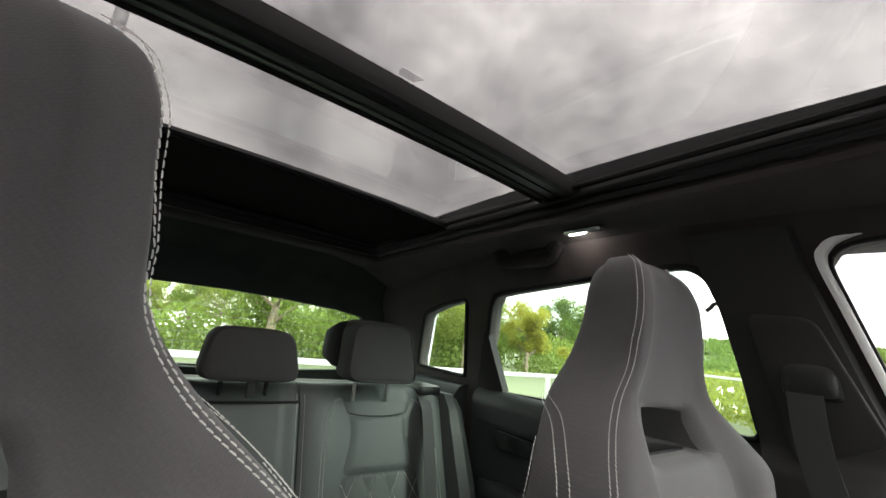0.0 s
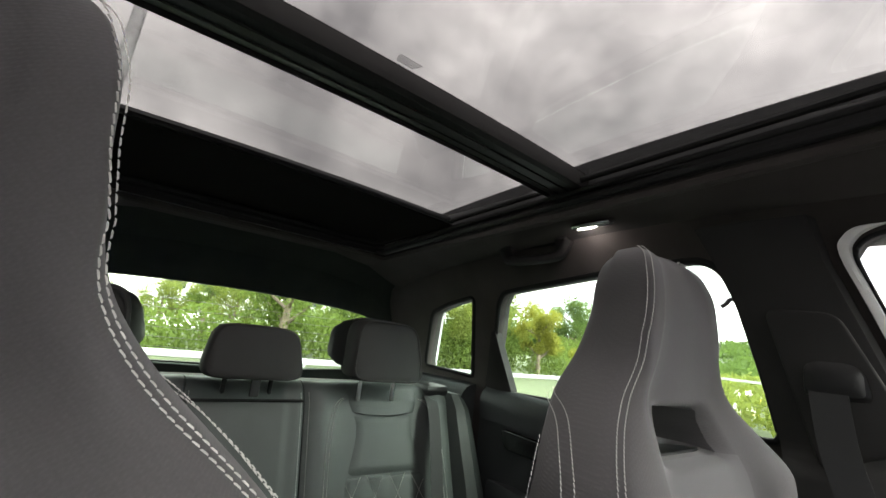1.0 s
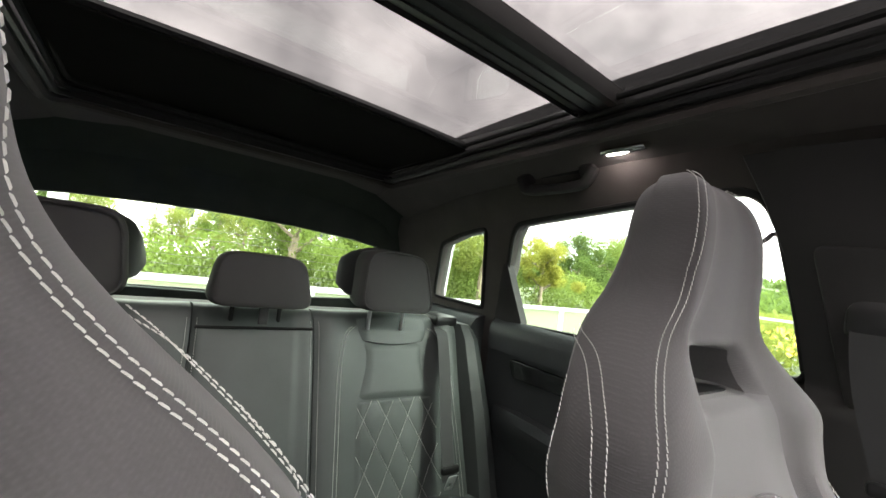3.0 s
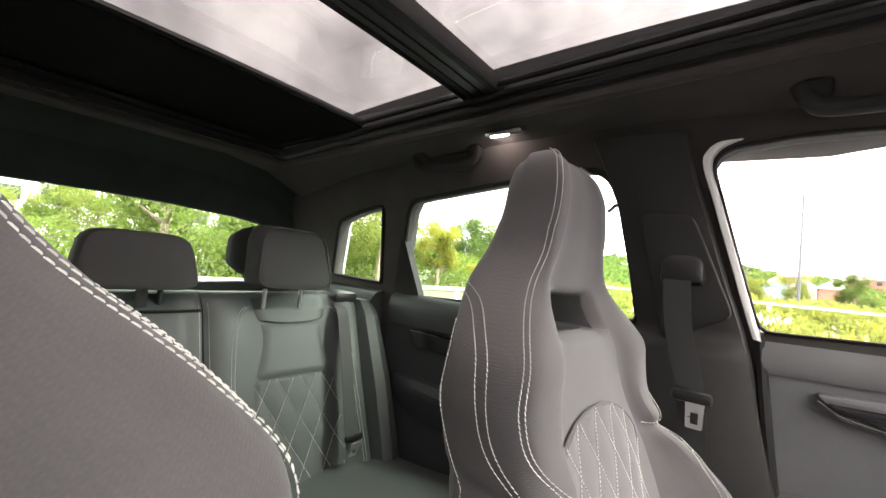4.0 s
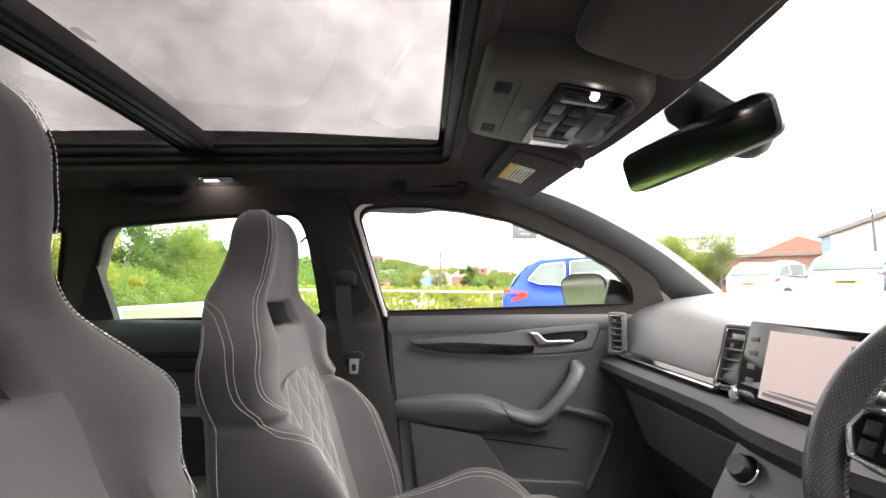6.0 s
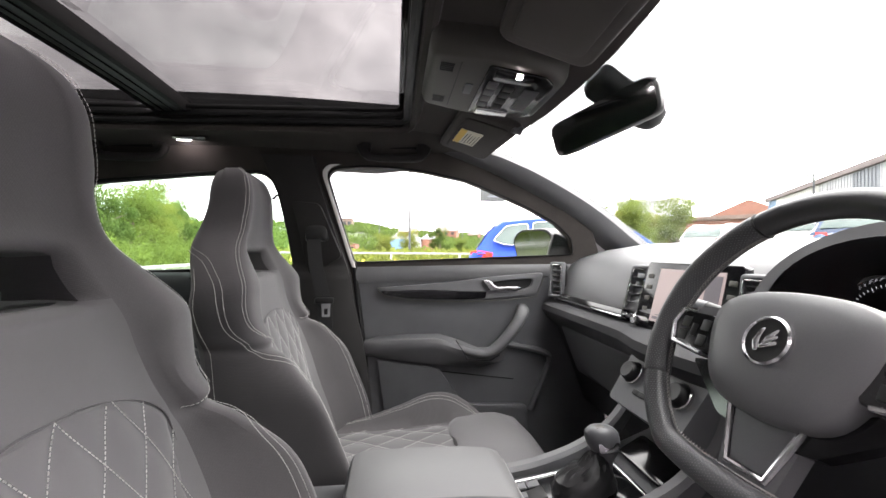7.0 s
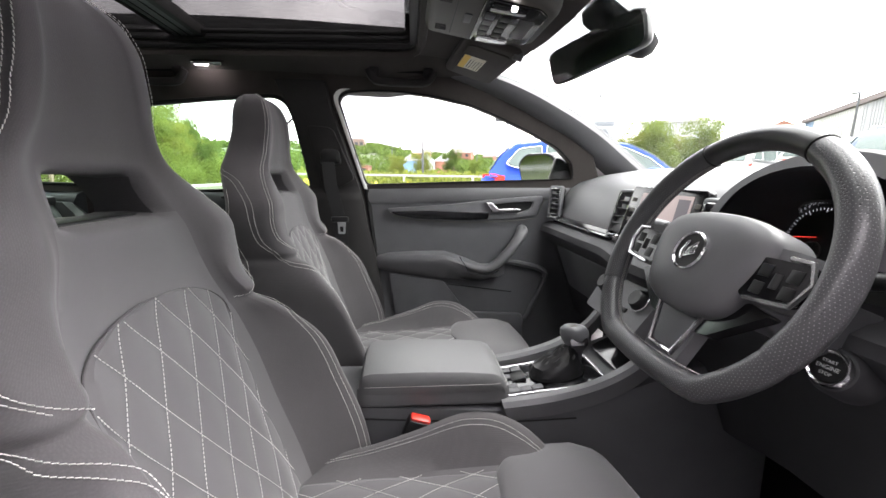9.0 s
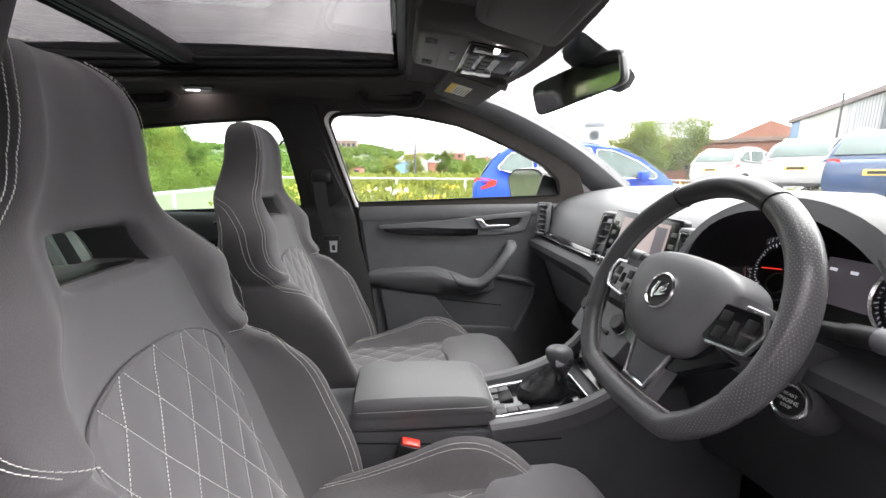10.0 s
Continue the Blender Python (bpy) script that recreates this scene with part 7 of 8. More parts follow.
part("kerb", bm, mat("kerb_concrete", (0.35, 0.34, 0.32), 0.9, vary=0.15, scale=4), kind="structure", label="pale concrete kerb round the car park")

RAIL = mat("galvanised_rail", (0.30, 0.30, 0.29), 0.5, metal=0.3, vary=0.12, scale=6)


def build_rail(x0, y0, x1, y1, z, label_text):
    root = thing("guard_rail", (x0, y0, 0), label_text, "guard rail", "guard rails")
    L = math.hypot(x1 - x0, y1 - y0)
    root.rotation_euler = Euler((0, 0, math.atan2(y1 - y0, x1 - x0)))
    bm = bmesh.new()
    prof = [(0, 0.08), (0.025, 0.09), (0.03, 0.11), (0.0, 0.13), (0.0, 0.16), (0.03, 0.18), (0.025, 0.21), (0.0, 0.22), (-0.012, 0.21), (-0.012, 0.09)]
    loft(bm, [[(x, y, z - 0.12 + h * 0.55) for y, h in prof] for x in np.linspace(0, L, 12)])
    part("beam", bm, RAIL, root)
    n = int(L / 2.4)
    post = None
    for k in range(n + 1):
        if post is None:
            bm = bmesh.new()
            box(bm, (0.09, 0.06, z), T(0, -0.06, z / 2), 0.008)
            post = smooth_mesh(bm, "post")
            post.materials.append(RAIL)
        ob = new("post", post)
        ob.parent = root
        ob.location = (k * L / n, 0, 0)
    return root


build_rail(14, -5.2, -14.5, -5.2, 0.78, "pale galvanised guard rail behind the car park")
build_rail(-14.5, -5.1, -14.5, 26, 1.10, "pale galvanised guard rail along the flower bed")

# ---- foliage ----
def leaf_mat(name, color):
    m = mat(name, color, 0.75, vary=0.45, scale=1.2, grain_scale=14, spec=0.08)
    n, l = m.node_tree.nodes, m.node_tree.links
    through_leaf, mix = n.new("ShaderNodeBsdfTranslucent"), n.new("ShaderNodeMixShader")
    through_leaf.inputs["Color"].default_value = (color[0] * 1.9, color[1] * 1.9, color[2] * 1.3, 1)
    mix.inputs[0].default_value = 0.45
    l.new(n["Principled BSDF"].outputs[0], mix.inputs[1])
    l.new(through_leaf.outputs[0], mix.inputs[2])
    l.new(mix.outputs[0], n["Material Output"].inputs[0])
    return m


LEAF = {}
for nm, c in (("leaf_green", (0.088, 0.118, 0.032)), ("leaf_dark", (0.062, 0.092, 0.028)), ("leaf_light", (0.112, 0.130, 0.034)), ("leaf_yellow", (0.145, 0.145, 0.03))):
    LEAF[nm] = leaf_mat(nm, c)
BARK = mat("bark", (0.13, 0.10, 0.07), 0.9, vary=0.35, scale=12, grain=0.01, grain_scale=60)


def leaf_cloud(bm, centre, radius, count, size, rng):
    for _ in range(count):
        d = Vector((rng.gauss(0, 1), rng.gauss(0, 1), rng.gauss(0, 1))).normalized() * (rng.random() ** 0.45)
        p = Vector(centre) + Vector((d.x * radius[0], d.y * radius[1], d.z * radius[2]))
        q = Euler((rng.uniform(0, 6.3), rng.uniform(0, 6.3), rng.uniform(0, 6.3))).to_matrix()
        s = size * rng.uniform(0.6, 1.4)
        v = [bm.verts.new(p + q @ Vector(o)) for o in ((-0.5 * s, 0, 0), (0, -0.32 * s, 0.05 * s), (0.6 * s, 0, 0), (0, 0.32 * s, 0.05 * s))]
        bm.faces.new(v)


def build_tree(h, seed, leaf, label_text, leaves=9000, spread=0.32):
    rng = random.Random(seed)
    root = thing("tree", (0, 0, 0), label_text, "tree", "trees round the car park")
    bm = bmesh.new()
    top = Vector((rng.uniform(-0.2, 0.2), rng.uniform(-0.2, 0.2), h * 0.8))
    tube(bm, spline([(0, 0, -0.3), (0.05, 0.03, h * 0.25), top * 0.6, top], 4), [0.035 * h * (1 - 0.85 * i / 12) for i in range(13)], 8)
    tips = []
    for k in range(9):
        a, z = rng.uniform(0, 6.28), h * rng.uniform(0.22, 0.66)
        r = h * spread * rng.uniform(0.5, 0.95)
        tip = Vector((r * math.cos(a), r * math.sin(a), z + h * rng.uniform(0.08, 0.2)))
        tube(bm, [(0, 0, z), tip * 0.5 + Vector((0, 0, z * 0.5)), tip], [0.014 * h, 0.009 * h, 0.003 * h], 6)
        tips.append(tip)
    part("trunk", bm, BARK, root)
    bm = bmesh.new()
    clumps = tips + [top, top * 0.8] + [Vector((rng.gauss(0, spread * 0.45) * h, rng.gauss(0, spread * 0.45) * h, h * rng.uniform(0.25, 0.95))) for _ in range(14)]
    for c in clumps:
        r = h * rng.uniform(0.09, 0.17)
        leaf_cloud(bm, c, (r, r, r * 0.85), leaves // len(clumps), 0.05 * h ** 0.5 * 0.95, rng)
    part("crown", bm, LEAF[leaf], root, smooth=False)
    return root


kinds = [build_tree(5.0, 1, "leaf_green", "leafy green young tree behind the guard rail"), build_tree(4.2, 2, "leaf_dark", "dark green bushy tree behind the guard rail"),
         build_tree(4.6, 3, "leaf_light", "light green leafy tree behind the guard rail"), build_tree(3.4, 4, "leaf_yellow", "yellowing leafy bush behind the guard rail")]
for k, ob in enumerate(kinds):
    ob.matrix_basis = T(-3.5 - 4 * k, -13, 0)
rng = random.Random(11)
spots = []
for k in range(34):
    x = 6 - 1.5 * k + rng.uniform(-0.6, 0.6)
    y = -15.0 - rng.uniform(0, 4.5) + (0.16 * (x + 18) if x < -18 else 0)
    spots.append((x, y, rng.uniform(0.46, 0.62) if x > -2.6 else rng.uniform(0.60, 0.86) if x > -20 else rng.uniform(0.8, 1.15)))
for k in range(12):
    spots.append((-46 + rng.uniform(-4, 4), -8 + 3.2 * k + rng.uniform(-1, 1), rng.uniform(0.6, 0.9)))
for x, y, s in spots:
    kk = kinds[rng.choices((0, 1, 2, 3), (5, 4, 4, 1.2 if x > -4 else 0.15))[0]]
    ob = copy_thing(kk, T(x, y, 0, 0, 0, rng.uniform(0, 360)))
    ob.scale = (s, s, s * rng.uniform(0.85, 1.15))

# Under the trees and along the rail: undergrowth, and a bed of flowers.
bm = bmesh.new()
rng = random.Random(5)
for k in range(260):
    x = rng.uniform(-46, 8)
    y = -13.0 - rng.uniform(0, 3.0) + (0.16 * (x + 18) if x < -18 else 0)
    top = 0.8 if x > -2.6 else 1.7
    leaf_cloud(bm, (x, y, rng.uniform(0.1, top)), (1.0, 0.7, 0.8), 230, 0.13, rng)
part("undergrowth", bm, LEAF["leaf_green"], kind="stuff", label="dense green undergrowth below the trees", category="shrubs", smooth=False)
bm = bmesh.new()
for k in range(420):
    x, y = rng.uniform(-13.5, -10.0), rng.uniform(-4.5, 22)
    leaf_cloud(bm, (x, y, rng.uniform(0.12, 0.70)), (0.4, 0.45, 0.30), 44, 0.12, rng)
part("flower_bed_leaves", bm, LEAF["leaf_light"], kind="stuff", label="light green foliage of the flower bed", category="shrubs", smooth=False)
for nm, c, n in (("yellow_flowers", (0.5, 0.38, 0.04), 420), ("white_flowers", (0.6, 0.58, 0.5), 200), ("red_flowers", (0.55, 0.05, 0.03), 60), ("orange_flowers", (0.6, 0.2, 0.04), 110)):
    bm = bmesh.new()
    for k in range(n // 10):
        leaf_cloud(bm, (rng.uniform(-13, -9.6), rng.uniform(-4.5, 20), rng.uniform(0.35, 0.95)), (0.25, 0.35, 0.12), 12, 0.13, rng)
    part(nm, bm, mat(nm, c, 0.6, vary=0.25, scale=3), kind="stuff", label=nm.replace("_", " ") + " in the bed beside the car park", category="flowers", smooth=False)

bm = bmesh.new()
for k in range(420):
    x = -24 - 80 * rng.random() ** 1.4
    leaf_cloud(bm, (x, rng.uniform(-0.35, 0.42) * -x, rng.uniform(0.0, 0.8)), (1.6, 1.6, 0.7), 60, 0.4, rng)
part("scrub", bm, LEAF["leaf_light"], kind="stuff", label="yellow-green scrub beyond the guard rail", category="shrubs", smooth=False)
# Far hill with woods and houses.
HILL = mat("hill_grass", (0.042, 0.058, 0.02), 0.95, vary=0.5, scale=0.03, grain_scale=0.6)


def hill_z(r, deg):
    """The height of the hillside at a distance and a bearing."""
    up = 0.55 + 0.75 * math.exp(-(((deg - 192) / 18) ** 2)) + 0.05 * math.sin(deg * 0.31) + 0.03 * math.sin(deg * 0.9)
    h = float(np.interp(r, (120, 180, 260, 340, 430, 700), (-1, 2.5, 11, 18, 14, -5)))
    return h * (up if h > 0 else 1)


bm = bmesh.new()
loops = []
for k in range(91):
    deg = 60 + 2 * k
    loops.append([(r * math.cos(radians(deg)), r * math.sin(radians(deg)), hill_z(r, deg)) for r in (120, 180, 220, 260, 300, 340, 430, 700)])
loft(bm, loops, closed=False)
part("backdrop_hill", bm, HILL, kind="structure", label="far green hillside on the horizon")
bm = bmesh.new()
rng = random.Random(21)
for k in range(1300):
    deg = rng.uniform(80, 235)
    a, r = radians(deg), rng.uniform(140, 350)
    z = hill_z(r, deg) - 1.0
    leaf_cloud(bm, (r * math.cos(a), r * math.sin(a), z + 2), (6, 6, 2.6), 110, 1.7, rng)
part("far_woods", bm, LEAF["leaf_dark"], kind="stuff", label="far dark green woods on the hillside", category="woods", smooth=False)


# ---- buildings ----
BRICK = mat("red_brick", (0.22, 0.10, 0.07), 0.9, vary=0.25, scale=1.5)
SLATE = mat("roof_slate", (0.16, 0.13, 0.13), 0.8, vary=0.25, scale=1.5)
CREAM = mat("cream_render", (0.62, 0.60, 0.54), 0.8, vary=0.08, scale=0.8)
TAN = mat("tan_band", (0.55, 0.36, 0.16), 0.8, vary=0.1, scale=0.8)
CLAD_GREY = mat("grey_cladding", (0.36, 0.37, 0.39), 0.5, vary=0.06, scale=0.4)
CLAD_PALE = mat("pale_cladding", (0.50, 0.50, 0.49), 0.5, vary=0.05, scale=0.4)
CLAD_DARK = mat("dark_cladding", (0.16, 0.175, 0.20), 0.5, vary=0.06, scale=0.4)
CLAD_WHITE = mat("white_cladding", (0.70, 0.71, 0.72), 0.5, vary=0.05, scale=0.4)
CLAD_BLUE = mat("blue_cladding", (0.12, 0.22, 0.36), 0.5, vary=0.06, scale=0.4)
CARGLASS = mat("car_window", (0.085, 0.115, 0.108), 0.06, vary=0.3, scale=1, spec=0.35)
DARKGLASS = mat("dark_window", (0.03, 0.035, 0.04), 0.10, vary=0.1, scale=1, spec=0.2)


def build_house():
    root = thing("house", (0, 0, 0), "far red-brick house with grey slate roof", "house", "houses on the hillside")
    bm = bmesh.new()
    box(bm, (10, 7, 5), T(0, 0, 2.5))
    part("wall", bm, BRICK, root, smooth=False)
    bm = bmesh.new()
    loft(bm, [[(x, -3.8, 5), (x, 0, 7.6), (x, 3.8, 5)] for x in (-5.3, 5.3)])
    part("roof", bm, SLATE, root, smooth=False)
    for x in (-3, 0, 3):
        for z in (1.6, 3.8):
            for y in (-3.53, 3.53):
                bm = bmesh.new()
                box(bm, (1.3, 0.1, 1.2), T(x, y, z))
                part("window", bm, DARKGLASS, root, smooth=False)
    return root


house = build_house()
house.matrix_basis = T(-232, 8, hill_z(232, 178) - 0.3, 0, 0, 80)
rng = random.Random(8)
for k in range(26):
    deg = 92 + 85 * rng.random()
    a, r = radians(deg), rng.uniform(200, 310)
    ob = copy_thing(house, T(r * math.cos(a), r * math.sin(a), hill_z(r, deg) - 0.3, 0, 0, rng.uniform(0, 360)))
    ob.scale = (rng.uniform(0.7, 1.3),) * 3


def build_shed():
    root = thing("shed_building", (-35.4, 37.5, 0), "large grey and white clad shed with blue corner", "building")
    root.rotation_euler = Euler((0, 0, radians(-31)))
    bm = bmesh.new()
    box(bm, (40, 18, 6.4), T(20, 9, 3.2))
    part("wall", bm, CLAD_GREY, root, smooth=False)
    bm = bmesh.new()
    box(bm, (2.2, 0.1, 6.4), T(1.2, -0.05, 3.2))
    part("blue_panel", bm, CLAD_BLUE, root, smooth=False)
    x = 2.3
    for k, (w, tone) in enumerate(((1.6, 0), (3.4, 1), (4.2, 1), (1.2, 2), (3.6, 2), (3.0, 3), (4.0, 2), (4.0, 1), (4.0, 2), (4.0, 3))):
        bm = bmesh.new()
        box(bm, (w - 0.03, 0.08, 6.4), T(x + w / 2, -0.04, 3.2))
        for r in range(int(w / 0.4)):
            box(bm, (0.07, 0.05, 6.4), T(x + 0.2 + 0.4 * r, -0.09, 3.2))
        part("wall_panel", bm, (CLAD_WHITE, CLAD_PALE, CLAD_GREY, CLAD_DARK)[tone], root, smooth=False)
        x += w
    bm = bmesh.new()
    box(bm, (40.6, 18.6, 0.4), T(20, 9, 6.5), 0.05)
    part("roof", bm, SLATE, root, smooth=False)
    return root


build_shed()


def build_cream_block():
    root = thing("cream_building", (3, -42, 0), "cream rendered stepped building with tan window bands", "building")
    for k, (x, w, h) in enumerate(((8, 22, 8.0), (-11, 16.2, 7.0))):
        bm = bmesh.new()
        box(bm, (w, 10, h), T(x, 0, h / 2))
        part("wall", bm, CREAM, root, smooth=False)
        bm = bmesh.new()
        box(bm, (w + 0.5, 10.5, 0.35), T(x, 0, h + 0.15), 0.03)
        part("roof", bm, CLAD_WHITE, root, smooth=False)
        for row in range(2):
            n = int(w / 2.2)
            for j in range(n):
                bm = bmesh.new()
                box(bm, (1.3, 0.12, 0.9), T(x - w / 2 + 1.2 + 2.2 * j, 5.05, h - 1.3 - 2.4 * row))
                part("window", bm, TAN if row == 0 else DARKGLASS, root, smooth=False)
    return root


build_cream_block()


def build_block(name, label_text, w, d, h, wall, roof, gable=0.0, windows=0):
    root = thing(name, (0, 0, 0), label_text, "building")
    bm = bmesh.new()
    box(bm, (w, d, h), T(0, 0, h / 2))
    part("wall", bm, wall, root, smooth=False)
    bm = bmesh.new()
    if gable:
        loft(bm, [[(-w / 2 - 0.4, y, h), (0, y, h + gable), (w / 2 + 0.4, y, h)] for y in (-d / 2 - 0.3, d / 2 + 0.3)])
    else:
        box(bm, (w + 0.6, d + 0.6, 0.5), T(0, 0, h + 0.2), 0.05)
    part("roof", bm, roof, root, smooth=False)
    for k in range(windows):
        bm = bmesh.new()
        box(bm, (w / windows * 0.6, 0.1, h * 0.35), T(-w / 2 + w / windows * (k + 0.5), -d / 2 - 0.03, h * 0.55), 0.01)
        part("window", bm, DARKGLASS, root, smooth=False)
    return root


ROOFBROWN = mat("brown_roof", (0.16, 0.11, 0.09), 0.8, vary=0.2, scale=0.8)
build_block("canopy_building", "low brown-roofed building beyond the parked cars", 24, 8, 5.2, BRICK, ROOFBROWN, windows=9).matrix_basis = T(-47, 41, 0, 0, 0, 38)
build_block("brick_building", "red-brick gabled building beside the grey shed", 8, 9, 5.4, BRICK, BRICK, gable=2.0).matrix_basis = T(-44.2, 44.4, 0, 0, 0, 40)
build_block("grey_block", "plain grey flat-roofed block behind the trees", 9, 8, 9.4, CLAD_GREY, CLAD_GREY, windows=3).matrix_basis = T(-62.5, 44, 0, 0, 0, 38)
# Gabled units and a brick hall below the hillside.
for k in range(3):
    u = build_block("gabled_unit", ("blue-grey" if k < 2 else "red-brick") + " gabled industrial unit below the hillside", 4.4, 9, 4.0, (CLAD_BLUE, CLAD_GREY, BRICK)[k], CLAD_GREY, gable=1.9)
    u.matrix_basis = T(-120, 1.0 + 4.6 * k, 0.6, 0, 0, 90)
build_block("brick_hall", "low red-brick hall with brown roof below the hillside", 10.5, 12, 2.9, BRICK, ROOFBROWN, gable=1.2, windows=4).matrix_basis = T(-120, -16, 0.2, 0, 0, 90)
build_block("hilltop_block", "brown block on top of the far hill", 19, 14, 6, ROOFBROWN, ROOFBROWN, windows=6).matrix_basis = T(-280, -38, hill_z(282.6, 187.7) - 0.5, 0, 0, 90)
for x, y, k, s in ((-49.5, 30, 0, 1.6), (-46.5, 31, 2, 1.3), (-43.2, 30, 2, 1.25), (-40.2, 31, 0, 1.4), (-28.6, 17.2, 2, 0.95), (-27.6, 18.2, 0, 1.0)):
    c = copy_thing(kinds[k], T(x, y, 0, 0, 0, x * 37))
    c.scale = (s, s, s)


# ---- signs and posts ----
POLEDARK = mat("dark_pole", (0.08, 0.085, 0.09), 0.5, metal=0.3, vary=0.1, scale=10)
POLE = mat("grey_pole", (0.42, 0.43, 0.43), 0.5, metal=0.4, vary=0.1, scale=10)


def build_lamp_post(h, label_text):
    root = thing("street_lamp", (0, 0, 0), label_text, "lamp post", "lamp posts")
    bm = bmesh.new()
    tube(bm, [(0, 0, 0), (0, 0, h * 0.5), (0, 0, h)], [0.09, 0.07, 0.05], 10)
    part("pole", bm, POLEDARK, root)
    bm = bmesh.new()
    box(bm, (0.25, 0.7, 0.12), T(0, 0.25, h), 0.04)
    part("lantern", bm, POLE, root)
    return root


lp = build_lamp_post(7.5, "tall grey lamp post at the car park edge")
lp.matrix_basis = T(-30, 1.33, 0)
lp2 = copy_thing(lp, T(-60, -2.1, 0))
lp3 = copy_thing(lp, T(-75, 13.0, 0))
lp4 = copy_thing(lp, T(-20.4, 25, -1.6, 0, 0, 90))
lp5 = copy_thing(lp, T(-35.3, 17.2, 0.7, 0, 0, 60))

cp = thing("camera_post", (1.13, -6.4, 0), "grey post with a cream camera housing and bracket", "camera post")
bm = bmesh.new()
tube(bm, [(0, 0, 0), (0, 0, 3.0), (0, 0, 7.0)], [0.10, 0.085, 0.07], 12)
part("pole", bm, POLE, cp)
CREAMBOX = mat("cream_box", (0.62, 0.55, 0.36), 0.5, vary=0.08, scale=8)
bm = bmesh.new()
box(bm, (0.42, 0.30, 0.26), T(0.22, 0.08, 3.62), 0.04)
part("camera_box", bm, CREAMBOX, cp, "cream camera housing")
bm = bmesh.new()
tube(bm, [(0.12, 0.1, 3.72), (0.2, 0.16, 3.85), (0.42, 0.2, 3.82)], 0.05, 8)
part("bracket", bm, CREAMBOX, cp)
bm = bmesh.new()
lathe(bm, [(0.02, 0), (0.12, 0.03), (0.02, 0.10)], T(-0.22, 0.0, 3.58), 14)
part("dish", bm, POLE, cp)

# Pale board coloured dark, for the shaded side that faces the car.
SIGNSHADED = mat("sign_shaded", (0.085, 0.088, 0.09), 0.5, vary=0.06, scale=3)
sg = thing("direction_sign", (-11.2, 3.14, 0.4), "small pale grey sign board on a grey post", "sign")
bm = bmesh.new()
tube(bm, [(0, 0, 0), (0, 0, 2.7)], 0.04, 8)
part("post", bm, POLE, sg)
bm = bmesh.new()
box(bm, (0.03, 0.75, 0.55), T(0.04, 0, 2.55), 0.005)
part("board", bm, SIGNSHADED, sg)
bm = bmesh.new()
for k in range(3):
    box(bm, (0.01, 0.5 - 0.1 * k, 0.05), T(0.06, 0, 2.7 - 0.14 * k))
part("text_line", bm, CLAD_DARK, sg, smooth=False)

SIGNPALE = mat("sign_pale", (0.30, 0.31, 0.315), 0.5, vary=0.05, scale=3)
ds = thing("dealer_sign", (-27.5, 14.0, 0), "white dealer sign board with grey lettering bars", "sign")
ds.rotation_euler = Euler((0, 0, radians(64)))
bm = bmesh.new()
box(bm, (1.9, 0.35, 5.4), T(0, 0, 2.7), 0.05)
part("board", bm, SIGNPALE, ds)
bm = bmesh.new()
box(bm, (1.3, 0.02, 0.28), T(0, -0.19, 4.75), 0.005)
part("name_bar", bm, CLAD_DARK, ds)
bm = bmesh.new()
lathe(bm, [(0.34, 0), (0.34, 0.03), (0.28, 0.03), (0.28, 0)], T(0, -0.18, 4.05, 90), 24)
part("round_mark", bm, CLAD_DARK, ds)
for y, n in ((6.2, 3), (8.6, 2)):
    for k in range(n):
        br = thing("barrier_block", (-12.6 - 0.5 * k, y - 3 + 1.3 * k, 0.0), "red plastic barrier block in the flower bed", "barrier", "red barriers")
        bm = bmesh.new()
        loft(bm, [[(x * f, yy * f, z) for x, yy in rounded([(-0.2, -0.5), (0.2, -0.5), (0.2, 0.5), (-0.2, 0.5)], 0.05)] for f, z in ((1.0, 0.0), (1.0, 0.2), (0.7, 0.6), (0.7, 0.9))])
        part("shell", bm, RED, br)


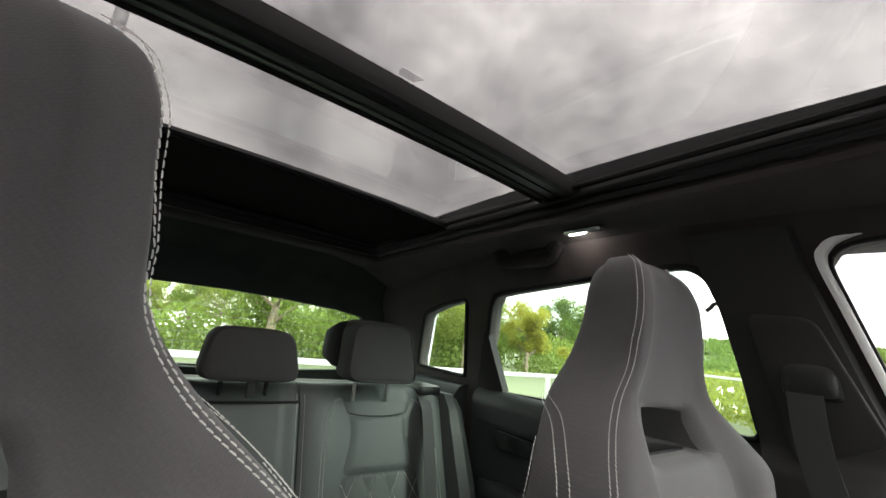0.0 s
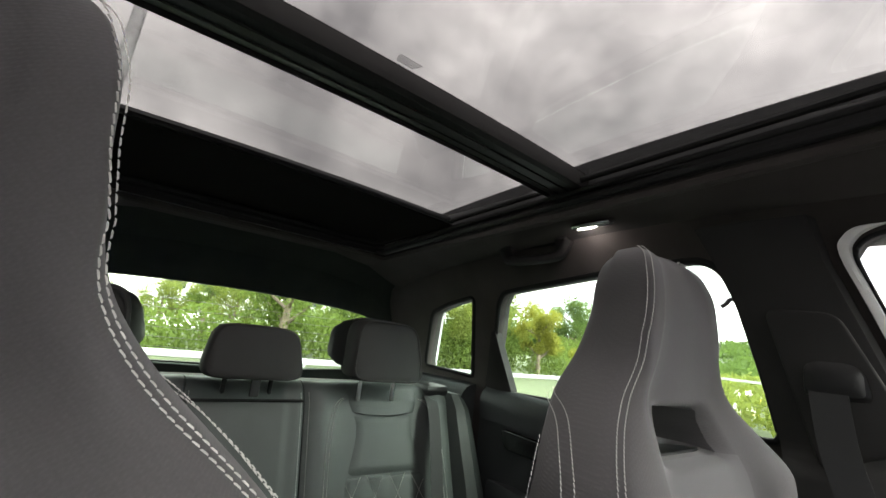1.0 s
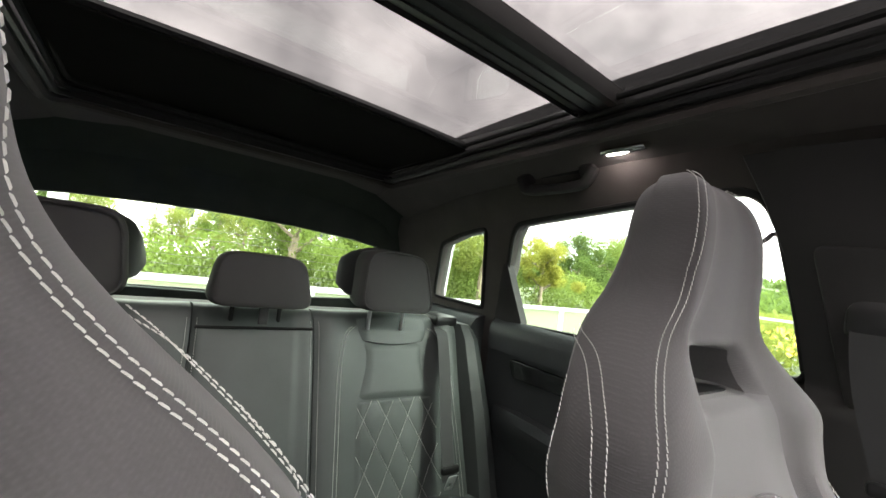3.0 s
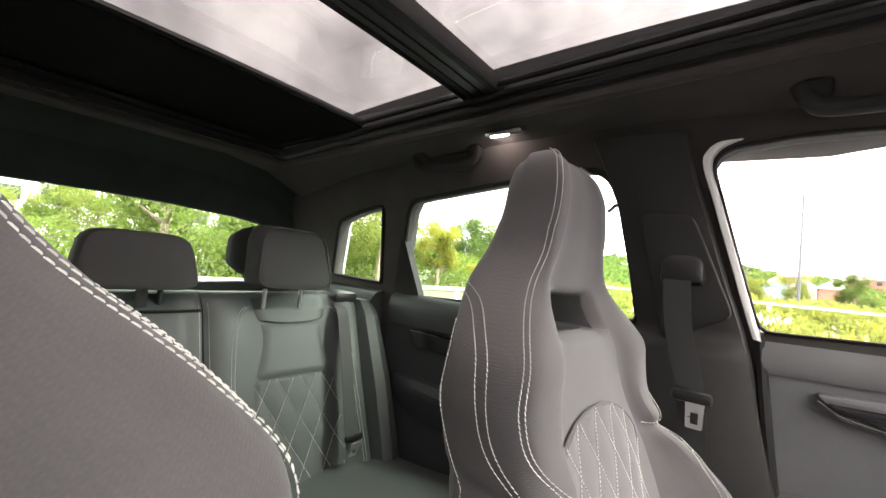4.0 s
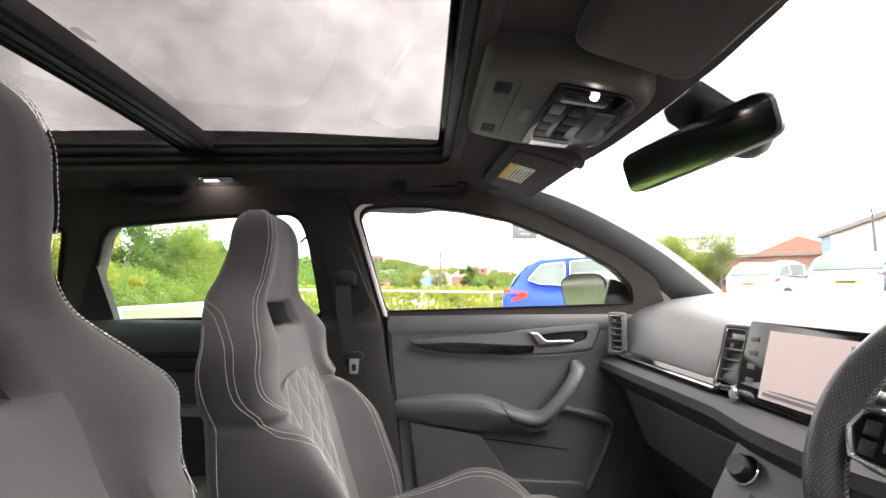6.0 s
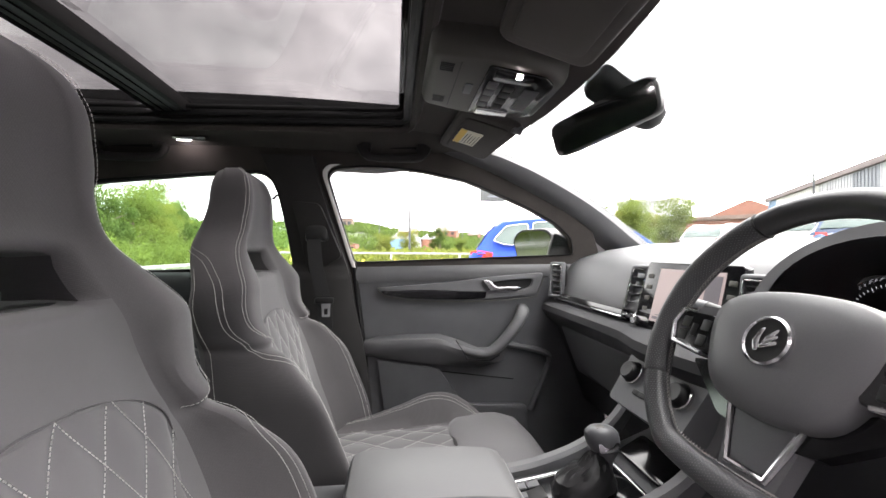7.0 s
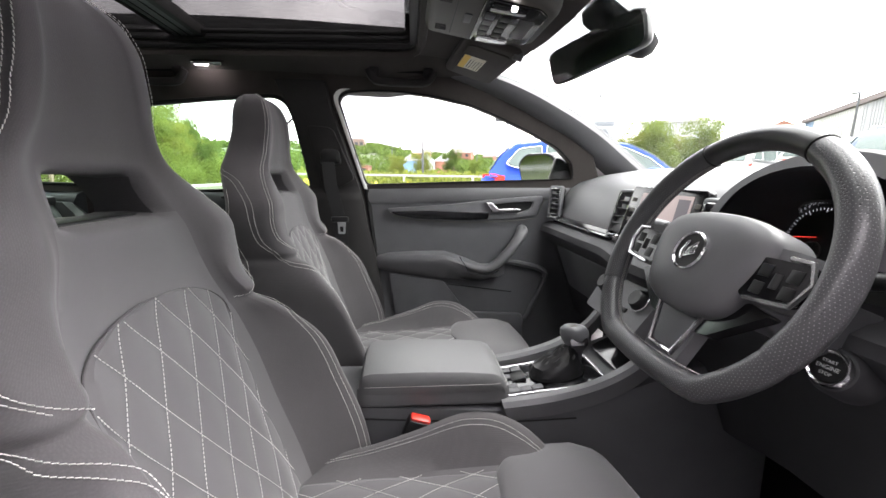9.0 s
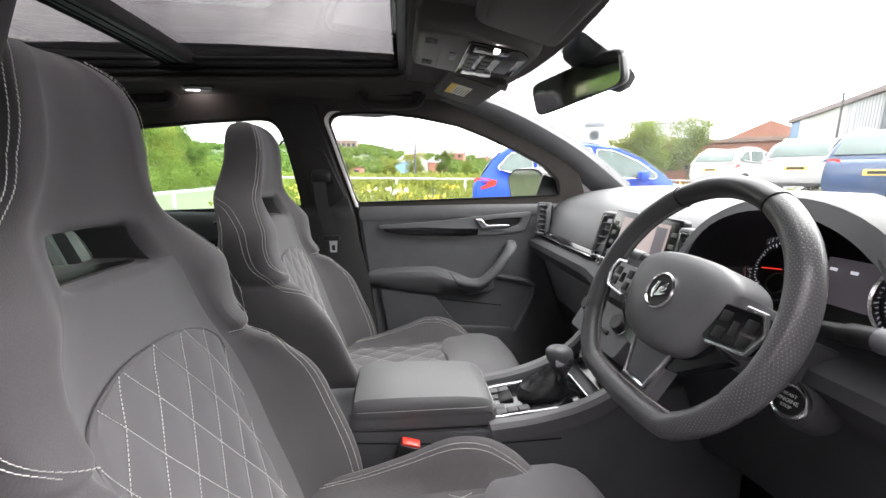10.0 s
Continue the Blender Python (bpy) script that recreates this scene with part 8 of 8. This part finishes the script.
# ---- parked cars ----
def build_car(name, paint, label_text):
    root = thing(name, (0, 0, 0), label_text, "car", "parked cars")
    W = 0.90
    # y: back to front; lower body, then the glasshouse.
    bm = bmesh.new()
    secs = [(-2.12, 0.50, 0.92, 0.74), (-2.05, 0.38, 1.00, 0.84), (-1.8, 0.30, 1.04, 0.885), (-1.2, 0.26, 1.03, 0.90), (0.0, 0.26, 1.00, 0.90), (0.9, 0.26, 0.98, 0.90), (1.3, 0.28, 0.95, 0.89), (1.75, 0.30, 0.88, 0.86), (2.10, 0.36, 0.76, 0.78), (2.20, 0.44, 0.66, 0.66)]
    loft(bm, [[(x * w, y, z) for x, z in ((-0.90, zb), (-1.0, zb + 0.14), (-1.0, zt - 0.22), (-0.985, zt - 0.08), (-0.93, zt - 0.01), (-0.6, zt + 0.02), (0.6, zt + 0.02), (0.93, zt - 0.01), (0.985, zt - 0.08), (1.0, zt - 0.22), (1.0, zb + 0.14), (0.90, zb))] for y, zb, zt, w in secs])
    part("body", bm, paint, root)
    bm = bmesh.new()
    secs = [(-1.98, 0.98, 1.06, 0.80), (-1.80, 0.98, 1.34, 0.76), (-1.55, 0.98, 1.545, 0.72), (-1.0, 0.98, 1.60, 0.71), (-0.2, 0.98, 1.62, 0.71), (0.25, 0.98, 1.565, 0.72), (0.65, 0.98, 1.38, 0.77), (1.12, 0.95, 1.03, 0.82)]
    loft(bm, [[(x * w, y, z) for x, z in ((-1.16, zb), (-1.14, zb + (zt - zb) * 0.10), (-1.02, zt - 0.05 * (zt - zb)), (-0.9, zt), (0, zt + 0.02), (0.9, zt), (1.02, zt - 0.05 * (zt - zb)), (1.14, zb + (zt - zb) * 0.10), (1.16, zb))] for y, zb, zt, w in secs])
    part("cabin", bm, paint, root)
    for s in (-1, 1):
        for loop in ([(-0.10, 1.06), (-0.10, 1.52), (0.18, 1.49), (0.55, 1.33), (0.85, 1.12), (0.85, 1.05)], [(-1.05, 1.11), (-1.05, 1.51), (-0.6, 1.54), (-0.18, 1.535), (-0.18, 1.10)], [(-1.72, 1.20), (-1.50, 1.45), (-1.13, 1.50), (-1.13, 1.12), (-1.55, 1.14)]):
            bm = bmesh.new()
            lean = Matrix(((0, 0, 1, 0), (1, 0, 0, 0), (0, 1, 0, 0), (0, 0, 0, 1)))
            plate(bm, rounded(loop, 0.05), (), 0.012, lean, 0.002)
            for v in bm.verts:
                v.co.x = s * (0.925 - 0.21 * (v.co.z - 1.05) + v.co.x)
            wdw = part("window", bm, CARGLASS, root)
            bm = bmesh.new()
            tube(bm, [(s * (0.935 - 0.21 * (z - 1.05)), y, z) for y, z in rounded(loop, 0.05)], 0.0075, 6, True)
            part("window_frame", bm, CHROME, wdw)
        bm = bmesh.new()
        tube(bm, spline([(s * 0.64, -1.5, 1.56), (s * 0.65, -1.3, 1.63), (s * 0.65, -0.4, 1.66), (s * 0.66, 0.0, 1.62)], 4), 0.018, 8)
        part("roof_rail", bm, STEEL, root)
        bm = bmesh.new()
        box(bm, (0.22, 0.14, 0.14), T(s * 1.0, 0.62, 1.10), 0.04)
        part("door_mirror", bm, paint, root)
        bm = bmesh.new()
        loft(bm, [[(s * x, y, z + dz) for x, y, z in ((0.60, -2.08, 0.88), (0.60, -2.10, 1.0), (0.87, -1.95, 1.02), (0.905, -1.72, 0.98), (0.90, -1.74, 0.93), (0.86, -1.97, 0.86))] for dz in (-0.02, 0.02)])
        part("tail_light", bm, RED, root, "red tail light")
        bm = bmesh.new()
        loft(bm, [[(s * x, y, z + dz) for x, y, z in ((0.50, 2.16, 0.70), (0.74, 2.08, 0.74), (0.86, 1.80, 0.82), (0.86, 1.86, 0.74), (0.70, 2.13, 0.66))] for dz in (-0.03, 0.03)])
        part("headlight", bm, CLAD_WHITE, root)
        for y in (-1.32, 1.32):
            bm = bmesh.new()
            lathe(bm, [(0.22, -0.11), (0.31, -0.11), (0.335, -0.08), (0.335, 0.08), (0.31, 0.11), (0.22, 0.11)], T(s * 0.82, y, 0.335, 0, 90, 0), 28)
            wl2 = part("wheel", bm, RUBBER, root, "black tyre")
            bm = bmesh.new()
            lathe(bm, [(0.22, 0.02), (0.22, 0.09), (0.19, 0.08), (0.06, 0.05), (0.05, 0.08), (0.0, 0.08)], T(s * 0.82, y, 0.335, 0, 90 * s, 0), 24)
            part("rim", bm, STEEL, wl2)
    bm = bmesh.new()
    loft(bm, [[(x * w, y, z) for x in np.linspace(-1, 1, 5)] + [(x * w, y - 0.012, z + 0.012) for x in np.linspace(1, -1, 5)] for y, z, w in ((-1.985, 1.10, 0.74), (-1.82, 1.33, 0.70), (-1.65, 1.48, 0.66))])
    part("rear_window", bm, CARGLASS, root)
    bm = bmesh.new()
    loft(bm, [[(x * w, y, z) for x in np.linspace(-1, 1, 5)] + [(x * w, y + 0.012, z + 0.02) for x in np.linspace(1, -1, 5)] for y, z, w in ((1.05, 1.08, 0.80), (0.66, 1.375, 0.74), (0.30, 1.545, 0.68))])
    part("windscreen", bm, CARGLASS, root)
    bm = bmesh.new()
    box(bm, (0.52, 0.02, 0.11), T(0, -2.12, 0.78), 0.004)
    part("number_plate", bm, YELLOW, root, "yellow number plate")
    bm = bmesh.new()
    box(bm, (0.40, 0.01, 0.06), T(0, -2.132, 0.78), 0.002)
    part("plate_bar", bm, PRINT, root)
    return root


BLUE = mat("blue_paint", (0.012, 0.055, 0.40), 0.5, vary=0.06, scale=2, spec=0.25)
blue = build_car("blue_car", BLUE, "bright blue estate SUV parked alongside with roof rails")
blue.matrix_basis = T(-6.39, 3.71, 0.13, 0, 0, -11)
# Silver-white paint set greyer, with the shade of the upright tail in it.
SILVER_SHADED = mat("silver_white_shaded", (0.46, 0.465, 0.47), 0.35, vary=0.05, scale=2, coat=0.5)
white = build_car("white_car", SILVER_SHADED, "silver-white SUV parked beyond the blue car")
white.matrix_basis = T(-10.25, 13.16, 0.70, 0, 0, 22)
copy_thing(white, T(-15.0, 14.5, 0.71, 0, 0, 20))
NAVY = mat("navy_paint", (0.02, 0.05, 0.12), 0.25, vary=0.06, scale=2, coat=0.6)
navy = build_car("navy_car", NAVY, "dark blue SUV parked in the row ahead")
navy.matrix_basis = T(-6.3, 10.6, 0.54, 0, 0, 24)
